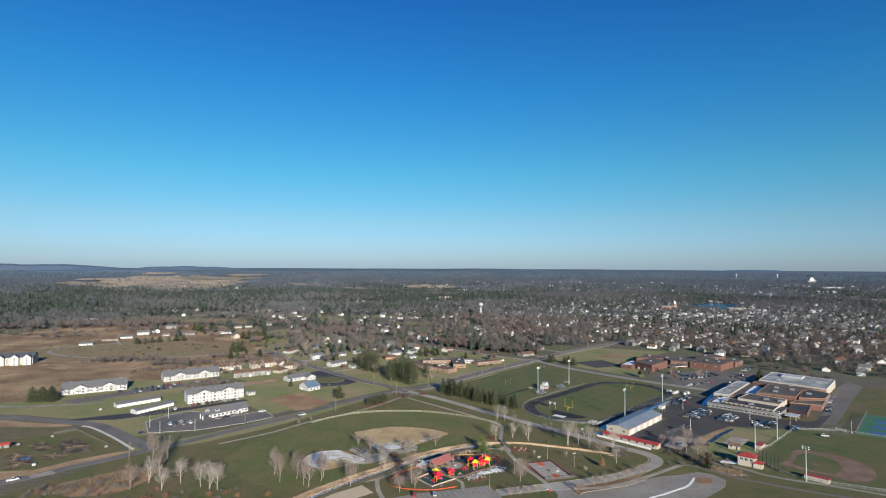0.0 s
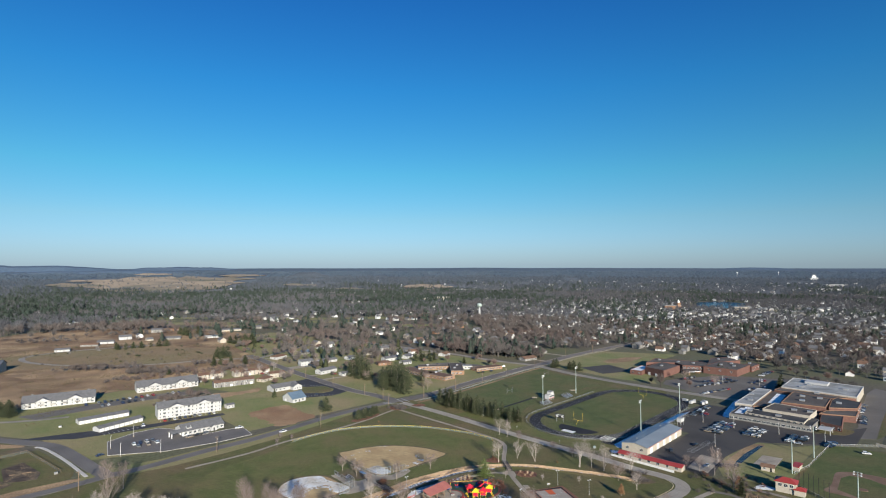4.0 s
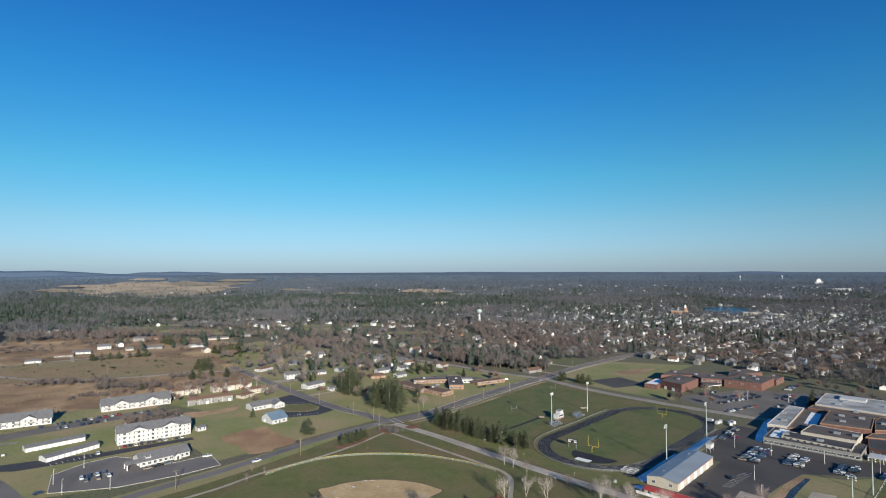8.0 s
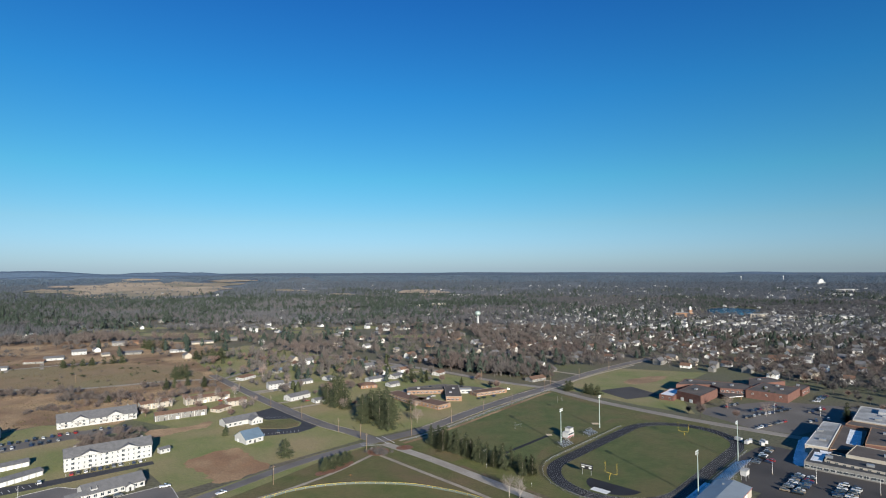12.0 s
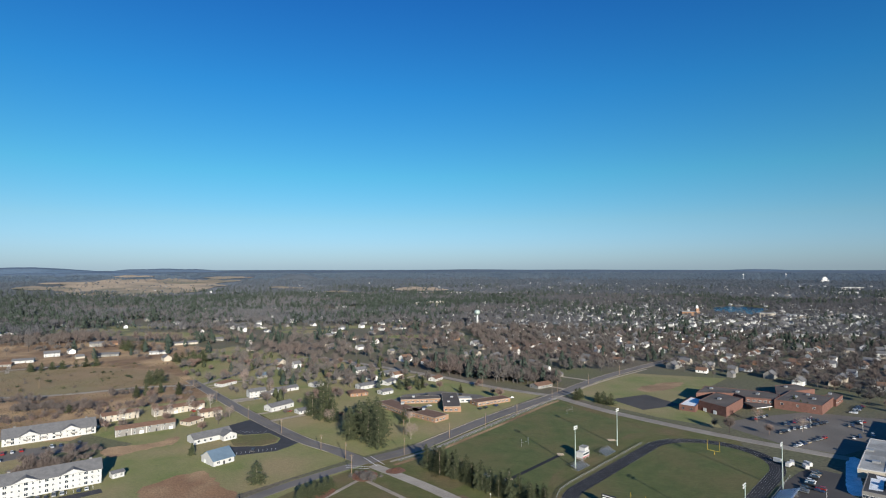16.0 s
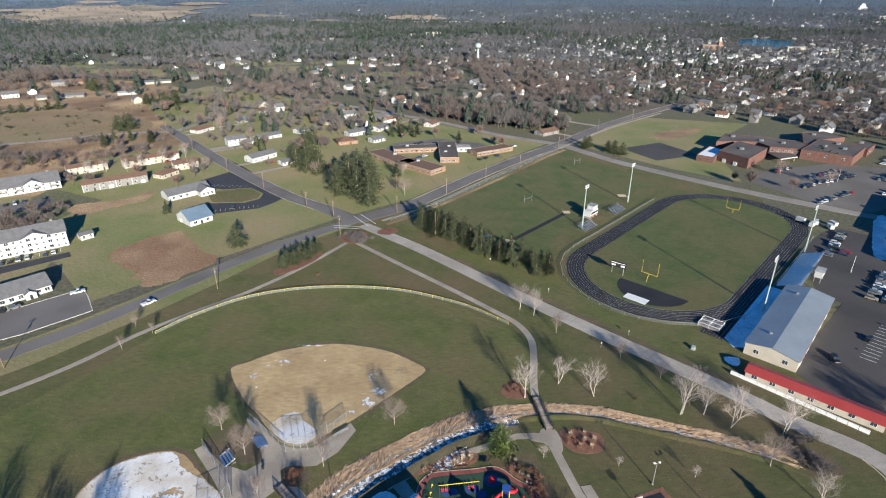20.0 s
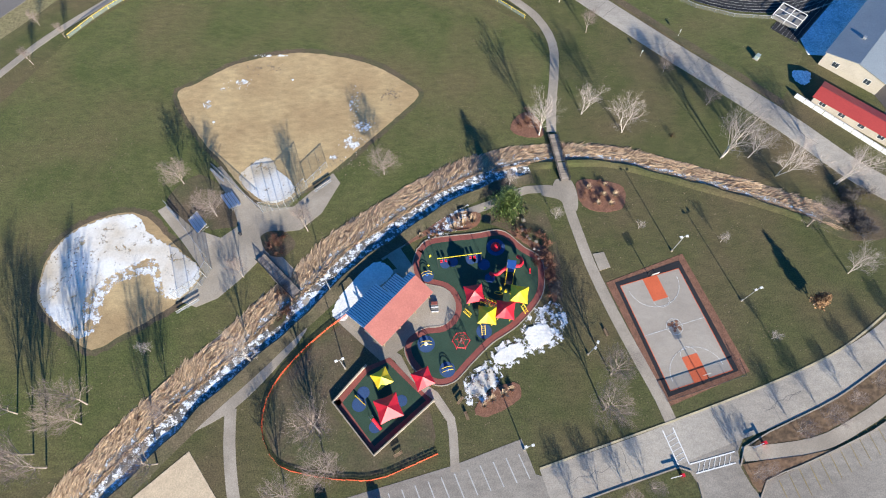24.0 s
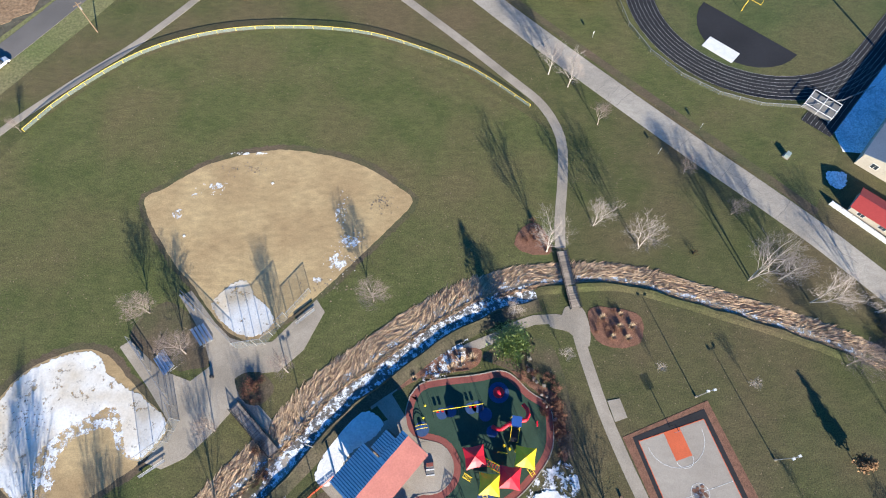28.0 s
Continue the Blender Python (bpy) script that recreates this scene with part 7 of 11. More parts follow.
def fence(name, pts, high, gap, label, panel="chain_link", rail="steel", category="fence", top=0.04, post=0.05):
    """Wire fence along a line: posts, top rail and panels, one by one."""
    line = [Vector((p[0], p[1], 0)) for p in pts]
    t = thing(name, (line[0].x, line[0].y, 0), label, category)
    base = line[0]
    posts, walk_on = [line[0]], 0.0
    for a, b in zip(line, line[1:]):
        n = max(1, round((b - a).length / gap))
        posts += [a + (b - a) * k / n for k in range(1, n + 1)]
    pm = mesh_of("post", tube(bmesh.new(), (0, 0, -0.1), (0, 0, high + 0.05), post, post, 6), rail)
    for p in posts:
        put(part("post", pm, None, t), Matrix.Translation(p - base))
    for a, b in zip(posts, posts[1:]):
        d = b - a
        m = Matrix.Translation(a - base) @ Matrix.Rotation(math.atan2(d.y, d.x), 4, "Z")
        put(part("rail", boxes((0, -top, high - top, d.length, top, high + top)), rail, t), m)
        put(part("panel", boxes((0.03, -0.012, 0.05, d.length - 0.03, 0.012, high - top - 0.01)), panel, t), m)
    return t


def outfield_fence():
    arc = smooth_line([(-101.3, 409), (-92.6, 420.4), (-76, 434.6), (-56.3, 441.8), (-34.7, 443.2), (-12.5, 440.2), (9, 430.8), (19.1, 424), (30.2, 414)], 4.6)
    fence("outfield_fence", arc, 1.25, 5.0, "curved outfield fence with a yellow top cap", "green_link", "yellow_paint", top=0.045)


outfield_fence()


def snow_patches():
    for name, pts, z, mt, edge, lab in (
        ("snow_home", [(-45.8, 360.3), (-43.5, 364.2), (-40.4, 366.5), (-38.2, 365.7), (-36.4, 362.5), (-33.5, 360.1), (-31.7, 356.2), (-35.4, 353.4), (-40.2, 354.4)], 0.12, "snow_dirt", 0.35, "thawing snow round home plate"),
        ("snow_west", [(-87.2, 331.3), (-87.0, 340), (-82.8, 346.5), (-73.6, 350.6), (-68.5, 349.6), (-66, 346), (-62.5, 343.5), (-57.1, 340.4), (-51.4, 335), (-54.8, 329.2), (-58.5, 329.5), (-60.5, 335), (-62.5, 338.6), (-66, 338.2), (-69.5, 335.8), (-74.5, 332.6), (-76.5, 327.5), (-74.5, 320), (-78.5, 321.5), (-84.2, 326.2)], 0.12, "snow_dirt", 0.4, "old snow over half of the diamond"),
        ("snow_west_thin", [(-74.5, 320), (-76.5, 328), (-74, 334), (-68, 338.6), (-62, 340), (-58.5, 334), (-57, 328.6), (-60.5, 330.5), (-63, 334.6), (-68.5, 333.2), (-72.2, 329.4), (-71.6, 324)], 0.11, "snow_ragged", 0.6, "thin thawing edge of the old snow"),
        ("snow_play", [(21.6, 319.4), (23, 322.6), (26.2, 325), (30, 326), (32, 321.6), (30.2, 317.4), (26.9, 315.2), (23.5, 314.6)], 0.12, "snow_ragged", 0.75, "ragged snow beside the play area"),
        ("snow_play_heap", [(22.4, 318.8), (24.2, 320.6), (27.2, 320.8), (28.2, 318.4), (26.4, 316.4), (23.8, 315.7)], 0.2, "snow", 0.5, "shovelled snow heap beside the play area"),
        ("snow_bank_heap", [(15.6, 314), (17.6, 315.8), (21, 316.8), (22, 315.2), (20.2, 313.6), (16.8, 312.2)], 0.19, "snow", 0.4, "packed snow bank beside the play area"),
        ("snow_low_heap", [(9.4, 306.6), (10.4, 308.8), (13.5, 311.2), (15.2, 310), (14.6, 308), (12, 305.6)], 0.19, "snow_dirt", 0.4, "packed old snow by the bench"),
        ("snow_bank", [(14.8, 314.4), (17.2, 316.9), (21.4, 317.8), (23.1, 315.2), (20.6, 312.7), (16.4, 311.2)], 0.13, "snow_ragged", 0.75, "ragged edge of the snow bank"),
        ("snow_low", [(8.2, 306.6), (9.4, 309.6), (13.5, 312.8), (16.5, 310.6), (15.7, 307.6), (12.3, 304.5), (9.2, 304.1)], 0.13, "snow_ragged", 0.75, "patch of old snow by the bench"),
        ("snow_shelter", [(-20.2, 324.3), (-18.8, 328.4), (-17.8, 332.8), (-13.8, 336.1), (-9.6, 336.6), (-6.9, 334.1), (-9.2, 331.3), (-13, 329), (-15.9, 325), (-17.6, 322.6)], 0.12, "snow", 0.35, "blue-shaded snow behind the shelter"),
        ("snow_reed", [(5, 350), (9.5, 354.8), (12.5, 353.5), (9, 349.5), (5.5, 346), (3.4, 345.6)], 0.12, "snow_ragged", 0.4, "snow under the creek shrubs"),
        ("snow_path", [(6.5, 349.6), (9.8, 350.4), (10.4, 346.4), (5.5, 343.6), (1.4, 342.8), (2.6, 346.0)], 0.118, "snow_ragged", 0.4, "frosty mulch in the shrubs' shade"),
        ("snow_gate", [(103.0, 392.4), (107.4, 391.8), (106.4, 388.6), (104.4, 387.4), (102.4, 389.2)], 0.115, "frost", 0.3, "frosty shaded ground by the stadium gate"),
        ("snow_lot", [(99.9, 282.9), (106.9, 286.6), (116.5, 292.6), (124.7, 298), (130.2, 304.8), (133.2, 309), (134.2, 308.4), (131.4, 304), (125.4, 297), (117, 291.4), (107.3, 285.4), (100.2, 282.1)], 0.2, "snow", 0.15, "thin line of ploughed snow on the lot"),
        ("snow_booth", [(160, 334), (166, 338), (171, 333.5), (169, 331.5), (164, 332)], 0.1, "snow", 0.3, "snow in the booth's shade"),
    ):
        structure(name, slab(pts, z, 0.12, True, edge * 0.6, len(name), 0.35), mt, lab, "snow")
    rnd = random.Random(31)
    for k, (cx, cy, sx, sy) in enumerate(((-18.2, 370.6, 2.3, 2.0), (-15.8, 375.6, 2.4, 1.2), (-49.5, 391.6, 1.6, 0.9), (-57.5, 384.0, 1.3, 1.5), (-22.6, 366.4, 1.2, 0.9), (-19.0, 383.4, 0.5, 2.6), (-42.5, 401.0, 5.0, 0.35), (-54.0, 389.0, 0.8, 0.6))):
        ring_ = [(cx + sx * math.cos(i * math.tau / 14) * rnd.uniform(0.75, 1.2), cy + sy * math.sin(i * math.tau / 14) * rnd.uniform(0.75, 1.2)) for i in range(14)]
        structure("snow_remnant", slab(ring_, 0.10 + 0.001 * k, 0.1, True, 0.12, k, 0.35), "snow_ragged", "ragged thawing snow on the infield", "snow")
    bm = bmesh.new()
    for cx, cy, sx, sy, n in ((-18, 370.5, 3.6, 3.0, 60), (-16, 376, 3.6, 2.4, 40), (-50, 391, 4.0, 2.0, 30), (-17.5, 384, 1.2, 4.0, 40)):
        for _ in range(n):
            x, y = rnd.gauss(cx, sx * 0.5), rnd.gauss(cy, sy * 0.5)
            r = rnd.uniform(0.05, 0.18)
            bm.faces.new([bm.verts.new((x + r * rnd.uniform(0.4, 1.3) * math.cos(k), y + r * rnd.uniform(0.4, 1.3) * math.sin(k), 0.105)) for k in range(6)])
    tagged(part("snow_flecks", bm, "snow"), "small flecks of old snow on the dirt", "snow", "", "stuff")
    bm = bmesh.new()
    for cx, cy, sx, sy, n in ((-43, 396.5, 8, 1.6, 60), (-8, 386, 3.5, 3.5, 60), (-20, 364.5, 5, 2.5, 50), (-38, 352, 3, 0.8, 12), (-80, 338, 4, 4, 60)):
        for _ in range(n):
            x, y = rnd.gauss(cx, sx * 0.5), rnd.gauss(cy, sy * 0.5)
            r = rnd.uniform(0.06, 0.26)
            bm.faces.new([bm.verts.new((x + r * rnd.uniform(0.4, 1.2) * math.cos(k), y + r * rnd.uniform(0.4, 1.2) * math.sin(k), 0.125)) for k in range(6)])
    tagged(part("weed_tufts", bm, "reed_mat"), "dark weed tufts at the infield's edge", "weeds", "", "stuff")


snow_patches()


def along(line, t):
    i = min(int(t * (len(line) - 1)), len(line) - 2)
    f = t * (len(line) - 1) - i
    p = line[i].lerp(line[i + 1], f)
    d = (line[i + 1] - line[i]).normalized()
    return p, d, Vector((d.y, -d.x, 0))


def reeds():
    """Flattened dry reeds combed in locks across the bank, and a ridge beside the ice."""
    rnd = random.Random(41)
    line = smooth_line(CREEK, 3.0)
    vs, fs = [], []

    def blade(c, a, L, w, z):
        e = Vector((math.cos(a), math.sin(a), 0))
        s = Vector((-e.y, e.x, 0))
        bend = s * rnd.uniform(-0.12, 0.12) * L
        i = len(vs)
        vs.extend((tuple(c - e * L * 0.5 + Vector((0, 0, 0.07))), tuple(c + s * w + bend + Vector((0, 0, z))), tuple(c + e * L * 0.5 + Vector((0, 0, z * 0.5))), tuple(c - s * w + bend + Vector((0, 0, z)))))
        fs.extend(((i, i + 1, i + 2), (i, i + 2, i + 3)))

    for n in range(6500):
        t = rnd.random()
        p, d, r = along(line, t)
        narrow = max(0, min(1, (t - 0.55) * 6))
        ridge = rnd.random() < 0.2
        off = (rnd.uniform(0.7, 1.2) if narrow < 0.5 else rnd.uniform(1.8, 2.5)) if ridge else -rnd.uniform(0.0, 5.2 - 2.4 * narrow) + 0.5
        if noise.noise((p.x * 0.35 + off, p.y * 0.35 - off, 3.0)) > (0.34 if off < -1.7 or narrow > 0.4 else 0.0) and not ridge:
            continue
        if not ridge and -1.2 < off and rnd.random() < 0.7:
            continue
        c = p + r * off
        a = math.atan2(d.y, d.x) + (0.38 if not ridge else 0.05) + (0.8 if not ridge else 0.2) * noise.noise((c.x * 0.12, c.y * 0.12, 7.0)) + rnd.gauss(0, 0.1)
        lie = Vector((math.cos(a), math.sin(a), 0))
        lie_side = Vector((-lie.y, lie.x, 0))
        for _ in range(13):
            q = c + lie * rnd.gauss(0, 0.5) + lie_side * rnd.gauss(0, 0.17)
            blade(q, a + rnd.gauss(0, 0.11), rnd.uniform(1.0, 2.8) * (0.5 if ridge else 1), rnd.uniform(0.014, 0.034), rnd.uniform(0.06, 0.24))
    me = bpy.data.meshes.new("reeds")
    me.from_pydata(vs, [], fs)
    me.materials.append(M["reed"])
    tagged(new("reeds", me), "tan flattened reeds along the frozen creek", "reeds", "", "stuff")


reeds()


def grass_clump(x, y, r, n, seed, label="tan ornamental grass clump in a bed"):
    rnd = random.Random(seed)
    vs, fs = [], []
    for _ in range(n):
        a = rnd.uniform(0, math.tau)
        d = Vector((math.cos(a), math.sin(a), 0))
        p = d * r * rnd.uniform(0, 0.25)
        q = d * r * rnd.uniform(0.4, 1.0) + Vector((0, 0, r * rnd.uniform(0.5, 1.3)))
        s = Vector((-d.y, d.x, 0)) * 0.06
        i = len(vs)
        vs += [tuple(p - s), tuple(p + s), tuple(q)]
        fs.append((i, i + 1, i + 2))
    me = bpy.data.meshes.new("grass_clump")
    me.from_pydata(vs, [], fs)
    me.materials.append(M["reed"])
    ob = new("grass_clump", me)
    ob.location = (x, y, 0.05)
    tagged(ob, label, "grass", "ornamental grass clumps")


def shrub_mesh(seed, material, r=1.0, n=70):
    rnd = random.Random(seed)
    vs, fs = [], []
    for _ in range(n):
        a, e = rnd.uniform(0, math.tau), rnd.uniform(0.2, 1.5)
        d = Vector((math.cos(a) * math.cos(e), math.sin(a) * math.cos(e), math.sin(e)))
        q = d * r * rnd.uniform(0.6, 1.1)
        s = d.orthogonal().normalized() * 0.02 * r
        i = len(vs)
        vs += [tuple(Vector((0, 0, 0)) - s), tuple(s), tuple(q)]
        fs.append((i, i + 1, i + 2))
        for _ in range(3):
            k = q + Vector((rnd.gauss(0, 1), rnd.gauss(0, 1), rnd.gauss(0, 1))) * 0.13 * r
            u = Vector((rnd.gauss(0, 1), rnd.gauss(0, 1), rnd.gauss(0, 1))).normalized() * 0.07 * r
            w = u.orthogonal() * 0.5
            i = len(vs)
            vs += [tuple(k + u), tuple(k - u + w), tuple(k - u - w)]
            fs.append((i, i + 1, i + 2))
    me = bpy.data.meshes.new("shrub")
    me.from_pydata(vs, [], fs)
    me.materials.append(M[material])
    return me


SHRUBS = [shrub_mesh(1, "mulch"), shrub_mesh(2, "twig"), shrub_mesh(3, "dry_leaf"), shrub_mesh(4, "needle")]


def shrub(x, y, k, size, label="", group="shrubs"):
    ob = new("shrub", SHRUBS[k])
    ob.matrix_world = pose(x, y, 0.02, 0, 0, x * 37 % 360) @ Matrix.Scale(size, 4)
    tagged(ob, label or ("reddish-brown leafless shrub in mulch", "bare grey-brown twiggy winter shrub", "shrub with rust-coloured dry leaves", "low dark green evergreen shrub")[k], "shrub", group)


def beds():
    for name, pts, lab in (
        ("bed_bridge", [(23.1, 374.3), (25.5, 378.5), (29, 379.5), (31.8, 374.5), (31, 371.5), (26, 371.8)], "reddish mulch bed beside the footbridge"),
        ("bed_grass", [(38.9, 358), (46, 357.6), (50, 355.6), (48.8, 350), (43, 349), (38.8, 351.5)], "reddish mulch bed with grass clumps"),
        ("bed_play", [(21, 344.5), (25, 342), (29.6, 338.5), (30.6, 330), (29.6, 326), (28.4, 331), (28.2, 336.8), (24.5, 340.5), (20, 344.6)], "dark mulch bed round the play area"),
        ("bed_creek", [(-38.5, 344.3), (-33.5, 345.4), (-30, 341.6), (-33, 338.6), (-36.5, 339.6)], "reddish mulch bed by the plaza"),
        ("bed_creek_south", [(-31.2, 322.4), (-30.2, 325.4), (-31.4, 326.0), (-34.4, 322.6), (-33.9, 320.4)], "reddish mulch bed by the path"),
        ("bed_north", [(-4, 341), (2.5, 344), (12, 345.2), (14, 349), (9, 349.5), (2, 346.5), (-2.5, 344)], "mulch bed with tan grasses"),
        ("bed_bench", [(10.6, 303), (13.6, 306.4), (19.4, 308.4), (20.4, 305.4), (16, 302.4), (12, 301.4)], "mulch bed with tan grasses"),
        ("bed_pines", [(-68, 456), (-61, 461), (-54, 471), (-52, 478), (-57, 479), (-66, 468), (-71, 459)], "reddish mulch bed under spruces"),
        ("bed_corner", [(-27, 507), (-21, 510), (-17, 505), (-22, 500), (-28, 502)], "mulch bed at the drive's mouth"),
        ("bed_outlet", [(97, 347), (104, 350), (112, 347), (111, 341), (102, 340), (97, 343)], "dark brush where the creek ends"),
    ):
        structure(name, slab(pts, 0.095, 0.1, True, 0.15, 7, 0.8), "bare_earth" if name in ("bed_outlet", "bed_creek", "bed_creek_south") else "mulch", lab, "bed")
    rnd = random.Random(3)
    for cx, cy, n, sx, sy, k, s in ((27.5, 376, 9, 2.2, 2.2, 0, 1.0), (43, 354, 8, 3.0, 2.2, 0, 0.9), (26.5, 337, 14, 2.0, 3.0, 0, 0.8), (29.4, 334, 26, 1.1, 6.5, 0, 1.0), (24.5, 343.5, 14, 3.4, 1.4, 0, 0.9), (30.2, 328, 12, 1.0, 3.0, 1, 1.0), (-31.5, 330.5, 8, 1.6, 1.6, 0, 0.9), (13.5, 307.5, 10, 4.0, 2.0, 1, 0.7), (-34.5, 342, 12, 2.0, 2.0, 0, 1.2), (-31, 324.5, 6, 1.4, 1.6, 0, 0.9), (4, 344, 8, 4, 1.2, 0, 0.7), (104.5, 345, 24, 3.8, 2.6, 1, 1.5), (106, 352, 8, 5, 2, 1, 1.8), (-22.5, 505, 6, 2, 2, 0, 0.8), (-38, 498, 12, 4.5, 4.5, 0, 1.2), (-38, 497, 26, 6.5, 6, 1, 2.2), (-26, 374, 0, 1, 1, 0, 1)):
        for _ in range(n):
            shrub(rnd.gauss(cx, sx * 0.6), rnd.gauss(cy, sy * 0.6), k, s * rnd.uniform(0.7, 1.3))
    for i, (x, y, r) in enumerate(((41.2, 355.6, 1.1), (44.8, 353.6, 1.1), (47.4, 353.4, 1.2), (46.2, 350.9, 1.1), (43, 351.2, 1.0), (9.6, 346.2, 2.0), (7.4, 345.2, 1.5), (12, 347.0, 1.7), (14.2, 304.8, 1.4), (16.8, 305.8, 1.3), (18.4, 306.8, 1.0), (12.6, 303.6, 1.0), (-0.5, 343.2, 0.9), (45.4, 356.4, 0.9))):
        grass_clump(x, y, r, 110, 60 + i)


beds()


def footbridge(a, b, wide, label):
    """Timber deck on two beams, with barred railings."""
    a, b = Vector((*a, 0)), Vector((*b, 0))
    d = b - a
    L = d.length
    m = Matrix.Translation(a + Vector((0, 0, 0.1))) @ Matrix.Rotation(math.atan2(d.y, d.x), 4, "Z")
    t = thing("footbridge", m, label, "bridge", "footbridges")
    for y in (-wide / 2 + 0.15, wide / 2 - 0.15):
        part("beam", boxes((0, y - 0.12, -0.1, L, y + 0.12, 0.3)), "dark_metal", t)
    plank = mesh_of("plank", boxes((0.01, -wide / 2, 0.3, 0.26, wide / 2, 0.36)), mat("plank", (0.36, 0.305, 0.26), (0.27, 0.225, 0.19), 0.8, 6.0, vary=0.3, fac=0.25) if "plank" not in bpy.data.materials else bpy.data.materials["plank"])
    for k in range(int(L / 0.28)):
        put(part("plank", plank, None, t), Matrix.Translation((k * 0.28, 0, 0)))
    for y in (-wide / 2, wide / 2):
        rail = part("railing", boxes((0, y - 0.05, 1.35, L, y + 0.05, 1.45), (0, y - 0.04, 0.45, L, y + 0.04, 0.52)), "dark_metal", t)
        bars = bmesh.new()
        for k in range(int(L / 0.3)):
            box(bars, k * 0.3, y - 0.02, 0.5, k * 0.3 + 0.04, y + 0.02, 1.36)
        part("bar_panel", bars, "dark_metal", rail)
        for k in range(7):
            x = L * k / 6
            part("post", boxes((x - 0.06, y - 0.06, 0.0, x + 0.06, y + 0.06, 1.5)), "dark_metal", rail)


footbridge((33.9, 372.0), (35.6, 358.0), 2.4, "brown timber footbridge with dark railings")
footbridge((-37.9, 338.5), (-28.6, 329.0), 2.4, "dark-railed timber footbridge over the creek")


def bench_rows(x, y, rz, w, rows, label, material="steel", name="bleachers"):
    """Tiered aluminium seats on a frame."""
    t = thing(name, pose(x, y, 0, 0, 0, rz), label, "bleachers", "bleachers")
    for r in range(rows):
        part("seat", boxes((-w / 2, r * 0.75, 0.42 + r * 0.3, w / 2, r * 0.75 + 0.28, 0.47 + r * 0.3)), "aluminium", t)
        part("footboard", boxes((-w / 2, r * 0.75 + 0.32, 0.18 + r * 0.3, w / 2, r * 0.75 + 0.6, 0.22 + r * 0.3)), "aluminium", t)
    n = max(2, int(w / 3) + 1)
    for k in range(n):
        x0 = -w / 2 + w * k / (n - 1)
        bm = bmesh.new()
        tube(bm, (x0, 0.1, 0.05), (x0, rows * 0.75, 0.05), 0.04)
        tube(bm, (x0, 0.1, 0.3), (x0, rows * 0.75, rows * 0.3 + 0.15), 0.04)
        for r in range(rows):
            tube(bm, (x0, r * 0.75 + 0.1, 0.0), (x0, r * 0.75 + 0.1, 0.44 + r * 0.3), 0.03)
        part("frame", bm, "steel", t)
    if rows > 4:
        part("back_rail", boxes((-w / 2, rows * 0.75, rows * 0.3 + 0.9, w / 2, rows * 0.75 + 0.05, rows * 0.3 + 0.98), *[(-w / 2 + w * k / 6 - 0.03, rows * 0.75, rows * 0.3, -w / 2 + w * k / 6 + 0.03, rows * 0.75 + 0.05, rows * 0.3 + 0.95) for k in range(7)]), "steel", t)
    return t


bench_rows(-45.7, 354.6, 127, 4.6, 4, "small aluminium bleachers behind the diamond")
bench_rows(-55.1, 346.9, -51, 4.6, 4, "small aluminium bleachers by the snowy diamond")


def ball_fences():
    fence("backstop", [(-52.7, 363.6), (-38.9, 350.6)], 2.2, 3.2, "wire side fence of the diamond")
    fence("backstop", [(-38.9, 350.6), (-36.6, 351.0), (-33.0, 351.4), (-28.6, 357.2)], 4.6, 2.4, "tall wire backstop behind home plate", post=0.06)
    fence("backstop", [(-28.6, 357.7), (-24.0, 363.4)], 2.4, 2.6, "low wire fence before the dugout")
    fence("backstop", [(-62.7, 353.3), (-50.6, 338.8)], 2.2, 3.2, "wire side fence of the snowy diamond")
    fence("backstop", [(-50.6, 338.8), (-48.9, 335.8), (-50.6, 331.6), (-55.2, 328.2)], 4.6, 2.4, "tall wire backstop of the snowy diamond", post=0.06)
    for x, y, rz, L in ((-51.4, 361.2, -44, 5.5), (-24.6, 357.4, 40, 5.0), (-60.6, 350.6, -48, 5.5), (-52.6, 326.6, 34, 5.5)):
        t = thing("players_bench", pose(x, y, 0.08, 0, 0, rz), "long aluminium players' bench on concrete", "bench", "players' benches")
        part("seat", boxes((-L / 2, -0.2, 0.42, L / 2, 0.15, 0.47)), "steel", t)
        part("backrest", boxes((-L / 2, 0.2, 0.6, L / 2, 0.25, 0.85)), "steel", t)
        for k in (-0.4, 0, 0.4):
            part("leg", boxes((L * k - 0.04, -0.15, 0, L * k + 0.04, 0.22, 0.42)), "steel", t)
    for x, y in ((-33.0, 358.5), (-16.0, 377.0), (-35.5, 392.0), (-55, 378)):
        ob = put(new("base_plate", mesh_of("base_plate", boxes((-0.3, -0.3, 0, 0.3, 0.3, 0.06)), "white_paint")), pose(x, y, 0.1, 0, 0, 45))
        tagged(ob, "small white base on the infield", "base", "bases")
    t = thing("litter_bin", (-43.4, 344.6, 0.08), "dark round litter bin on the plaza", "bin")
    bm = bmesh.new()
    tube(bm, (0, 0, 0), (0, 0, 0.9), 0.32, 0.36, 12)
    part("drum", bm, "dark_metal", t)
    bm = bmesh.new()
    tube(bm, (0, 0, 0.9), (0, 0, 1.05), 0.38, 0.2, 12)
    part("lid", bm, "dark_metal", t)


ball_fences()

# Basketball court frame: u along, v across.
CO, CU = Vector((51.2, 304.7, 0)), Vector((-7.35, 25.6, 0)).normalized()
CV = Vector((CU.y, -CU.x, 0))


def court_at(u, v, z=0.0):
    p = CO + CU * u + CV * v
    return Vector((p.x, p.y, z))


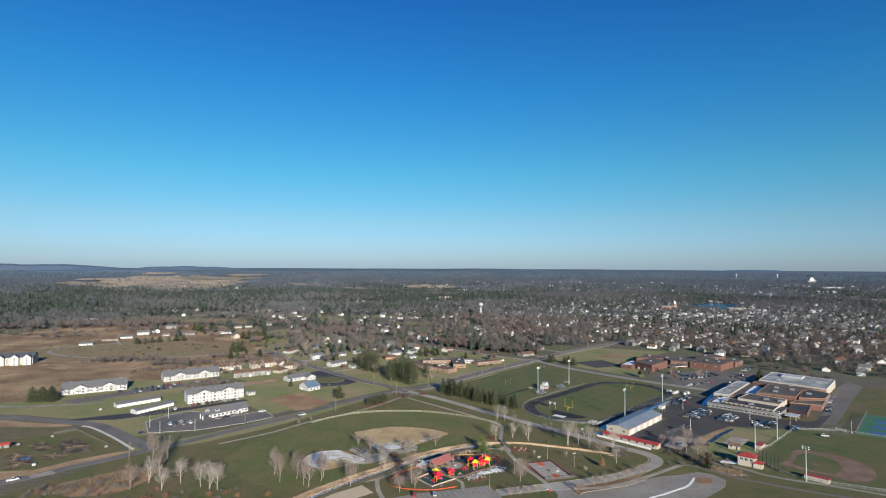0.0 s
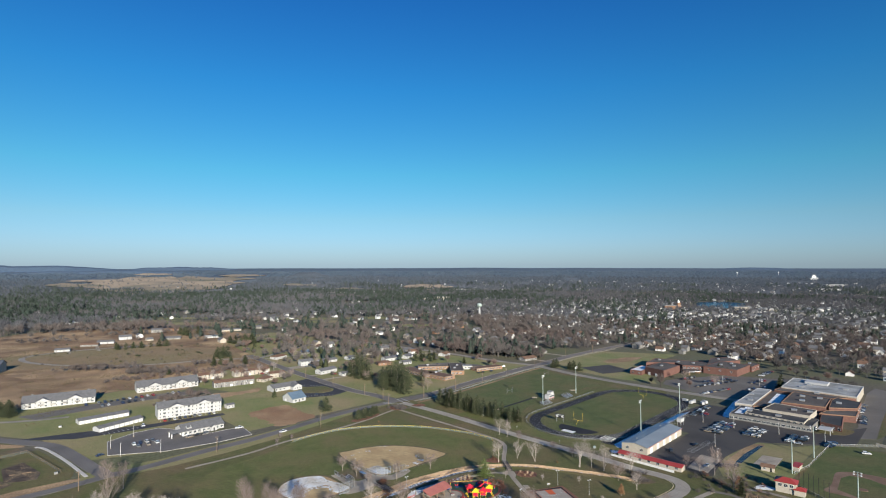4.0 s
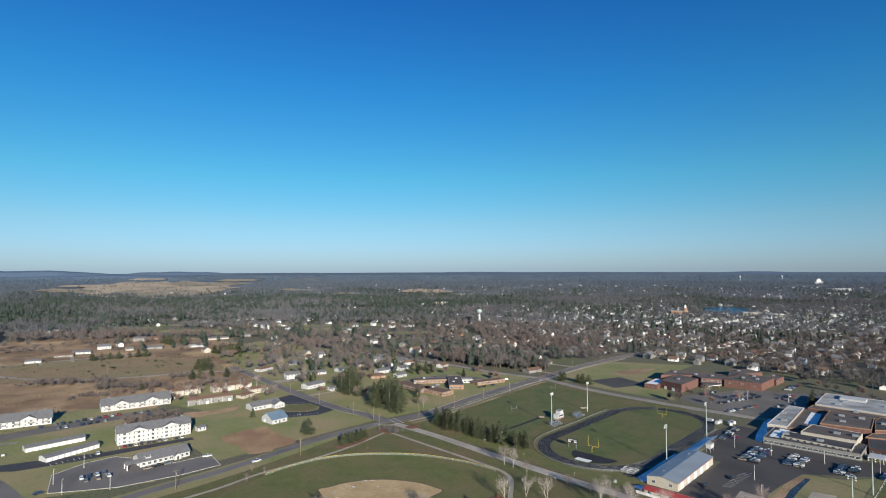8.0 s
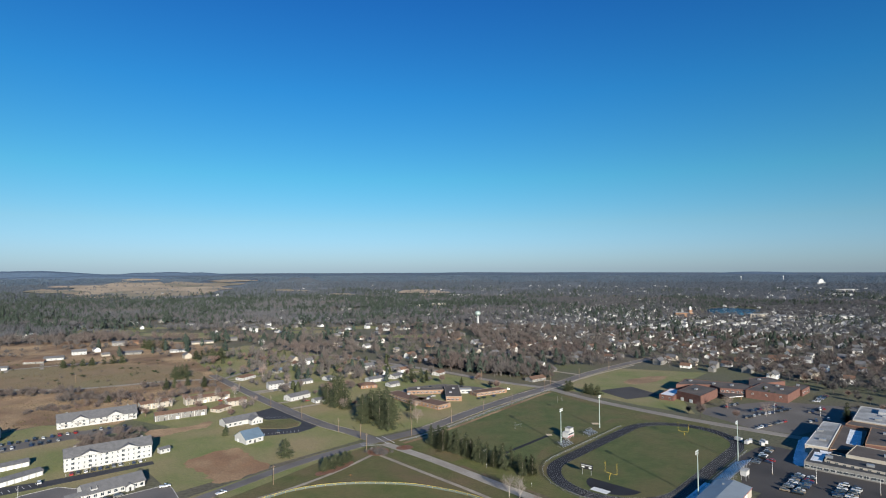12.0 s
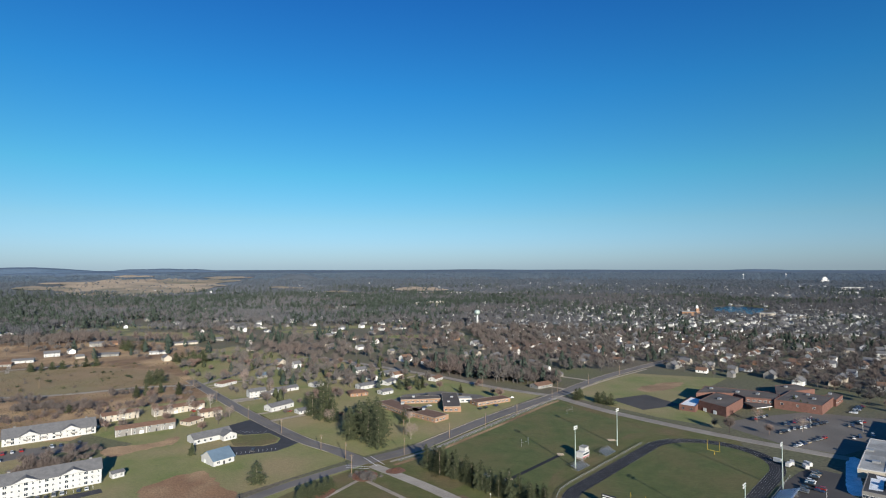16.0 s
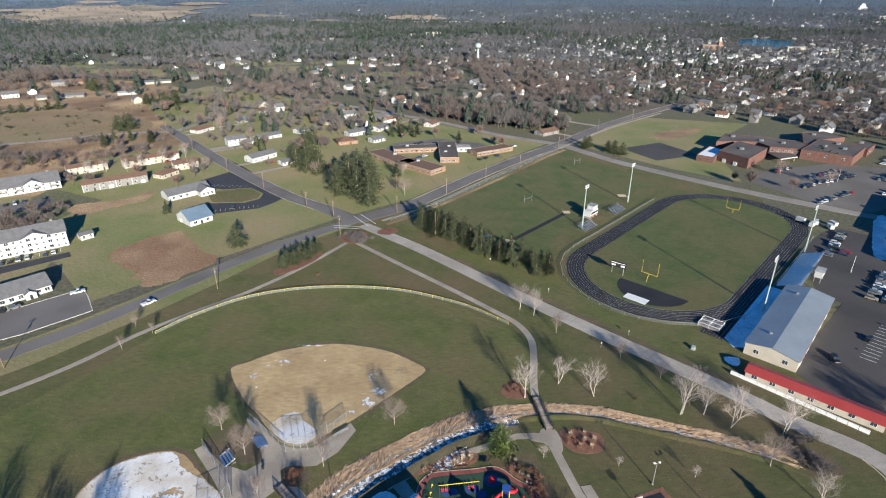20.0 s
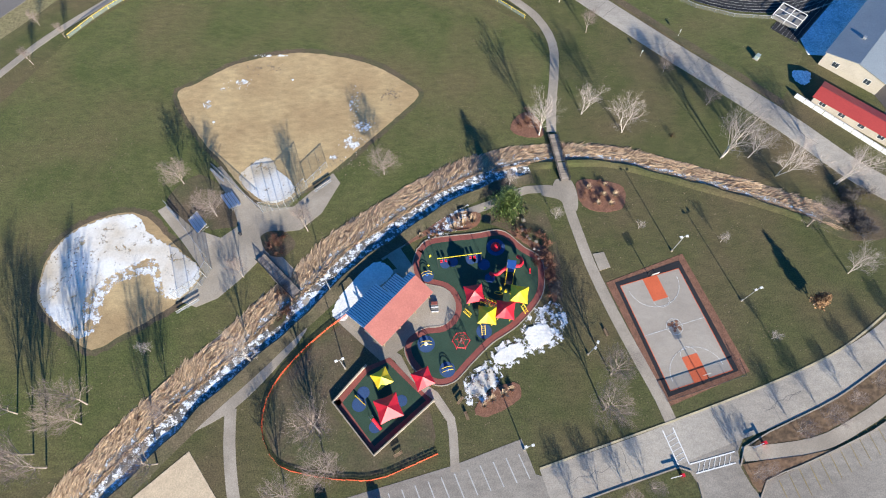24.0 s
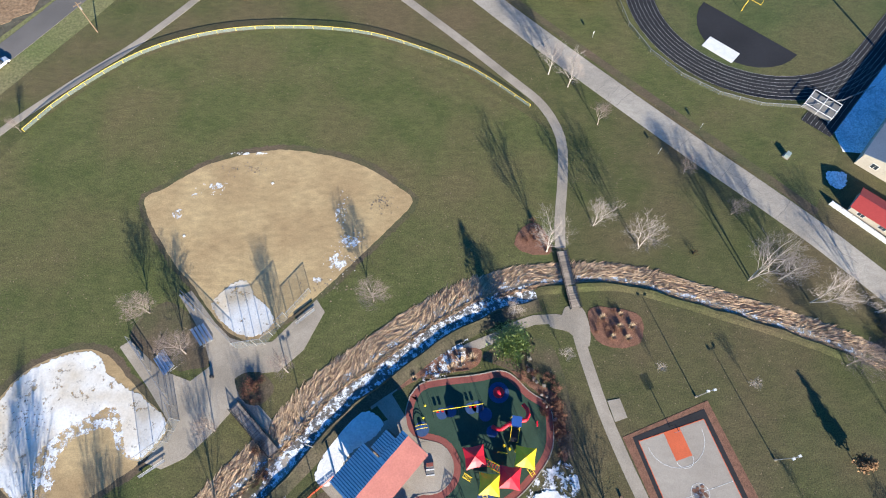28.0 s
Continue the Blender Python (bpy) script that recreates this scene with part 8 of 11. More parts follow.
def basketball():
    L, W = 26.6, 16.6
    structure("court_slab", slab([court_at(0.9, 0.9), court_at(L - 0.9, 0.9), court_at(L - 0.9, W - 0.9), court_at(0.9, W - 0.9)], 0.125, 0.05), "court", "grey painted basketball court", "court")
    for u0, u1 in ((1.0, 6.6), (L - 6.6, L - 1.0)):
        structure("court_key", slab([court_at(u0, W / 2 - 1.8), court_at(u1, W / 2 - 1.8), court_at(u1, W / 2 + 1.8), court_at(u0, W / 2 + 1.8)], 0.135, 0.02), "court_red", "orange painted key", "court")

    def stroke(pts, material="white_paint", w=0.07, z=0.145):
        structure("court_line", ribbon([(p.x, p.y) for p in pts], w, z, 0.01, False), material, "thin white painted court line", "marking")

    stroke([court_at(L / 2, 1.0), court_at(L / 2, W - 1.0)])
    stroke([court_at(L / 2 + 1.8 * math.cos(k * math.tau / 24), W / 2 + 1.8 * math.sin(k * math.tau / 24)) for k in range(25)])
    for u0, s in ((1.0, 1), (L - 1.0, -1)):
        stroke([court_at(u0 + s * (1.6 + 5.6 * math.sin(k * math.pi / 20)), W / 2 + 6.0 * math.cos(k * math.pi / 20)) for k in range(21)])
        stroke([court_at(u0 + s * (5.7 + 1.8 * math.sin(k * math.pi / 14)), W / 2 + 1.8 * math.cos(k * math.pi / 14)) for k in range(15)])
    for pts in ([court_at(0.95, 0.95), court_at(L - 0.95, 0.95)], [court_at(0.95, W - 0.95), court_at(L - 0.95, W - 0.95)], [court_at(0.95, 0.95), court_at(0.95, W - 0.95)], [court_at(L - 0.95, 0.95), court_at(L - 0.95, W - 0.95)]):
        stroke(pts, "court_red", 0.14)
    rnd = random.Random(5)
    bm = bmesh.new()
    for k in range(16):
        p = court_at(L / 2 + rnd.uniform(-1, 1), W / 2 + rnd.uniform(-1, 1), 0.15)
        r = rnd.uniform(0.2, 0.5)
        bm.faces.new([bm.verts.new(p + Vector((r * math.cos(a), r * rnd.uniform(0.6, 1) * math.sin(a), 0.002 * k))) for a in (0, 1.05, 2.1, 3.14, 4.2, 5.2)])
    structure("court_emblem", bm, "mulch", "round brown painted emblem at centre court", "marking")
    for u, s in ((0.2, 1), (L - 0.2, -1)):
        p = court_at(u, W / 2)
        d = CU * s
        m = Matrix.Translation(p) @ Matrix.Rotation(math.atan2(d.y, d.x), 4, "Z")
        t = thing("basketball_hoop", m, "basketball hoop on a bent dark post", "hoop", "basketball hoops")
        bm = bmesh.new()
        tube(bm, (0, 0, 0), (0, 0, 3.1), 0.09, 0.08, 8)
        tube(bm, (0, 0, 3.0), (1.3, 0, 3.3), 0.07, 0.07, 8)
        part("post", bm, "dark_metal", t)
        part("backboard", boxes((1.3, -0.9, 2.9, 1.36, 0.9, 3.95)), "mesh_board", t)
        bm = bmesh.new()
        pts = [Vector((1.62 + 0.23 * math.cos(k * math.tau / 12), 0.23 * math.sin(k * math.tau / 12), 3.05)) for k in range(13)]
        for a, b in zip(pts, pts[1:]):
            tube(bm, a, b, 0.015, 0.015, 4, False)
        part("rim", bm, "orange_net", t)
    fence("court_fence", [court_at(-0.9, -0.6), court_at(-0.9, W + 0.6)], 1.5, 3.4, "wire fence at the end of the court", rail="dark_metal")
    fence("court_fence", [court_at(-0.9, W + 0.6), court_at(2.6, W + 0.9)], 1.5, 3.0, "short wire return of the court fence", rail="dark_metal")
    structure("path_junction", slab([(33.3, 358.4), (36.9, 358.4), (38.2, 354.0), (37.6, 349.5), (35.6, 349.5), (33.6, 352.6), (29.5, 354.0), (30.0, 356.4), (32.4, 356.6)], 0.082, 0.1, True, step=0.8), "concrete", "pale concrete where the paths meet", "path")
    structure("deck_pad", slab([(39.8, 337.8), (42.5, 338.2), (43.5, 334.3), (40.8, 333.5)], 0.12), "concrete", "pale concrete bench pad", "pad")


basketball()


def shelter():
    """Open picnic shelter: uneven gable roof of standing-seam metal on posts."""
    t = thing("picnic_shelter", pose(-6.9, 325.4, 0.06, 0, 0, 47.5), "open picnic shelter with rose-red metal roof", "shelter")
    hz, ez = 5.0, 3.0

    def slope(x0, x1, y1, name, drop, z0=hz):
        rib, half = (0.06, 0.08) if "north" in name or "annex" in name else (0.03, 0.02)
        bm = bmesh.new()
        a = [bm.verts.new(v) for v in ((x0, 0, z0), (x1, 0, z0), (x1, y1, z0 - drop), (x0, y1, z0 - drop), (x0, 0, z0 - 0.16), (x1, 0, z0 - 0.16), (x1, y1, z0 - drop - 0.16), (x0, y1, z0 - drop - 0.16))]
        for q in ((0, 1, 2, 3), (7, 6, 5, 4), (0, 4, 5, 1), (2, 6, 7, 3), (1, 5, 6, 2), (0, 3, 7, 4)):
            bm.faces.new([a[i] for i in q])
        cover = "frost_roof" if "south" not in name else "rose_metal"
        ob = part(name, bm, cover, t, "frost-covered metal roof slope" if cover == "frost_roof" else "")
        n = int((x1 - x0) / 0.55)
        seam = bmesh.new()
        for k in range(1, n):
            x = x0 + (x1 - x0) * k / n
            v = [seam.verts.new(p) for p in ((x - half, 0, z0), (x + half, 0, z0), (x + half, y1, z0 - drop), (x - half, y1, z0 - drop), (x - half, 0, z0 + rib), (x + half, 0, z0 + rib), (x + half, y1, z0 - drop + rib), (x - half, y1, z0 - drop + rib))]
            for q in ((4, 5, 6, 7), (0, 4, 7, 3), (1, 2, 6, 5), (3, 7, 6, 2)):
                seam.faces.new([v[i] for i in q])
        part("seams", seam, "blue_metal" if cover == "frost_roof" else cover, ob)

    slope(-8.2, 8.0, -5.2, "roof_south", 1.7)
    slope(-8.2, 1.2, 6.0, "roof_north", 2.15)
    slope(1.2, 8.0, 1.6, "roof_north_short", 0.58)
    slope(1.6, 6.0, 4.4, "roof_annex", 1.4, 3.9)
    for x, y, z in ((-7.4, -4.6, 3.3), (-2.4, -4.6, 3.3), (2.6, -4.6, 3.3), (7.2, -4.6, 3.3), (-7.4, 5.5, 2.8), (-3, 5.5, 2.8), (0.6, 5.5, 2.8), (-7.4, 0, 4.8), (7.2, 0.8, 4.6), (5.6, 4.4, 2.4)):
        part("post", boxes((x - 0.16, y - 0.16, 0, x + 0.16, y + 0.16, z)), "wood_pole", t)
    part("kitchen_wall", boxes((1.4, 0.4, 0, 6.4, 0.6, 3.2), (1.4, 0.6, 0, 1.6, 4.2, 2.4), (6.2, 0.6, 0, 6.4, 4.2, 2.4)), "tan_brick", t)
    for x in (-8.25, 8.0):
        part("gable_board", boxes((x, -5.0, 3.2, x + 0.1, 0, 3.4)), "cream_siding", t)
    for x in (-5.5, -1.5, 3.0):
        for y in (-2.6, 3.2):
            if x > 1 and y > 0:
                continue
            tb = thing("picnic_table", pose(-6.9, 325.4, 0.08, 0, 0, 47.5) @ pose(x, y, 0, 0, 0, 90), "brown picnic table under the shelter roof", "table", "picnic tables")
            part("tabletop", boxes((-0.9, -0.38, 0.72, 0.9, 0.38, 0.77)), "wood_pole", tb)
            for s in (-1, 1):
                part("bench", boxes((-0.9, s * 0.7 - 0.13, 0.42, 0.9, s * 0.7 + 0.13, 0.46)), "wood_pole", tb)
                part("leg", boxes((s * 0.6 - 0.04, -0.75, 0, s * 0.6 + 0.04, 0.75, 0.06), (s * 0.6 - 0.04, -0.06, 0, s * 0.6 + 0.04, 0.06, 0.72)), "dark_metal", tb)


shelter()


def lawn_litter():
    """Dry blades, leaves and bare specks lying in the park's grass."""
    rnd = random.Random(90)
    for name, n, material, lab in (("lawn_litter", 15000, "dull_reed", "dry tan blades and leaves in the grass"), ("lawn_specks", 12000, "bare_earth", "small bare specks in the grass")):
        vs, fs = [], []
        for _ in range(n):
            x, y = rnd.uniform(-120, 112), rnd.uniform(290, 450)
            if noise.noise((x * 0.05, y * 0.05, 1.0 if name == "lawn_litter" else 5.0)) < rnd.uniform(-0.3, 0.35):
                continue
            a, L, w = rnd.uniform(0, math.tau), rnd.uniform(0.06, 0.26), rnd.uniform(0.03, 0.10)
            c, s = math.cos(a), math.sin(a)
            i = len(vs)
            vs += [(x - c * L, y - s * L, 0.057), (x + s * w, y - c * w, 0.057), (x + c * L, y + s * L, 0.058), (x - s * w, y + c * w, 0.057)]
            fs.append((i, i + 1, i + 2, i + 3))
        me = bpy.data.meshes.new(name)
        me.from_pydata(vs, [], fs)
        me.materials.append(M[material])
        tagged(new(name, me), lab, "litter", "", "stuff")


lawn_litter()


# ---- playground ----
def bars(*rows, r=0.05, sides=6):
    bm = bmesh.new()
    for p, q in rows:
        tube(bm, p, q, r, r, sides)
    return bm


def disc(r, z, n=24, thick=0.02):
    bm = bmesh.new()
    tube(bm, (0, 0, z - thick), (0, 0, z), r, r, n)
    return bm


def canopy_thing(x, y, size, high, colour, turn):
    """Square fabric pyramid on four posts."""
    words = {"plastic_red": "red", "plastic_yellow": "yellow"}[colour]
    t = thing("shade_canopy", pose(x, y, 0.1, 0, 0, turn), f"pointed {words} shade canopy over play decks", "canopy", "shade canopies")
    bm = bmesh.new()
    h = size / 2
    rim = []
    for k in range(4):
        a, b = radians(45 + 90 * k), radians(135 + 90 * k)
        p, q = Vector((math.cos(a), math.sin(a), 0)) * h * 1.414, Vector((math.cos(b), math.sin(b), 0)) * h * 1.414
        rim += [p, (p + q) / 2 * 0.90]
    v = [bm.verts.new(p + Vector((0, 0, high))) for p in rim]
    half = [bm.verts.new(p * 0.45 + Vector((0, 0, high + size * 0.19))) for p in rim]
    top = bm.verts.new((0, 0, high + size * 0.40))
    for k in range(8):
        j = (k + 1) % 8
        bm.faces.new((v[k], v[j], half[j], half[k]))
        bm.faces.new((half[k], half[j], top))
    part("fabric", bm, colour, t)
    for sx in (-1, 1):
        for sy in (-1, 1):
            part("post", bars(((sx * h * 0.62, sy * h * 0.62, 0), (sx * h * 0.62, sy * h * 0.62, high + size * 0.10)), r=0.06), "plastic_yellow", t)
    part("deck", boxes((-h * 0.6, -h * 0.6, 1.2, h * 0.6, h * 0.6, 1.3)), "plastic_blue", t)
    part("railing", boxes((-h * 0.62, -h * 0.62, 1.3, h * 0.62, -h * 0.58, 2.1), (-h * 0.62, h * 0.58, 1.3, h * 0.62, h * 0.62, 2.1)), "plastic_red", t)
    return t


for x, y, s, c, r in ((11.4, 327.2, 4.2, "plastic_red", 8), (14.0, 322.2, 4.1, "plastic_yellow", -6), (18.0, 323.3, 4.2, "plastic_red", -8), (21.3, 326.9, 4.1, "plastic_yellow", -10), (0.0, 308.8, 4.0, "plastic_red", 24), (-8.5, 309.0, 3.7, "plastic_yellow", 30), (-7.0, 303.0, 5.0, "plastic_red", 20)):
    canopy_thing(x, y, s, 3.3, c, r)


def play_pieces():
    t = thing("swing_set", pose(8.5, 336.8, 0.1, 0, 0, 7), "long yellow swing set with red seats", "swings")
    part("beam", bars(((-5.2, 0, 2.5), (5.2, 0, 2.5)), r=0.08, sides=8), "plastic_yellow", t)
    for x in (-5.1, 0, 5.1):
        part("leg", bars(((x, 0, 2.5), (x, -1.3, 0)), ((x, 0, 2.5), (x, 1.3, 0)), r=0.035), "dark_metal", t)
    for x in (-4.2, -3.2, 2.6, 3.6):
        s = part("seat", boxes((x - 0.28, -0.2, 0.5, x + 0.28, 0.2, 0.56), (x - 0.28, 0.16, 0.56, x + 0.28, 0.2, 0.95), (x - 0.28, -0.2, 0.56, x + 0.28, -0.16, 0.75)), "plastic_red", t)
        part("chain", bars(((x - 0.25, 0, 0.55), (x - 0.25, 0, 2.5)), ((x + 0.25, 0, 0.55), (x + 0.25, 0, 2.5)), r=0.015, sides=4), "steel", s)
    t = thing("play_tower", pose(20, 333.6, 0.1, 0, 0, -10), "yellow-framed play tower with red tube slides", "play tower")
    part("deck", boxes((-0.9, -0.9, 2.2, 0.9, 0.9, 2.32)), "plastic_blue", t)
    part("deck_low", boxes((-0.8, -3.6, 1.3, 0.8, -1.2, 1.42)), "dark_metal", t)
    for x in (-0.9, 0.9):
        for y in (-0.9, 0.9):
            part("post", bars(((x, y, 0), (x, y, 4.4)), r=0.07), "plastic_yellow", t)
        part("post", bars(((x * 0.9, -3.6, 0), (x * 0.9, -3.6, 2.6)), r=0.07), "plastic_yellow", t)
        part("handrail", bars(((x * 0.9, -3.6, 2.4), (x * 0.9, -0.9, 3.3)), r=0.05), "plastic_yellow", t)
    part("roof", boxes((-1.0, -1.0, 4.4, 1.0, 1.0, 4.5)), "plastic_blue", t)
    part("panel", boxes((-0.9, 0.85, 2.3, 0.9, 0.95, 3.2)), "plastic_red", t)
    for pts in ([(0.9, 0.4, 2.7), (2.0, 0.8, 2.5), (2.5, 2.0, 1.9), (2.2, 3.2, 1.3), (1.4, 4.0, 0.6)], [(-0.9, -0.3, 2.7), (-1.8, -0.9, 2.3), (-2.6, -1.6, 1.7), (-3.6, -1.7, 1.1), (-4.4, -1.3, 0.6)]):
        bm = bmesh.new()
        for a, b in zip(pts, pts[1:]):
            tube(bm, a, b, 0.42, 0.42, 10)
        part("tube_slide", bm, "plastic_red", t)
    for x, y in ((-1.6, -4.6), (-0.4, -5.0), (0.8, -5.2)):
        part("stepping_post", bars(((x, y, 0), (x, y, 0.9)), r=0.3, sides=10), "plastic_yellow", t)
    ring_ = bmesh.new()
    for k in range(16):
        a, b = k * math.tau / 16, (k + 1) * math.tau / 16
        tube(ring_, (-2.0 + 0.9 * math.cos(a), -6.0, 1.2 + 0.9 * math.sin(a)), (-2.0 + 0.9 * math.cos(b), -6.0, 1.2 + 0.9 * math.sin(b)), 0.06, 0.06, 5, False)
    part("hoop_climber", ring_, "plastic_yellow", t)
    t = thing("climbing_bridge", pose(15.0, 325.6, 0.1, 0, 0, -28), "yellow climbing bridge between play decks", "climber")
    for y in (-0.6, 0.6):
        part("rail", bars(((-3.4, y, 2.2), (0, y, 2.6)), ((0, y, 2.6), (3.4, y, 2.2)), ((-3.4, y, 1.4), (3.4, y, 1.4)), r=0.05), "plastic_yellow", t)
    for k in range(13):
        part("rung", bars(((-3.3 + k * 0.55, -0.6, 1.4), (-3.3 + k * 0.55, 0.6, 1.4)), r=0.05), "plastic_red", t)
    for x in (-3.4, 0, 3.4):
        for y in (-0.6, 0.6):
            part("post", bars(((x, y, 0), (x, y, 2.5)), r=0.06), "plastic_yellow", t)
    for x, y, turn, rungs in ((13.2, 319.9, 5, 5), (22.4, 324.6, 40, 4), (9.6, 323.8, 60, 6)):
        t = thing("play_ladder", pose(x, y, 0.1, 0, 0, turn), "sloping yellow play ladder", "ladder", "play ladders")
        part("side", bars(((-0.4, -1.2, 0), (-0.4, 0.6, 1.5)), r=0.05), "plastic_yellow", t)
        part("side", bars(((0.4, -1.2, 0), (0.4, 0.6, 1.5)), r=0.05), "plastic_yellow", t)
        for k in range(rungs):
            f = (k + 0.5) / rungs
            part("rung", bars(((-0.4, -1.2 + 1.8 * f, 1.5 * f), (0.4, -1.2 + 1.8 * f, 1.5 * f)), r=0.035), "plastic_yellow", t)
    t = thing("rope_climber", (8.2, 317.3, 0.1), "red rope pyramid climber with steel posts", "climber")
    top = Vector((0, 0, 2.6))
    foot = [Vector((1.9 * math.cos(k * math.tau / 6), 1.9 * math.sin(k * math.tau / 6), 0)) for k in range(6)]
    part("mast", bars(((0, 0, 0), (0, 0, 2.7)), r=0.08), "steel", t)
    for k in range(6):
        part("post", bars((foot[k], foot[k] + Vector((0, 0, 1.5))), r=0.06), "plastic_red", t)
        up = foot[k] + Vector((0, 0, 1.5))
        nxt = foot[(k + 1) % 6]
        part("rope", bars((top, up), (up, nxt + Vector((0, 0, 1.5))), (up, nxt + Vector((0, 0, 0.4))), (up * 0.5 + top * 0.5, (nxt + Vector((0, 0, 1.5))) * 0.5 + top * 0.5), r=0.03, sides=4), "plastic_red", t)
    t = thing("dome_spinner", (17.2, 340.0, 0.1), "red dome spinner on a blue rubber circle", "spinner")
    bm = bmesh.new()
    bmesh.ops.create_uvsphere(bm, u_segments=20, v_segments=10, radius=1.2)
    for v in bm.verts:
        v.co.z = max(v.co.z, 0) * 0.75 + 0.05
    part("dome", bm, "plastic_red", t)
    for x, y, turn, lab in ((0.9, 333.4, 10, "yellow arch climber"), (0.6, 317.0, 5, "yellow seesaw with a pale hub"), (5.1, 311.3, 15, "spinning toy with yellow hub")):
        t = thing("play_arch", pose(x, y, 0.1, 0, 0, turn), lab + " on rubber", "play toy", "small play toys")
        for dy in (-0.35, 0.35):
            pts = [Vector((1.2 * math.cos(k * math.pi / 8), dy, 1.1 * math.sin(k * math.pi / 8))) for k in range(9)]
            part("arch", bars(*zip(pts, pts[1:]), r=0.06), "plastic_yellow", t)
        bm = bmesh.new()
        tube(bm, (0, 0, 0), (0, 0, 0.55), 0.42, 0.36, 12)
        part("hub", bm, "white_paint" if "pale" in lab else "plastic_blue", t)
    t = thing("balance_beam", pose(-13.2, 305.2, 0.1, 0, 0, -42), "short yellow balance beam on blue rubber", "beam")
    part("beam", boxes((-1.5, -0.08, 0.35, 1.5, 0.08, 0.47)), "plastic_yellow", t)
    for x in (-1.2, 1.2):
        part("foot", boxes((x - 0.05, -0.2, 0, x + 0.05, 0.2, 0.35)), "dark_metal", t)
    t = thing("toddler_slide", pose(-9.6, 300.4, 0.1, 0, 0, 40), "small red and white toddler slide", "slide")
    part("chute", bars(((0, 1.2, 1.2), (0, -1.4, 0.25)), r=0.35, sides=8), "plastic_red", t)
    part("ladder", bars(((-0.35, 1.3, 1.2), (-0.35, 2.1, 0)), ((0.35, 1.3, 1.2), (0.35, 2.1, 0)), r=0.05), "white_paint", t)
    t = thing("spring_rider", (24.6, 333.4, 0.1), "small red and white spring rider", "spring rider")
    part("body", boxes((-0.15, -0.5, 0.5, 0.15, 0.5, 0.9), (-0.12, 0.3, 0.9, 0.12, 0.5, 1.3)), "plastic_red", t)
    part("spring", bars(((0, 0, 0), (0, 0, 0.5)), r=0.13, sides=8), "white_paint", t)
    for x, y in ((1.6, 337.6), (1.2, 335.2)):
        t = thing("play_drum", (x, y, 0.1), "small yellow talk tube in the play area", "play toy", "small play toys")
        part("pole", bars(((0, 0, 0), (0, 0, 1.2)), r=0.05), "plastic_yellow", t)
        part("horn", bars(((0, 0, 1.2), (0.2, -0.2, 1.4)), r=0.2, sides=10), "plastic_yellow", t)
    for x, y, r in ((5.2, 336.0, 1.2), (7.0, 336.4, 1.2), (11.2, 336.9, 1.2), (12.6, 337.2, 1.2), (17.2, 340.0, 2.2), (0.6, 317, 1.9), (5.1, 311.3, 1.7), (13.4, 319.6, 1.7), (1.0, 333, 1.5), (15.4, 332.2, 1.2), (-13.4, 304.4, 1.5), (-12.6, 306.8, 1.3), (-10, 299.8, 1.2), (-4.6, 305, 1.2), (14.2, 335.6, 1.4)):
        bm = disc(r, 0.115, 20)
        bmesh.ops.translate(bm, verts=bm.verts, vec=(x, y, 0))
        structure("rubber_spot", bm, mat("rubber_blue", (0.03, 0.07, 0.17), (0.04, 0.085, 0.20), 0.4, 6.0, rough=0.9, fac=0.2) if "rubber_blue" not in bpy.data.materials else bpy.data.materials["rubber_blue"], "blue rubber circle under a play piece", "playground")
    edge = [(-1.3, 339.7), (1.9, 342.4), (12.3, 343.6), (18.9, 344.2), (23.7, 339.9), (27.4, 337), (27.8, 332), (26.4, 327), (21, 321), (15, 317), (10.5, 312.8), (6.1, 308.6), (1.5, 308.6), (-3.2, 313.5), (-3.6, 317.8), (0.2, 320.4), (4.4, 321), (7, 323.5), (7.2, 327), (5, 330), (-0.7, 331.8), (-2.2, 335.7), (-1.3, 339.7)]
    structure("rubber_border", ribbon(edge, 1.4, 0.112, 0.03, side=0.6, step=1.0), "rubber_red", "dull red rubber border of the play surface", "playground")
    structure("kerb_play", ribbon(edge, 0.22, 0.17, 0.2, side=-0.15, step=1.0), "concrete", "pale concrete kerb round the play area", "kerb")
    small = [(-18.5, 304.9), (-12.4, 312.2), (-7.2, 314.2), (1.7, 304.8), (-10, 294.9), (-18.5, 304.9)]
    structure("rubber_border_small", ribbon(small, 1.2, 0.112, 0.03, False, 0.6), "rubber_red", "dull red rubber border", "playground")
    structure("wall_play", ribbon([(-12.2, 312.6), (-18.9, 304.9), (-10, 294.3), (2.2, 304.9)], 0.35, 0.85, 0.9, False), "concrete", "low pale retaining wall round the small play area", "wall")
    t = thing("seat_block", pose(2.6, 325.4, 0.1, 0, 0, 4), "small grey and red play kiosk on the round pad", "kiosk")
    part("base", boxes((-0.8, -1.3, 0, 0.8, 1.3, 0.5)), "grey_siding", t)
    part("stripe", boxes((-0.82, -0.3, 0.5, 0.82, -0.05, 0.56), (-0.82, -1.32, 0.5, 0.82, -1.1, 0.56)), "white_paint", t)
    part("seat", boxes((-0.7, 0.4, 0.5, 0.7, 1.1, 0.62)), "rubber_red", t)
    structure("pad_round", slab([(2.2 + 5.2 * math.cos(k * math.tau / 30), 325.6 + 5.0 * math.sin(k * math.tau / 30)) for k in range(30)], 0.125), "concrete", "round pale concrete pad beside the shelter", "pavement")
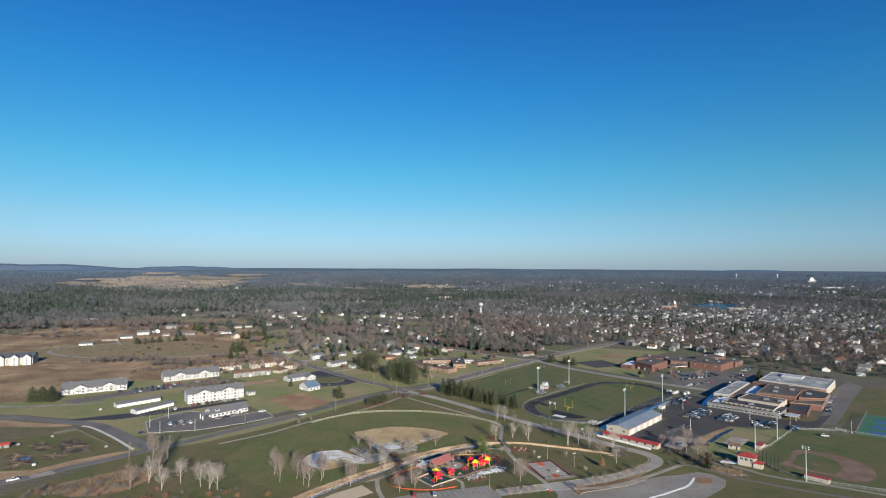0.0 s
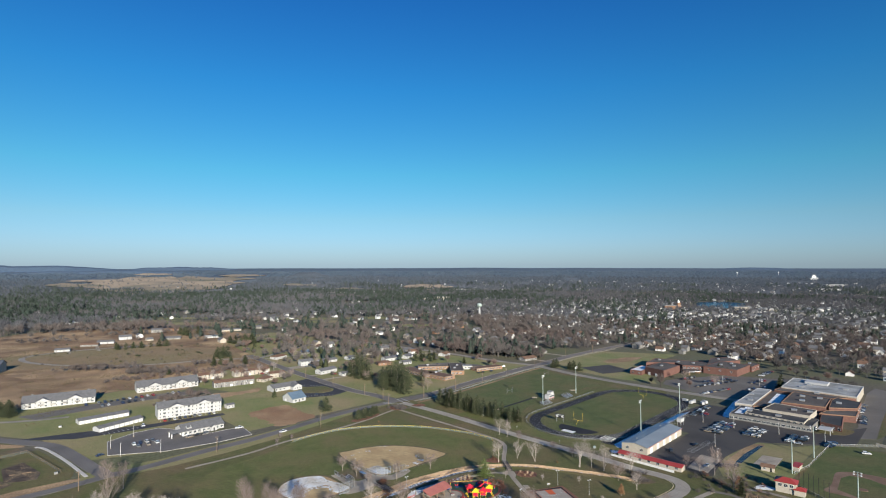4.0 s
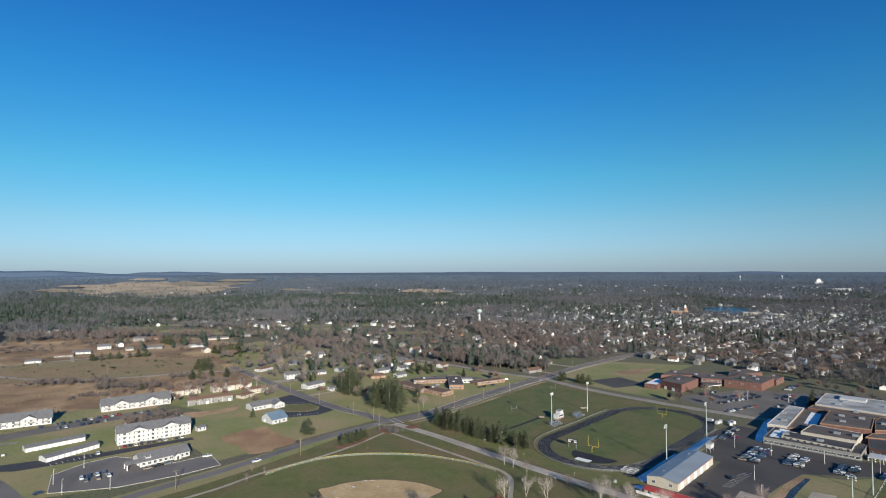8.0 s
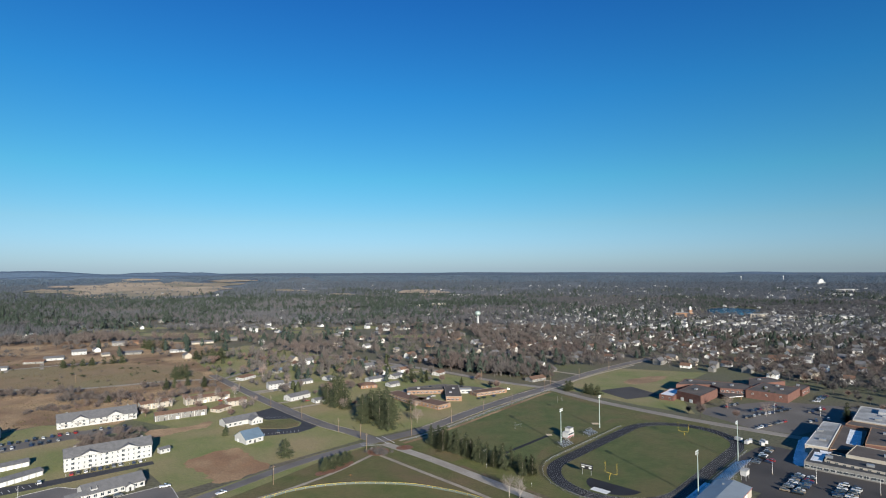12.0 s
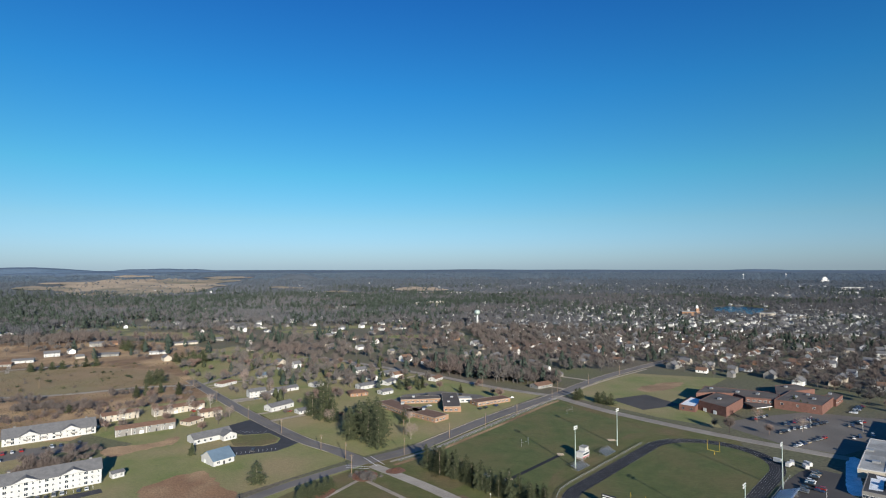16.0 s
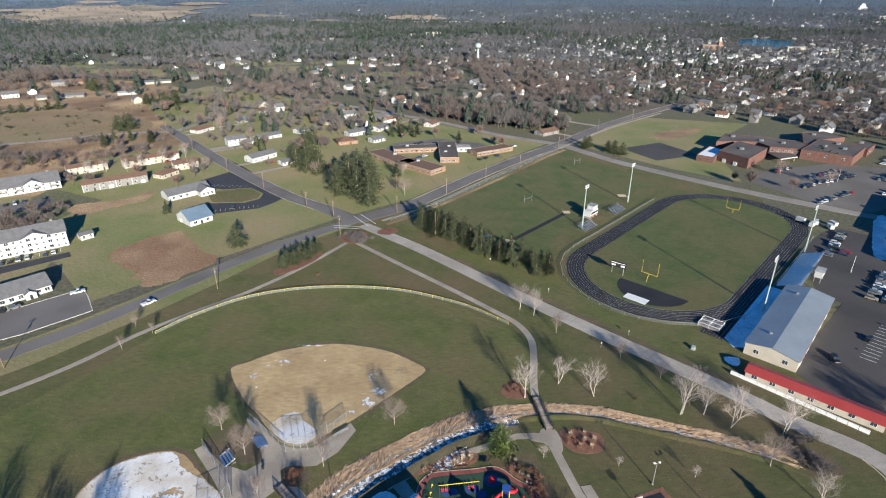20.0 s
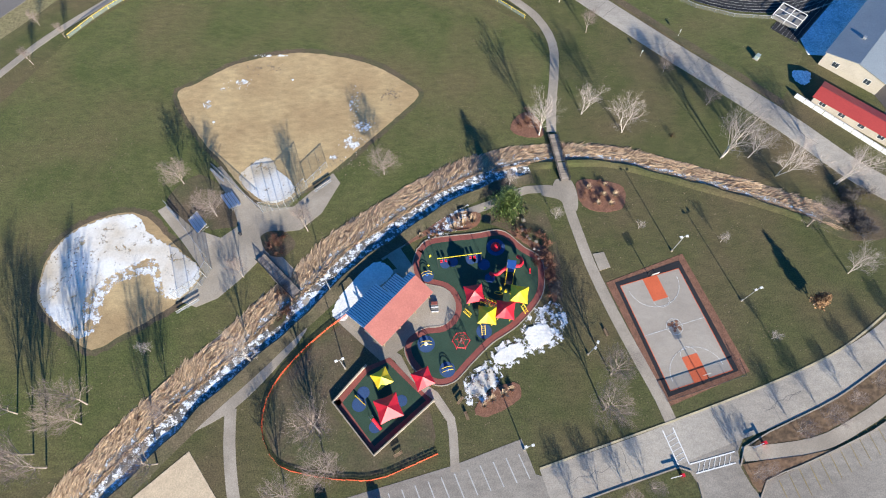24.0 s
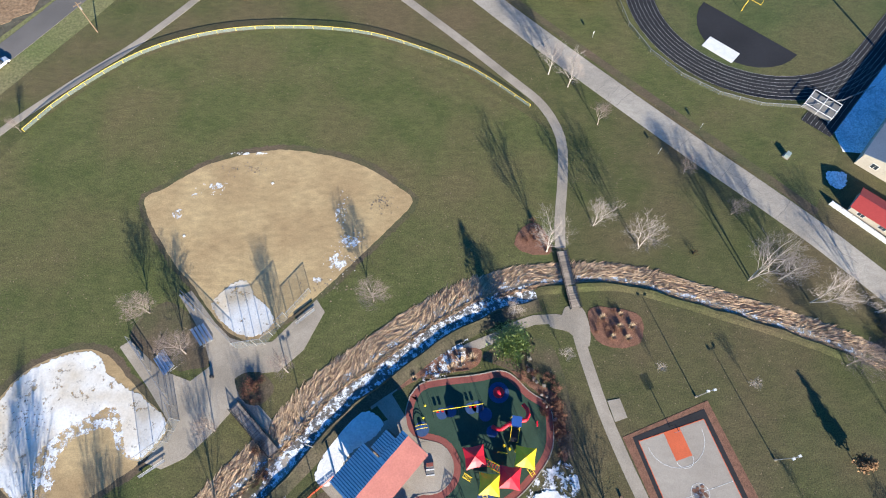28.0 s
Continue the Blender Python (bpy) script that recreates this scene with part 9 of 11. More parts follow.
    for x, y, turn in ((-5.1, 294.4, 30), (7.7, 304.7, 48), (8.8, 301.6, -70), (40.0, 318.7, -72), (9.8, 349.0, 8)):
        t = thing("park_bench", pose(x, y, 0.06, 0, 0, turn), "park bench with slatted wooden seat", "bench", "park benches")
        for k in range(4):
            part("slat", boxes((-0.9, -0.25 + k * 0.13, 0.42, 0.9, -0.15 + k * 0.13, 0.46)), "wood_pole", t)
        part("backrest", boxes((-0.9, 0.28, 0.55, 0.9, 0.32, 0.9)), "wood_pole", t)
        for s in (-1, 1):
            part("leg", boxes((s * 0.7 - 0.04, -0.22, 0, s * 0.7 + 0.04, 0.3, 0.42)), "dark_metal", t)


play_pieces()


def orange_fence():
    line = smooth_line([(-16.5, 324.4), (-22.4, 319.6), (-27.9, 313.9), (-31.6, 308.6), (-33.1, 303), (-32.4, 297.6), (-28.9, 292.8), (-20.7, 290.5), (-10.4, 289.7), (-3.6, 291.8), (2.8, 294.4)], 2.2)
    t = thing("safety_fence", (line[0].x, line[0].y, 0), "orange plastic safety fence on thin stakes", "fence")
    pm = mesh_of("stake", bars(((0, 0, 0), (0, 0, 0.75)), r=0.02, sides=5), "steel")
    for p in line:
        put(part("stake", pm, None, t), Matrix.Translation(p - line[0]))
    rnd = random.Random(4)
    for a, b in zip(line, line[1:]):
        bm = bmesh.new()
        d = (b - a).normalized()
        o = Vector((-d.y, d.x, 0))
        o = -o if o.dot(SUN_DIR) > 0 else o
        low = [o * rnd.uniform(-0.1, 0.1) for _ in range(2)]
        hi = [o * rnd.uniform(0.12, 0.26) for _ in range(2)]
        for z0, z1 in ((0.05, 0.18), (0.21, 0.35), (0.38, 0.54)):
            v = [bm.verts.new(q - line[0]) for q in (a + low[0].lerp(hi[0], z0 / 0.8) + Vector((0, 0, z0)), b + low[1].lerp(hi[1], z0 / 0.8) + Vector((0, 0, z0)), b + low[1].lerp(hi[1], z1 / 0.8) + Vector((0, 0, z1)), a + low[0].lerp(hi[0], z1 / 0.8) + Vector((0, 0, z1)))]
            bm.faces.new(v)
        part("netting", bm, "net_mesh", t)


orange_fence()


def park_lamp(x, y, turn, high=7.5, group="park lamps"):
    t = thing("street_lamp", pose(x, y, 0, 0, 0, turn), "tall grey park lamp with floodlight heads", "lamp", group)
    bm = bmesh.new()
    tube(bm, (0, 0, 0), (0, 0, high), 0.11, 0.07, 8)
    part("pole", bm, "steel", t)
    part("arm", bars(((-0.7, 0, high - 0.1), (0.7, 0, high - 0.1)), r=0.05), "steel", t)
    for s in (-1, 1):
        part("lamp_head", boxes((s * 0.7 - 0.28, -0.22, high - 0.05, s * 0.7 + 0.28, 0.22, high + 0.22)), "white_paint", t)
    part("footing", bars(((0, 0, -0.05), (0, 0, 0.4)), r=0.25, sides=10), "concrete", t)


for x, y, a in ((71.8, 325.5, 20), (35.6, 314, 60), (-16.7, 312, 20), (20.2, 294.8, 10), (-21, 330, 40), (58.5, 338.2, 10)):
    park_lamp(x, y, a)


def park_trees():
    for x, y, k, s in ((-59.4, 359.1, 2, 0.85), (-49.8, 349.7, 2, 0.95), (-9.6, 360.8, 2, 0.9), (36.2, 425, 0, 0.95), (41, 420.5, 0, 0.95), (47.4, 408, 3, 0.55), (66.8, 392.6, 2, 0.6), (42.2, 378.7, 1, 0.75), (52.3, 372.5, 1, 0.95), (76.4, 364, 4, 1.05), (83.1, 363.9, 0, 0.95), (88.7, 358.5, 1, 1.05), (30.4, 371.9, 1, 0.95), (76.2, 381, 2, 0.6), (102.8, 355.6, 4, 0.9), (92.3, 344, 2, 1.0), (21.5, 357, 0, 0.5), (-27.4, 345.2, 3, 0.7), (-41.2, 333.6, 3, 0.6), (-70, 305.6, 3, 0.95), (-70.2, 301.6, 3, 0.9), (-78.3, 296, 3, 0.95), (-84, 304, 3, 0.95), (-92, 300, 3, 0.95), (-98, 310, 3, 0.95), (-37, 313.8, 1, 0.8), (-51.9, 303, 3, 0.6), (-21.1, 299, 3, 1.1), (-19, 291.6, 2, 1.0), (-26.6, 287.4, 2, 0.9), (39.9, 309.6, 2, 1.0), (37.2, 302.2, 2, 1.1), (32, 347.3, 0, 0.4), (70.4, 340.2, 0, 0.35), (51.6, 344.2, 0, 0.3), (98, 331.6, 1, 0.7), (76.1, 316.6, 0, 0.3), (-111, 414, 3, 0.35), (-108.6, 399.2, 3, 0.4), (-102.2, 409, 3, 0.35), (-59.1, 316.6, 0, 0.4)):
        tree(x, y, k, s, (x * 53) % 360, "leafless tree with pale bark on the park lawn" if k < 2 or k == 4 else "leafless round-crowned tree on the park lawn", "park trees")
    for x, y, k, s in ((-178.5, 334, 3, 1.0), (-169.4, 334, 3, 0.9), (-159, 305, 3, 1.15), (-161, 297.3, 1, 1.0), (-149.4, 288, 1, 0.9), (-144, 297.5, 0, 1.1), (-131.5, 293, 0, 1.1), (-125.5, 289.5, 1, 1.05), (-121, 289, 0, 1.1), (-166, 288, 3, 0.9), (-75, 293.4, 3, 1.0), (-53, 293.7, 3, 0.9), (148.3, 352, 3, 1.0), (153, 347, 2, 1.1), (147, 330, 3, 1.0), (137, 361, 2, 0.8), (142, 357, 2, 0.9), (239.9, 600, 2, 1.1), (257.5, 575.5, 2, 1.1), (-17, 562.5, 2, 1.1), (-20, 600, 2, 1.0), (-186.8, 647, 0, 1.0), (-184, 719, 3, 1.2), (-150, 690, 3, 0.9), (-79.8, 604, 2, 1.0), (-208, 622, 0, 0.8), (-214, 613, 0, 0.8), (-236, 606, 0, 0.9), (-228, 612, 0, 0.8), (-198, 634, 0, 0.9), (-168, 612, 2, 0.9), (-160, 618, 2, 0.9)):
        tree(x, y, k, s, (x * 31) % 360, "", "street and field trees")
    rnd = random.Random(12)
    for k in range(34):
        t_ = k / 33
        back = rnd.choice((0.0, 1.5, 5.0))
        x, y = -6 + 55 * t_ + rnd.uniform(-1.6, 1.6) + back, 510 - 59 * t_ + rnd.uniform(-1.6, 1.6) + back
        conifer(x, y, (1, 4, 1)[k % 3], rnd.uniform(0.75, 1.12) * (1.05 - 0.3 * t_) * (1.0 if k % 3 != 1 else 0.72), 40 * k, "dark green pine in a dense row", "row of pines")
    for x, y, s in ((-97, 622, 0.85), (-88, 612, 0.95), (-83, 620, 1.0), (-90, 630, 0.9), (-78, 606, 0.8), (-101, 632, 0.75), (-59, 565, 0.95), (-52, 572, 1.05), (-45, 556, 0.95), (-37, 546, 1.0), (-40, 562, 1.05), (-36, 572, 0.9), (-48, 584, 1.0), (-56, 590, 0.9), (-43, 594, 0.95), (-51, 604, 0.85), (-61, 578, 0.85), (-46, 614, 0.8), (-24, 600, 0.55), (-105, 690, 0.75), (-98, 686, 0.75)):
        conifer(x, y, 4, s * 1.2, x * 7 % 360, "tall broad dark green pine among street houses", "street pines")
    for x, y, k, s in ((-96.4, 488, 5, 0.85), (-67.1, 463.5, 5, 0.5), (-67.2, 470, 5, 0.45), (-63.2, 467.2, 5, 0.55), (-62.4, 474, 5, 0.5), (-59.1, 471.6, 5, 0.5), (-57.2, 476.5, 5, 0.55), (-55, 481, 5, 0.45), (-151.2, 533, 2, 0.8), (294.7, 641.9, 0, 0.9), (293.5, 632, 0, 0.8), (296, 627.5, 2, 0.9), (127.1, 678, 5, 0.7), (122.5, 672, 5, 0.75), (141.6, 657, 5, 0.8), (146.7, 652, 5, 0.75), (138, 662, 5, 0.7), (290, 640, 2, 0.8), (148.5, 325, 0, 0.8), (20.4, 350.2, 3, 1.08), (-236, 696, 0, 1.0), (-262, 690, 1, 0.9), (-268, 684, 0, 1.0), (-255, 702, 0, 0.9), (310, 560, 0, 1.0), (318, 570, 1, 0.9), (22, 700, 2, 0.9), (-30, 725, 1, 0.9), (-20, 730, 1, 0.9), (-26, 718, 0, 0.9), (-14, 722, 0, 1.0), (-36, 716, 1, 0.8)):
        conifer(x, y, k, s, x * 11 % 360, "", "single conifers")
    leafy = thing("tree", (87.7, 324.3, 0), "slim tree still holding rust-coloured leaves", "tree", "rust-leaved trees")
    part("trunk", trunk_mesh("trunk", 4.6, 0.10, "bark"), None, leafy)
    lift = part("crown", conifer_mesh("crown", 91, 4.2, 2.8, 12, 11, 0.25, 0.5, "dry_leaf"), None, leafy)
    put(lift, Matrix.Translation((0, 0, 1.6)))
    for x, y, s in ((64.7, 370.9, 1.3), (-107.3, 280.5, 2.0), (-92.5, 282, 2.2), (-50, 455, 1.0)):
        shrub(x, y, 2, s, "small tree still holding rust-coloured leaves", "rust-leaved trees")
    brush = []
    for _ in range(46):
        brush.append((rnd.uniform(-245, -205), rnd.uniform(0, 1) * 8 + 507 + rnd.uniform(-6, 6), 1, rnd.uniform(1.6, 3.0)))
    for k in range(150):
        x = rnd.uniform(-340, -225)
        brush.append((x, 600 + (x + 340) * 0.75 + rnd.gauss(0, 9), 1 if k % 4 else 0, rnd.uniform(1.3, 3.2)))
    for _ in range(60):
        brush.append((rnd.uniform(-560, -290), rnd.uniform(690, 860), rnd.choice((1, 3, 3)), rnd.uniform(0.9, 2.4)))
    for k, material, name, lab in ((0, "red_twig", "brush_reddish", "reddish leafless brush on the meadow"), (1, "twig", "brush_grey", "grey-brown leafless brush on the meadow"), (3, "needle", "brush_evergreen", "scattered dark green bushes on the meadow")):
        me = SHRUBS[k]
        v = np.array([tuple(q.co) for q in me.vertices])
        f = np.array([tuple(q.vertices) for q in me.polygons])
        scatter(name, [(v, f)], [(x, y, 0.02, 0, s, x) for x, y, j, s in brush if j == k], material, lab, "brush")
    vs, fs = [], []
    for _ in range(15000):
        x, y = rnd.uniform(-206, -164), rnd.uniform(280, 320)
        if abs(y - (300 + (x + 186) * 0.72)) > 13 - abs(x + 186) * 0.35:
            continue
        a, h = rnd.uniform(0, math.tau), rnd.uniform(0.9, 2.0)
        i = len(vs)
        dx, dy = 0.05 * math.cos(a), 0.05 * math.sin(a)
        vs += [(x - dx, y - dy, 0.05), (x + dx, y + dy, 0.05), (x + rnd.uniform(-0.3, 0.3), y + rnd.uniform(-0.3, 0.3), h)]
        fs.append((i, i + 1, i + 2))
    tufts, tf = [], []
    for _ in range(16000):
        x, y = rnd.uniform(-620, -225), rnd.uniform(445, 860)
        if noise.noise((x * 0.03, y * 0.03, 4.0)) < -0.05 or (x > -262 and y < 620) or abs(y - (455 - 0.02 * x)) < 8 or (y < 560 and x > -300):
            continue
        for _ in range(3):
            a, h = rnd.uniform(0, math.tau), rnd.uniform(0.3, 0.9)
            i = len(tufts)
            dx, dy = rnd.uniform(0.15, 0.4) * math.cos(a), rnd.uniform(0.15, 0.4) * math.sin(a)
            tufts += [(x - dx, y - dy, 0.02), (x + dx, y + dy, 0.02), (x + rnd.uniform(-0.5, 0.5), y + rnd.uniform(-0.5, 0.5), h)]
            tf.append((i, i + 1, i + 2))
    me = bpy.data.meshes.new("meadow_tufts")
    me.from_pydata(tufts, [], tf)
    me.materials.append(M["bare_earth"])
    tagged(new("meadow_tufts", me), "tufts of dry grass on the meadow", "grass", "", "stuff")
    me = bpy.data.meshes.new("standing_reeds")
    me.from_pydata(vs, [], fs)
    me.materials.append(M["dull_reed"])
    tagged(new("standing_reeds", me), "tall tan standing reeds in a field", "reeds", "", "stuff")
    for k, (x, y, size) in enumerate(((-352, 469, 0.74), (-344, 470, 0.72), (-336.5, 469.5, 0.78), (-348, 474, 0.66), (-340, 475, 0.68))):
        conifer(x, y, 5, size * 1.3, 50 * k, "dark round evergreen in a dense clump", "evergreen clump")
    for k in range(44):
        f = rnd.random()
        shrub(-212 + 44 * f + rnd.gauss(0, 3), 284 + 12 * f + rnd.gauss(0, 3.2), rnd.choice((0, 1, 1, 1)), rnd.uniform(1.2, 2.6), "", "creek brush")
    for _ in range(60):
        shrub(rnd.uniform(-215, -105), rnd.uniform(268, 292), rnd.choice((0, 1, 1)), rnd.uniform(0.8, 2.2), "", "creek brush")
    for _ in range(50):
        shrub(rnd.gauss(148, 9), rnd.gauss(342, 8), rnd.choice((1, 1, 0)), rnd.uniform(1.0, 2.2), "", "creek brush")


park_trees()


def rocks():
    rnd = random.Random(71)
    for k in range(16):
        f = k / 15
        x, y = 23.2 + 5.6 * f + rnd.uniform(-0.7, 0.7), 347.6 - 13 * f + rnd.uniform(-0.6, 0.6)
        bm = bmesh.new()
        bmesh.ops.create_icosphere(bm, subdivisions=2, radius=rnd.uniform(0.3, 0.65))
        for v in bm.verts:
            v.co *= 0.85 + 0.5 * noise.noise(v.co * 2.0 + Vector((k * 3.0, 0, 0)))
            v.co.z *= 0.7
        ob = new("boulder", mesh_of("boulder", bm, "grey_lot" if k % 3 else "bark"))
        ob.location = (x, y, 0.22)
        tagged(ob, "rough grey boulder in the mulch bed", "boulder", "boulders by the playground")
    t = thing("utility_cabinet", pose(94.0, 397.2, 0.05, 0, 0, 45), "small green utility cabinet on a pad", "cabinet")
    part("pad", boxes((-0.9, -0.8, 0, 0.9, 0.8, 0.12)), "concrete", t)
    part("body", boxes((-0.65, -0.5, 0.12, 0.65, 0.5, 1.15)), "pole_green", t)
    part("lid", boxes((-0.7, -0.55, 1.15, 0.7, 0.55, 1.22)), "pole_green", t)
    for x, y in ((73.7, 406.0), (61.5, 398.6), (50.0, 438.0), (28.0, 467.0)):
        t = thing("sign_post", pose(x, y, 0, 0, 0, 50), "small white-backed sign on a post", "sign", "drive signs")
        part("post", bars(((0, 0, 0), (0, 0, 2.3)), r=0.04), "steel", t)
        part("plate", boxes((-0.3, -0.02, 1.65, 0.3, 0.02, 2.3)), "white_paint", t)


rocks()


# ---- stadium, streets and cars ----
def light_pole(p, high, turn, label, lamps=8):
    t = thing("floodlight_pole", Matrix.Translation(p) @ Matrix.Rotation(turn, 4, "Z"), label, "floodlight", "floodlight poles")
    bm = bmesh.new()
    tube(bm, (0, 0, -0.1), (0, 0, high * 0.5), 0.36, 0.27, 10)
    tube(bm, (0, 0, high * 0.5), (0, 0, high), 0.27, 0.17, 10)
    part("pole", bm, "pole_green", t)
    for r in range(2):
        z = high - 0.3 - r * 1.1
        part("crossarm", boxes((-1.7, -0.08, z - 0.08, 1.7, 0.08, z + 0.08)), "steel", t)
        for k in range(lamps // 2):
            x = -1.5 + 3.0 * k / (lamps // 2 - 1)
            part("lamp_head", boxes((x - 0.26, 0.08, z - 0.3, x + 0.26, 0.5, z + 0.25)), "white_paint", t)
    part("control_box", boxes((-0.25, -0.55, 2.6, 0.25, -0.3, 3.6)), "steel", t)


face = math.atan2(AY.y, AY.x) + math.pi
for u, v, s in ((-21.2, -52.1, 0), (32.4, -52.2, 0), (-48.3, 44.5, 1), (25.2, 43.0, 1)):
    light_pole(field_at(u, v), 24.0, math.atan2(AX.y, AX.x) + (math.pi if s == 0 else 0), "tall pale green steel floodlight pole by the track")


def goals():
    for u, s in ((-54.4, 1), (54.4, -1)):
        m = Matrix.Translation(field_at(u, 0, 0.1)) @ Matrix.Rotation(math.atan2(AX.y, AX.x) + (0 if s > 0 else math.pi), 4, "Z")
        t = thing("goal_post", m, "yellow football goal post", "goal", "football goals")
        part("gooseneck", bars(((-1.8, 0, 0), (-1.8, 0, 1.8)), ((-1.8, 0, 1.8), (0, 0, 3.05)), r=0.1, sides=8), "yellow_paint", t)
        part("crossbar", bars(((0, -3.55, 3.05), (0, 3.55, 3.05)), r=0.08), "yellow_paint", t)
        for y in (-3.55, 3.55):
            part("upright", bars(((0, y, 3.05), (0, y, 9.1)), r=0.06), "yellow_paint", t)
    for x, y in ((106, 628), (58, 548)):
        t = thing("practice_goal", pose(x, y, 0, 0, 0, 40), "small grey practice goal", "goal", "practice goals")
        part("frame", bars(((-3.3, 0, 0), (-3.3, 0, 5)), ((3.3, 0, 0), (3.3, 0, 5)), ((-3.3, 0, 2.6), (3.3, 0, 2.6)), r=0.07), "steel", t)
    m = Matrix.Translation(field_at(-73.2, 33.2, 0.12)) @ Matrix.Rotation(math.atan2(AX.y, AX.x), 4, "Z")
    t = thing("throwing_cage", m, "white-framed pole-vault cover on the track's end", "cover")
    part("frame", bars(*[((x, y, 0), (x, y, 1.6)) for x in (-3, 0, 3) for y in (-3.8, 0, 3.8)], ((-3, -3.8, 1.6), (3, -3.8, 1.6)), ((-3, 3.8, 1.6), (3, 3.8, 1.6)), ((-3, -3.8, 1.6), (-3, 3.8, 1.6)), ((3, -3.8, 1.6), (3, 3.8, 1.6)), ((-3, 0, 1.6), (3, 0, 1.6)), ((0, -3.8, 1.6), (0, 3.8, 1.6)), r=0.09), "white_paint", t)
    part("cover", boxes((-3, -3.8, 0.1, 3, 3.8, 0.9)), "grey_siding", t)
    m = Matrix.Translation(field_at(-58.0, -13.0, 0.1)) @ Matrix.Rotation(math.atan2(AX.y, AX.x) + 0.1, 4, "Z")
    t = thing("scoreboard", m, "dark blue scoreboard on two steel posts", "scoreboard")
    for y in (-2.6, 2.6):
        part("post", bars(((0, y, 0), (0, y, 6.0)), r=0.13, sides=8), "steel", t)
    part("board", boxes((-0.2, -3.6, 3.2, 0.2, 3.6, 6.0)), "dark_metal", t)
    part("panel", boxes((-0.24, -3.2, 5.2, -0.2, 3.2, 5.5), (-0.24, -3.0, 3.8, -0.2, -1.2, 4.6), (-0.24, 1.2, 3.8, -0.2, 3.0, 4.6)), "white_paint", t)


goals()


def stands():
    turn = math.degrees(math.atan2(AX.y, AX.x))
    p = field_at(-3.0, -57)
    t = thing("press_box", pose(p.x, p.y, 0, 0, 0, turn), "white press box with stepped deck", "press box")
    part("booth", boxes((-5, -2.4, 1.2, 3, 2.0, 4.6)), "white_siding", t)
    part("upper_room", boxes((-1.5, -1.8, 4.6, 3, 2.0, 6.6)), "white_siding", t)
    part("roof", boxes((-1.8, -2.1, 6.6, 3.3, 2.3, 6.8)), "white_roof", t)
    part("stripe", boxes((-5.04, -2.44, 1.4, 3.04, -2.36, 1.9)), "red_metal", t)
    part("window_band", boxes((-4.5, -2.45, 2.8, 2.6, -2.38, 3.8)), "glass", t)
    for x in (-4.6, -1, 2.6):
        for y in (-2.0, 1.6):
            part("stilt", boxes((x - 0.15, y - 0.15, 0, x + 0.15, y + 0.15, 1.2)), "steel", t)
    part("deck", boxes((-7, -3.6, 1.0, -5, 2, 1.15)), "concrete", t)
    for u in (-19, 14.5):
        p = field_at(u, -47.5)
        bench_rows(p.x, p.y, turn, 12, 7, "aluminium bleachers facing the track")
    p = field_at(0, 42.5)
    bench_rows(p.x, p.y, turn + 180, 44, 12, "long home stand of shaded aluminium seats")
    p = field_at(-4, 54.5)
    t = thing("ticket_booth", pose(p.x, p.y, 0, 0, 0, turn), "white press cabin on stilts behind the stand", "booth")
    part("cabin", boxes((-3, -1.5, 2.6, 3, 1.5, 5.2)), "white_siding", t)
    part("roof", boxes((-3.3, -1.8, 5.2, 3.3, 1.8, 5.4)), "white_roof", t)
    part("window_band", boxes((-2.6, 1.5, 3.4, 2.6, 1.56, 4.6)), "glass", t)
    for x in (-2.6, 2.6):
        for y in (-1.2, 1.2):
            part("stilt", boxes((x - 0.12, y - 0.12, 0, x + 0.12, y + 0.12, 2.6)), "steel", t)
    fence("track_fence", [(q.x, q.y) for q in oval(42.2, 46.5, 12)[12:26]] + [tuple(field_at(-46, -42.2)[:2])], 1.2, 4.6, "low wire fence round the running track")
    fence("track_fence", [tuple(field_at(u, -42.2)[:2]) for u in (-46, 46)], 1.2, 4.6, "low wire fence along the back straight")
    fence("field_fence", [(-22, 519), (3, 543), (45, 597), (88, 651), (104, 670)], 1.4, 8.0, "wire fence along the street side")


stands()


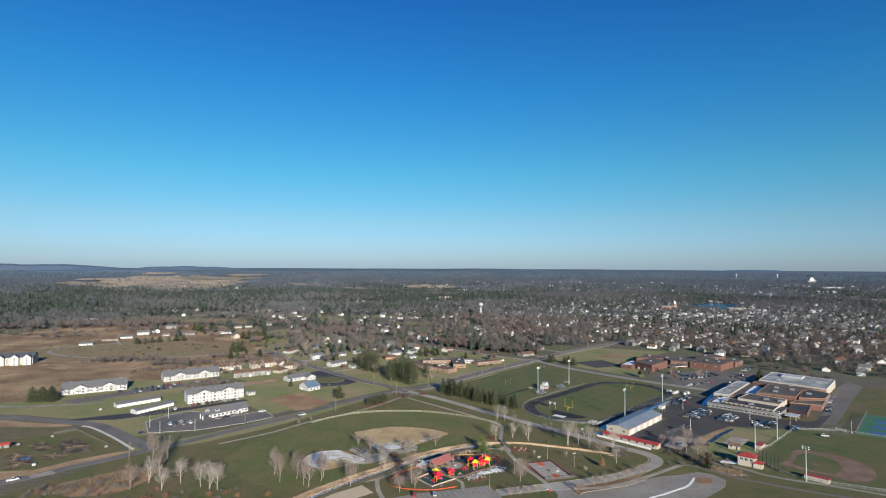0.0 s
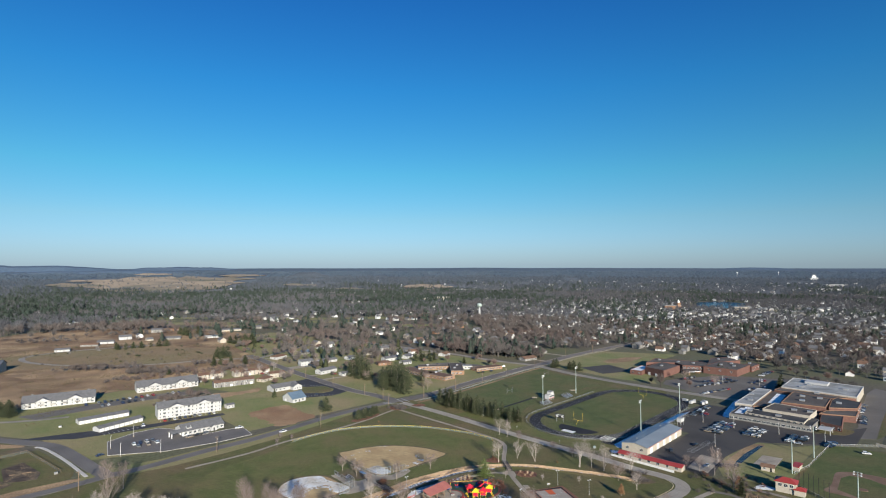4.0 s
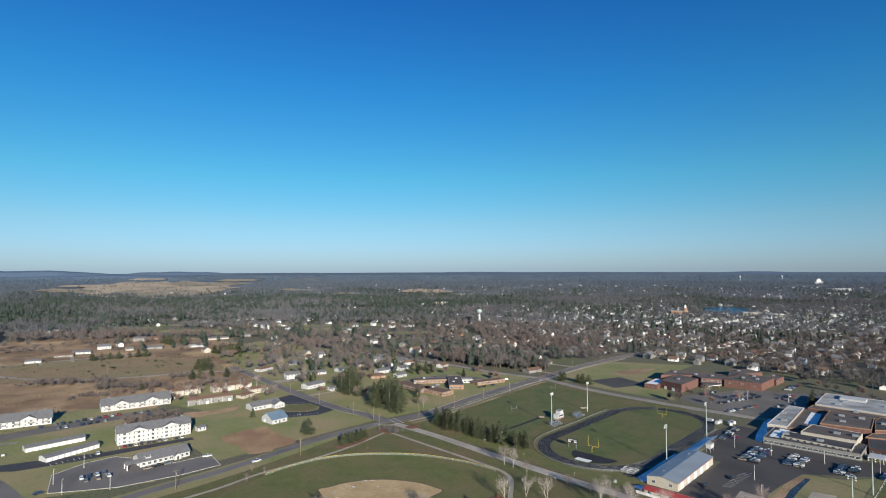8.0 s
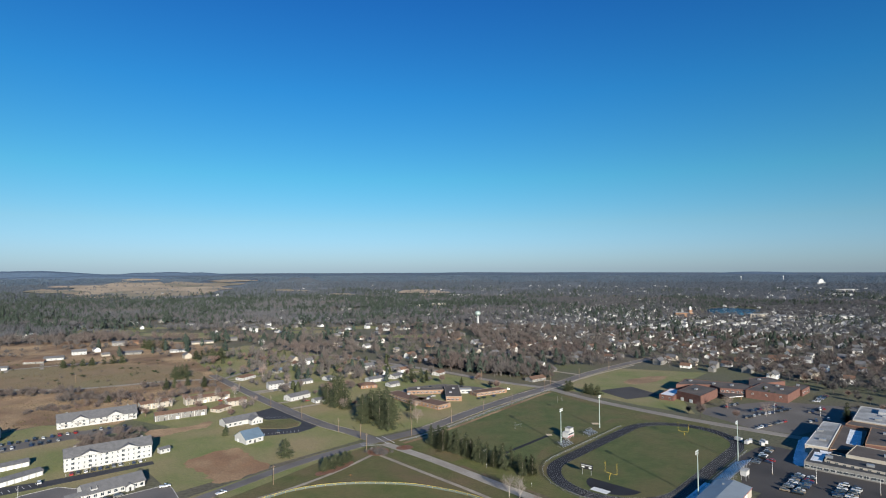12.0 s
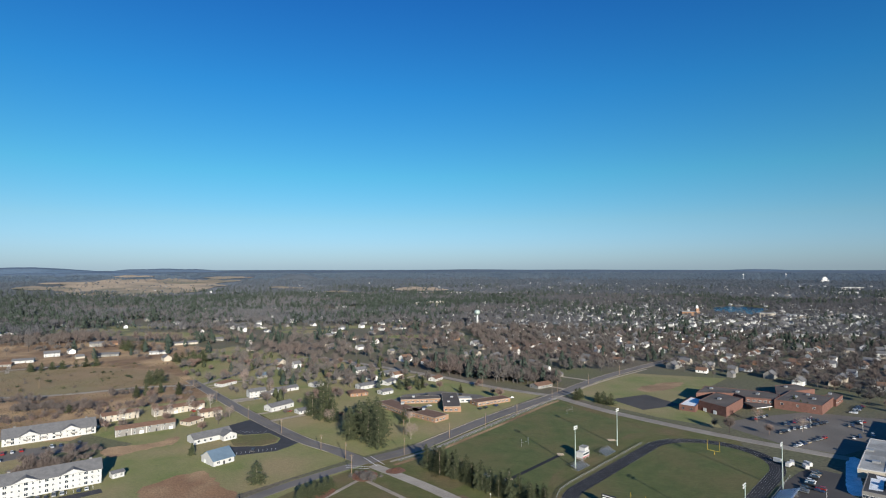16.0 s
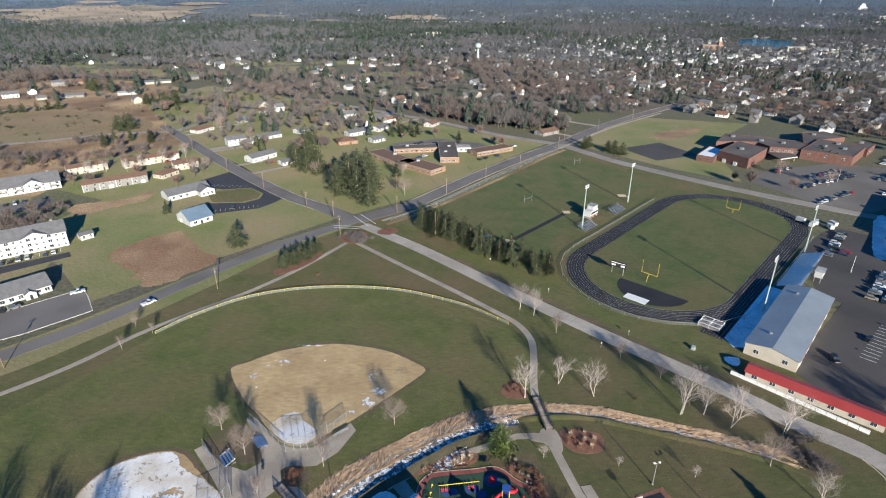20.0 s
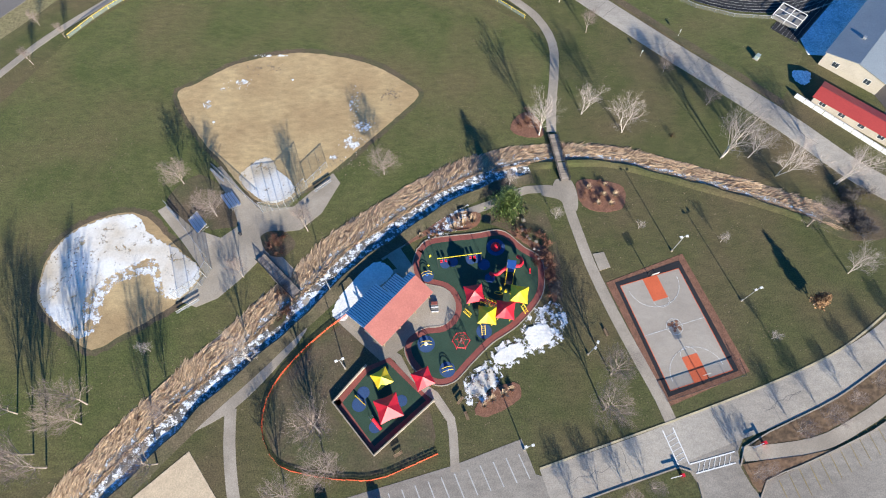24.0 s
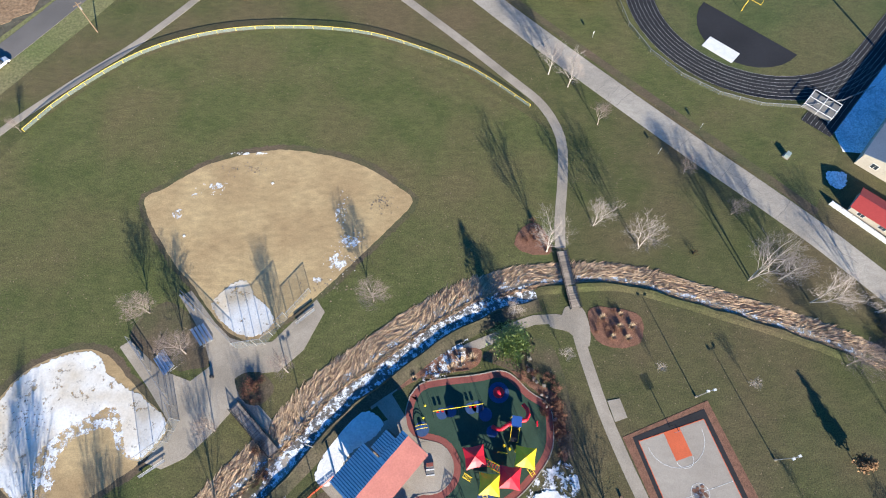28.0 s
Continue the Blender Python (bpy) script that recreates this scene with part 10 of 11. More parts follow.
def car_meshes():
    """Body, cabin glass and wheels of a car, an SUV and a pickup."""
    out = []
    for kind, L, W, h1, h2, c0, c1 in (("car", 4.5, 1.8, 0.85, 1.42, -0.95, 1.25), ("suv", 4.7, 1.9, 1.05, 1.75, -0.9, 2.2), ("pickup", 5.6, 1.95, 1.05, 1.8, -0.7, 0.9)):
        body = bmesh.new()
        x = L / 2
        prof = [(-x, 0.35), (-x, h1 - 0.12), (-x + 0.15, h1), (x - 0.9, h1), (x - 0.1, h1 - 0.18), (x, 0.6), (x, 0.35)]
        side = [[body.verts.new((px, s * W / 2, pz)) for px, pz in prof] for s in (-1, 1)]
        body.faces.new(side[0])
        body.faces.new(side[1][::-1])
        for k in range(len(prof)):
            j = (k + 1) % len(prof)
            body.faces.new((side[0][k], side[1][k], side[1][j], side[0][j]))
        xs0, xs1 = (-x + 0.5, x - 1.5) if kind == "car" else (-x + 0.15, x - 1.4) if kind == "suv" else (-0.6, x - 1.5)
        cabin = bmesh.new()
        a = [cabin.verts.new(v) for v in ((xs0, -W / 2 + 0.06, h1), (xs1, -W / 2 + 0.06, h1), (xs1, W / 2 - 0.06, h1), (xs0, W / 2 - 0.06, h1), (xs0 + 0.35, -W / 2 + 0.22, h2 - 0.08), (xs1 - 0.65, -W / 2 + 0.22, h2 - 0.08), (xs1 - 0.65, W / 2 - 0.22, h2 - 0.08), (xs0 + 0.35, W / 2 - 0.22, h2 - 0.08))]
        for q in ((4, 5, 6, 7), (0, 1, 5, 4), (1, 2, 6, 5), (2, 3, 7, 6), (3, 0, 4, 7)):
            cabin.faces.new([a[i] for i in q])
        roof = boxes((xs0 + 0.3, -W / 2 + 0.2, h2 - 0.08, xs1 - 0.6, W / 2 - 0.2, h2))
        out.append((kind, L, W, body, mesh_of("cabin_glass", cabin, "glass"), roof))
    return out


PAINTS = {}
for pname, pc in (("white", (0.72, 0.72, 0.71)), ("silver", (0.42, 0.43, 0.44)), ("grey", (0.16, 0.165, 0.17)), ("black", (0.018, 0.018, 0.02)), ("dark blue", (0.02, 0.04, 0.10)), ("red", (0.32, 0.02, 0.02)), ("tan", (0.32, 0.26, 0.19))):
    PAINTS[pname] = mat("paint_" + pname.replace(" ", "_"), pc, tuple(v * 0.92 for v in pc), 0.8, 4.0, rough=0.28, metal=0.15, fac=0.05, spec=0.6)
WHEEL = mesh_of("wheel", tube(bmesh.new(), (0, -0.11, 0), (0, 0.11, 0), 0.33, 0.33, 12), "tyre")
CARS = {}
for kind, L, W, body, glass, roof in car_meshes():
    for pname, pm in PAINTS.items():
        b = bpy.data.meshes.new("body")
        body.to_mesh(b)
        b.materials.append(pm)
        r = bpy.data.meshes.new("roof")
        roof.to_mesh(r)
        r.materials.append(pm)
        CARS[kind, pname] = (b, glass, r, L, W)


def car(x, y, turn, kind, paint, where, group):
    body, glass, roof, L, W = CARS[kind, paint]
    t = thing({"car": "car", "suv": "car", "pickup": "pickup_truck"}[kind], pose(x, y, 0.1, 0, 0, turn), f"{paint} {'saloon car' if kind == 'car' else 'tall estate car' if kind == 'suv' else 'pickup truck'} parked {where}", "car", group)
    part("body", body, None, t)
    part("cabin_glass", glass, None, t)
    part("roof", roof, None, t)
    for sx in (-1, 1):
        for sy in (-1, 1):
            put(part("wheel", WHEEL, None, t), Matrix.Translation((sx * (L / 2 - 0.9), sy * (W / 2 - 0.1), 0.33)))


def car_rows():
    rnd = random.Random(64)
    mix = ["white", "silver", "black", "black", "black", "dark blue", "red", "grey", "white", "black", "dark blue", "tan", "dark blue", "grey"]

    def row(a, b, n, turn, where, group, fill=0.85):
        for k in range(n):
            if rnd.random() > fill:
                continue
            t_ = k / max(1, n - 1)
            car(a[0] + (b[0] - a[0]) * t_ + rnd.uniform(-0.2, 0.2), a[1] + (b[1] - a[1]) * t_ + rnd.uniform(-0.3, 0.3), turn + rnd.choice((0, 180)) + rnd.uniform(-3, 3), rnd.choice(("car", "car", "suv", "suv", "pickup")), rnd.choice(mix), where, group)

    hs = "at the high school"
    row((182, 431), (204, 452), 11, -42, hs, "high school cars")
    row((186, 427), (208, 448), 11, -42, hs, "high school cars")
    row((204, 423), (218, 437), 7, -42, hs, "high school cars", 0.95)
    row((208, 419), (222, 433), 7, -42, hs, "high school cars", 0.95)
    row((224, 408), (236, 420), 7, -42, hs, "high school cars", 0.95)
    row((228, 404), (240, 416), 7, -42, hs, "high school cars", 0.9)
    row((243, 398), (252, 406), 6, -42, hs, "high school cars", 0.95)
    row((190, 472), (214, 497), 12, -46, hs, "high school cars", 0.9)
    row((194, 468), (206, 481), 6, -46, hs, "high school cars", 0.6)
    row((160, 402), (160, 402), 1, 30, hs, "high school cars", 1)
    row((140, 390), (140, 390), 1, 80, hs, "high school cars", 1)
    row((150, 365), (166, 352 + 12), 5, 40, hs, "high school cars", 0.6)
    row((304, 449), (318, 468), 7, -40, hs, "high school cars", 0.95)
    row((325, 480), (343, 500), 7, -40, hs, "high school cars", 0.85)
    bs = "at the brick school"
    row((240, 606), (256, 615), 6, 60, bs, "brick school cars")
    row((256, 592), (284, 606), 10, 60, bs, "brick school cars")
    row((262, 583), (290, 597), 9, 60, bs, "brick school cars", 0.7)
    row((300, 588), (322, 600), 7, 60, bs, "brick school cars", 0.7)
    row((282, 560), (300, 566), 4, 60, bs, "brick school cars", 0.7)
    row((232, 543), (262, 560), 8, 30, "by the kerb", "brick school cars", 0.8)
    row((262, 596), (288, 604), 8, 60, bs, "brick school cars", 0.9)
    row((240, 572), (262, 585), 8, 60, bs, "brick school cars", 0.8)
    row((326, 620), (352, 644), 9, -45, bs, "brick school cars", 0.8)
    ap = "beside the apartments"
    row((-211, 459), (-180, 482), 12, 124, ap, "apartment cars", 0.6)
    row((-226, 440), (-214, 452), 5, 124, ap, "apartment cars", 0.6)
    row((-300, 505), (-262, 540), 12, 130, ap, "apartment cars", 0.75)
    row((-292, 495), (-262, 522), 9, 130, ap, "apartment cars", 0.6)
    row((-252, 545), (-236, 556), 5, 130, ap, "apartment cars", 0.8)
    row((-203, 404), (-195, 412), 4, 130, "at the low office", "office cars", 1)
    row((-198, 400), (-190, 408), 3, 130, "at the low office", "office cars", 1)
    row((-174, 419), (-166, 428), 3, 45, "at the low office", "office cars", 0.9)
    row((-148, 440), (-148, 440), 1, 30, "at the low office", "office cars", 1)
    row((-212, 383), (-206, 385), 1, 60, "at the low office", "office cars", 1)
    row((-196, 636), (-184, 645), 5, -45, "behind the row houses", "row house cars", 0.9)
    row((-116, 540), (-116, 540), 1, 105, "in the black lot", "hall cars", 1)
    ch = "at the care home"
    row((-34, 660), (-10, 690), 9, 40, ch, "care home cars", 0.8)
    row((-14, 640), (-6, 650), 3, 20, ch, "care home cars", 0.9)
    row((36, 640), (50, 650), 4, 60, ch, "care home cars", 0.7)
    row((4, 684), (22, 690), 7, 95, ch, "care home cars", 0.9)
    row((60, 672), (66, 676), 2, 10, ch, "care home cars", 1)
    for x, y, a, k, p, w in ((-19, 283.3, 100, "suv", "red", "in the park lot"), (-8.8, 283.8, 100, "suv", "silver", "in the park lot"), (-114, 431, 52, "pickup", "white", "on the park road"), (-235, 299, 40, "pickup", "white", "on the side road"), (-118, 634, 40, "car", "red", "by a house"), (-158, 676, 45, "suv", "grey", "by a house"), (-60, 800, 10, "car", "black", "on the street"), (257.6, 385, -24, "suv", "white", "by the ball field")):
        car(x, y, a, k, p, w, "single cars")
    for k, (x, y) in enumerate(((205, 508), (209, 511), (213, 505), (217, 509), (203, 515))):
        t = thing("box_trailer", pose(x, y, 0.1, 0, 0, 40 + 20 * k), "white box trailer parked beyond the track", "trailer", "box trailers")
        part("box", boxes((-2.2, -1.05, 0.6, 2.2, 1.05, 2.6)), "white_siding", t)
        part("chassis", boxes((-2.4, -0.8, 0.4, 3.2, 0.8, 0.6)), "dark_metal", t)
        for sx in (-1, 1):
            put(part("wheel", WHEEL, None, t), Matrix.Translation((-1.0, sx * 1.1, 0.33)))


car_rows()


def stall_lines():
    def combs(name, a, b, n, turn, length, material="lane_paint", w=0.11):
        bm = bmesh.new()
        c, s = math.cos(radians(turn)), math.sin(radians(turn))
        for k in range(n):
            t_ = k / (n - 1)
            x, y = a[0] + (b[0] - a[0]) * t_, a[1] + (b[1] - a[1]) * t_
            p = [(x - s * w, y + c * w), (x + s * w, y - c * w), (x + c * length + s * w, y + s * length - c * w), (x + c * length - s * w, y + s * length + c * w)]
            bm.faces.new([bm.verts.new((u, v, 0.105)) for u, v in p])
        structure(name, bm, material, "faded painted parking stalls", "marking")

    combs("stalls_park", (-20, 284), (19, 294), 16, -68, 5.0)
    combs("stalls_east", (69.8, 288.2), (104, 303.6), 16, -77, 5.2, "worn_yellow", 0.07)
    combs("stalls_stadium", (184, 429), (206, 450), 14, -42, 5.0)
    combs("stalls_stadium_mid", (206, 421), (222, 437), 10, -42, 5.0)
    combs("stalls_shed", (150, 392), (172, 412), 12, -46, 5.0, "white_paint")
    combs("stalls_hall", (-124, 533.5), (-102, 541.5), 10, 105, 4.6)
    combs("stalls_hall_north", (-144, 579), (-122, 577), 8, 70, 4.6)
    combs("stalls_apartments", (-212, 456), (-180, 481), 15, 124, 4.6, "white_paint")
    combs("stalls_garages", (-238, 428), (-222, 446), 9, -40, 4.2, "white_paint")
    bm = bmesh.new()
    for (x0, y0), (x1, y1), wide in [((48.7, 298), (50.6, 291.3), 0.12), ((50.9, 298.5), (52.8, 291.4), 0.12), ((52.8, 291.4), (62.4, 293.6), 0.12), ((53.8, 289.7), (62.1, 291.5), 0.12)] + [((49.1 + 0.27 * k, 296.6 - 0.95 * k), (51.1 + 0.27 * k, 297.6 - 0.95 * k), 0.05) for k in range(6)] + [((54.2 + 1.1 * k, 289.9 + 0.24 * k), (55.0 + 1.1 * k, 291.8 + 0.25 * k), 0.05) for k in range(7)]:
        d = Vector((x1 - x0, y1 - y0, 0)).normalized()
        s = Vector((-d.y, d.x, 0)) * wide
        bm.faces.new([bm.verts.new((q.x, q.y, 0.115)) for q in (Vector((x0, y0, 0)) + s, Vector((x0, y0, 0)) - s, Vector((x1, y1, 0)) - s, Vector((x1, y1, 0)) + s)])
    structure("crosswalk_park", bm, "white_paint", "white painted park crosswalk", "marking")
    bm = bmesh.new()
    for (x0, y0), (x1, y1) in (((-34, 512), (-44, 527)), ((-30, 514.5), (-40, 529)), ((-52, 510), (-38, 508)), ((-53, 513), (-39, 511)), ((98, 676), (104, 671)), ((100, 678), (106, 673))):
        d = Vector((x1 - x0, y1 - y0, 0)).normalized()
        s = Vector((-d.y, d.x, 0)) * 0.2
        bm.faces.new([bm.verts.new((q.x, q.y, 0.125)) for q in (Vector((x0, y0, 0)) + s, Vector((x0, y0, 0)) - s, Vector((x1, y1, 0)) - s, Vector((x1, y1, 0)) + s)])
    structure("crosswalk_corner", bm, "white_paint", "white crosswalk lines at the corner", "marking")
    for name, line, off in (("centre_line_northeast", STREET_NE, 0.0), ("centre_line_northwest", STREET_NW[1:], 0.0)):
        structure(name, ribbon(line, 0.16, 0.115, 0.006, side=off), "worn_yellow", "yellow centre line", "marking")
    for name, line, off, w in (("kerb_northeast", STREET_NE[1:], 5.6, 0.4), ("kerb_northeast_left", STREET_NE[1:], -5.6, 0.4), ("kerb_northwest", STREET_NW[1:], 4.9, 0.35), ("kerb_northwest_left", STREET_NW[1:], -4.9, 0.35)):
        structure(name, ribbon(line, w, 0.2, 0.2, side=off), "concrete", "pale concrete kerb", "kerb")
    structure("kerb_drive", ribbon([(118.6, 346), (120, 339.6), (117, 333.4), (108.8, 326), (99.3, 319.2), (91, 314.2), (82.5, 310.4), (72, 306.5), (59.5, 302.4), (46.1, 298.2), (35.2, 294.9), (23, 291.2)], 0.4, 0.115, 0.1), mat("kerb_cream", (0.52, 0.44, 0.28), (0.42, 0.36, 0.24), 0.3, 4.0, fac=0.2), "worn cream-painted kerb along the drive", "kerb")
    for pts in ([(54.2, 284), (53.9, 288), (52.9, 290.1), (50.5, 290.9), (48.1, 290.2), (39.9, 287.9), (34.1, 286.2), (25, 283.4)], [(63, 291), (64.6, 294.4), (67, 295.6), (70.3, 297.2), (78.2, 300.3), (86.4, 303.7), (95.2, 308.5), (104, 313.8), (113, 320.4)], [(65.4, 285), (67.4, 288.1), (75.2, 290.8), (85.6, 294.6), (94.9, 298.7), (106, 306)]):
        structure("kerb_lot", ribbon(pts, 0.25, 0.23, 0.2), "concrete", "pale concrete kerb round the planting", "kerb")
    for x, y, turn in ((68.5, 295.1, 20), (50.8, 289.4, 12)):
        t = thing("barrier_gate", pose(x, y, 0.12, 0, 0, turn), "white swing barrier on a red post", "gate", "park gates")
        part("post", boxes((-0.3, -0.3, 0, 0.3, 0.3, 1.15)), "plastic_red", t)
        part("arm", boxes((-2.6, -0.07, 0.85, -0.3, 0.07, 1.0)), "white_paint", t)
    for name, pts in (("island_west", [(25, 283.2), (34.1, 286), (39.9, 287.7), (48.1, 290), (50.5, 290.6), (52.7, 289.8), (53.6, 288), (54, 284), (52, 278), (26, 276)]), ("island_round", [(131.8, 306), (134.5, 309.2), (141.9, 308.6), (140.7, 302.2), (134.8, 299.8)])):
        structure(name, slab(pts, 0.16, 0.2, "round" in name), "weed_patch" if "round" in name else "lawn", "kerbed planted island in the lot", "island")
    rnd = random.Random(2)
    for x, y, size in ((76, 297.1, 0.5), (82.4, 299.7, 0.55), (88.8, 303.2, 0.5), (94.8, 306.6, 0.55), (101, 310.6, 0.5), (107, 315, 0.5), (65, 289.2, 0.45), (68, 289.9, 0.4), (30, 282.5, 0.5), (35, 284, 0.5), (40, 285.6, 0.45), (44.5, 287, 0.5)):
        tree(x, y, 2, size * rnd.uniform(0.9, 1.1), 37 * x % 360, "small leafless tree beside the park lot", "island trees")


stall_lines()


def utility_pole(x, y, turn, high=10.5, material="wood_pole"):
    t = thing("utility_pole", pose(x, y, 0, 0, 0, turn), "wooden utility pole with crossarm", "pole", "utility poles")
    bm = bmesh.new()
    tube(bm, (0, 0, -0.1), (0, 0, high), 0.17, 0.11, 8)
    part("pole", bm, material, t)
    part("crossarm", boxes((-1.2, -0.06, high - 0.9, 1.2, 0.06, high - 0.75)), material, t)
    for xx in (-1.1, -0.4, 0.4, 1.1):
        part("insulator", bars(((xx, 0, high - 0.75), (xx, 0, high - 0.55)), r=0.05), "grey_siding", t)
    part("transformer", bars(((0.25, 0, high - 2.6), (0.25, 0, high - 1.6)), r=0.24, sides=10), "grey_siding", t)


def lot_lamp(x, y, turn, high=8.0, group="lot lamps"):
    t = thing("street_lamp", pose(x, y, 0, 0, 0, turn), "white lamp post on a concrete foot", "lamp", group)
    bm = bmesh.new()
    tube(bm, (0, 0, 0.6), (0, 0, high), 0.09, 0.07, 8)
    part("pole", bm, "white_paint", t)
    part("footing", bars(((0, 0, -0.05), (0, 0, 0.75)), r=0.3, sides=10), "concrete", t)
    part("lamp_head", boxes((-0.1, -0.18, high - 0.02, 0.75, 0.18, high + 0.12)), "steel", t)


for x, y, a in ((-143.2, 611, 40), (-108.3, 576.5, 40), (-72.6, 539, 40), (-54.5, 524, 0), (-47.4, 501.5, 0), (-90.4, 443, 40), (-19.5, 531.4, 60), (9.2, 564, 60), (36, 590, 60), (62.4, 616, 60), (100.5, 669, 60), (-22.5, 573, 40), (-143, 389, 40), (-190.9, 331, 40), (-190, 668, 40), (-235, 725, 40), (-380, 720, 0), (-440, 860, 0), (44, 722, 50), (112, 700, 50), (150, 735, 50), (195, 778, 50)):
    utility_pole(x, y, a)
for x, y, a in ((-213.8, 396.7, 40), (-199.2, 382.4, 40), (-213, 421.5, -50), (-178.2, 389.3, 120), (172, 400, 40), (205, 440, 40), (228, 425, 40), (248, 408, 90), (190, 455, 40), (281.7, 393, 0), (160, 372, 0), (270, 585, 0), (300, 575, 0)):
    lot_lamp(x, y, a)


def east_field():
    """Ball field, tennis courts, tall nets and the ditch east of the drive."""
    structure("turf_ballfield", slab([(186, 341), (247, 402.5), (260, 399), (284, 366), (345, 300), (300, 240), (222, 284), (198, 298.5), (186, 304), (176, 313)], 0.05, 0.1), "field_turf", "dark green mown ball field", "turf")
    structure("infield_east", slab([(194.2, 331.1), (203.3, 338.4), (215.6, 353.2), (221.3, 356.5), (229.6, 354.5), (238.9, 347.4), (244.1, 335.7), (242.7, 322.9), (235.7, 311.7), (226, 305.2), (217.3, 305.8), (213, 312.2), (206, 318.4), (198.6, 325.6)], 0.07, 0.1, True), mat("clay", (0.20, 0.125, 0.085), (0.155, 0.098, 0.068), 0.2, 4.0, c=(0.25, 0.165, 0.12), s3=0.08, fac=0.25), "reddish-brown clay of the ball field", "infield")
    structure("infield_grass", slab([(202, 332), (214.9, 347.4), (222.4, 351), (229, 345.6), (231.6, 336), (225.6, 323.6), (215.3, 314.6), (205.4, 322.4)], 0.085, 0.1), "field_turf", "green grass inside the clay infield", "turf")
    structure("mound_east", slab([(214.9 + 2.2 * math.cos(k * math.tau / 16), 331.4 + 2.2 * math.sin(k * math.tau / 16)) for k in range(16)], 0.2, 0.2), bpy.data.materials["clay"], "clay pitcher's mound", "infield")
    structure("slab_pad", slab([(179.2, 369.1), (193.1, 383.8), (201.8, 377.8), (188.9, 363.6)], 0.09), "concrete", "pale concrete practice pad", "pad")
    structure("ditch_water", slab([(170, 371.5), (183, 386), (201.5, 402), (203.4, 400.6), (186, 384), (173, 370.3)], 0.075, 0.05), "water", "narrow dark water in the ditch", "water")
    structure("ditch_bank", slab([(160.7, 367.6), (185.2, 393.9), (199.2, 404), (205, 402), (193.1, 391.4), (175.7, 373.3), (169.2, 367.6)], 0.05, 0.1, True), "meadow", "brown grass bank of the ditch", "bank")
    structure("lawn_ditch", slab([(160.8, 381), (193.9, 412.4), (222, 399), (246, 402), (200, 358), (186, 345), (168, 340), (152, 350)], 0.042), "dry_lawn", "grass between the lot and the ball field", "lawn")
    structure("tennis_surround", slab([(284, 392), (330, 443), (350, 426), (305, 374)], 0.075), mat("court_green", (0.055, 0.16, 0.10), (0.045, 0.135, 0.085), 0.2, 4.0, fac=0.12), "green tennis court surround", "court")
    for k in range(3):
        a = Vector((293 + 13 * k, 392 + 14 * k, 0))
        e, n_ = Vector((0.74, -0.67, 0)), Vector((0.67, 0.74, 0))
        structure("tennis_court", slab([a, a + e * 22, a + e * 22 + n_ * 10, a + n_ * 10], 0.085, 0.02), mat("court_blue", (0.05, 0.13, 0.26), (0.045, 0.115, 0.23), 0.2, 4.0, fac=0.1) if "court_blue" not in bpy.data.materials else bpy.data.materials["court_blue"], "blue tennis court", "court")
        structure("tennis_line", ribbon([tuple((a + e * 11)[:2]), tuple((a + e * 11 + n_ * 10)[:2])], 0.15, 0.095, 0.01, False), "white_paint", "white line across the court", "marking")
    fence("tennis_fence", [(284, 392), (330, 443)], 3.2, 6.0, "tall wire fence of the tennis courts", rail="dark_metal")
    fence("ball_fence", [(183.5, 334.6), (186, 318), (194, 306), (222, 292), (262, 276)], 1.6, 6.0, "wire fence of the ball field")
    fence("ball_fence", [(193, 352.8), (208.4, 363.9), (246, 400.5)], 1.5, 6.0, "white-capped wire fence of the outfield", rail="white_paint")
    fence("ball_fence", [(246, 400.5), (275, 398), (320, 368), (345, 330)], 1.5, 7.0, "outfield fence with dark hedge behind", rail="steel")
    t = thing("net_screen", (183.9, 334.6, 0), "row of tall dark net poles", "net")
    for k in range(7):
        p = Vector((183.9, 334.6, 0)).lerp(Vector((187.5, 317, 0)), k / 6)
        put(part("pole", bars(((0, 0, 0), (0, 0, 9.5)), r=0.12, sides=8), "dark_metal", t), Matrix.Translation(p - Vector((183.9, 334.6, 0))))
    for x, y in ((193.1, 305.4), (192.5, 354), (221.3, 379)):
        light_pole(Vector((x, y, 0)), 19.0, 2.2, "tall grey floodlight pole of the ball field", 4)
    t = thing("billboard", pose(276.5, 396.5, 0, 0, 0, -60), "low pale sign board behind the outfield", "sign")
    part("board", boxes((-3.5, -0.1, 0.6, 3.5, 0.1, 2.4)), "cream_siding", t)
    for x in (-3, 3):
        part("post", boxes((x - 0.1, -0.08, 0, x + 0.1, 0.08, 0.6)), "wood_pole", t)
    structure("lane_east", ribbon([(152, 333), (161, 330), (169, 323), (175, 315), (186, 307), (198, 301.5), (222, 287.4), (250, 268)], 2.6, 0.066), "pale_road", "pale path by the ball field", "road")
    structure("lane_low", ribbon([(136, 329.4), (142, 327), (147.5, 320.5), (155, 311.5), (164, 305), (185, 292), (215, 276), (250, 250)], 2.8, 0.058), "grey_lot", "grey gravel lane round the lot's end", "road")
    structure("bank_reeds", slab([(148.6, 325.2), (153, 328.5), (161.2, 320), (166, 312.6), (157, 313.4), (149.5, 319.5)], 0.075, 0.1, True, 0.6), "reed_mat", "tan dry reeds by the ball field", "bank")
    rnd = random.Random(47)
    vs, fs = [], []
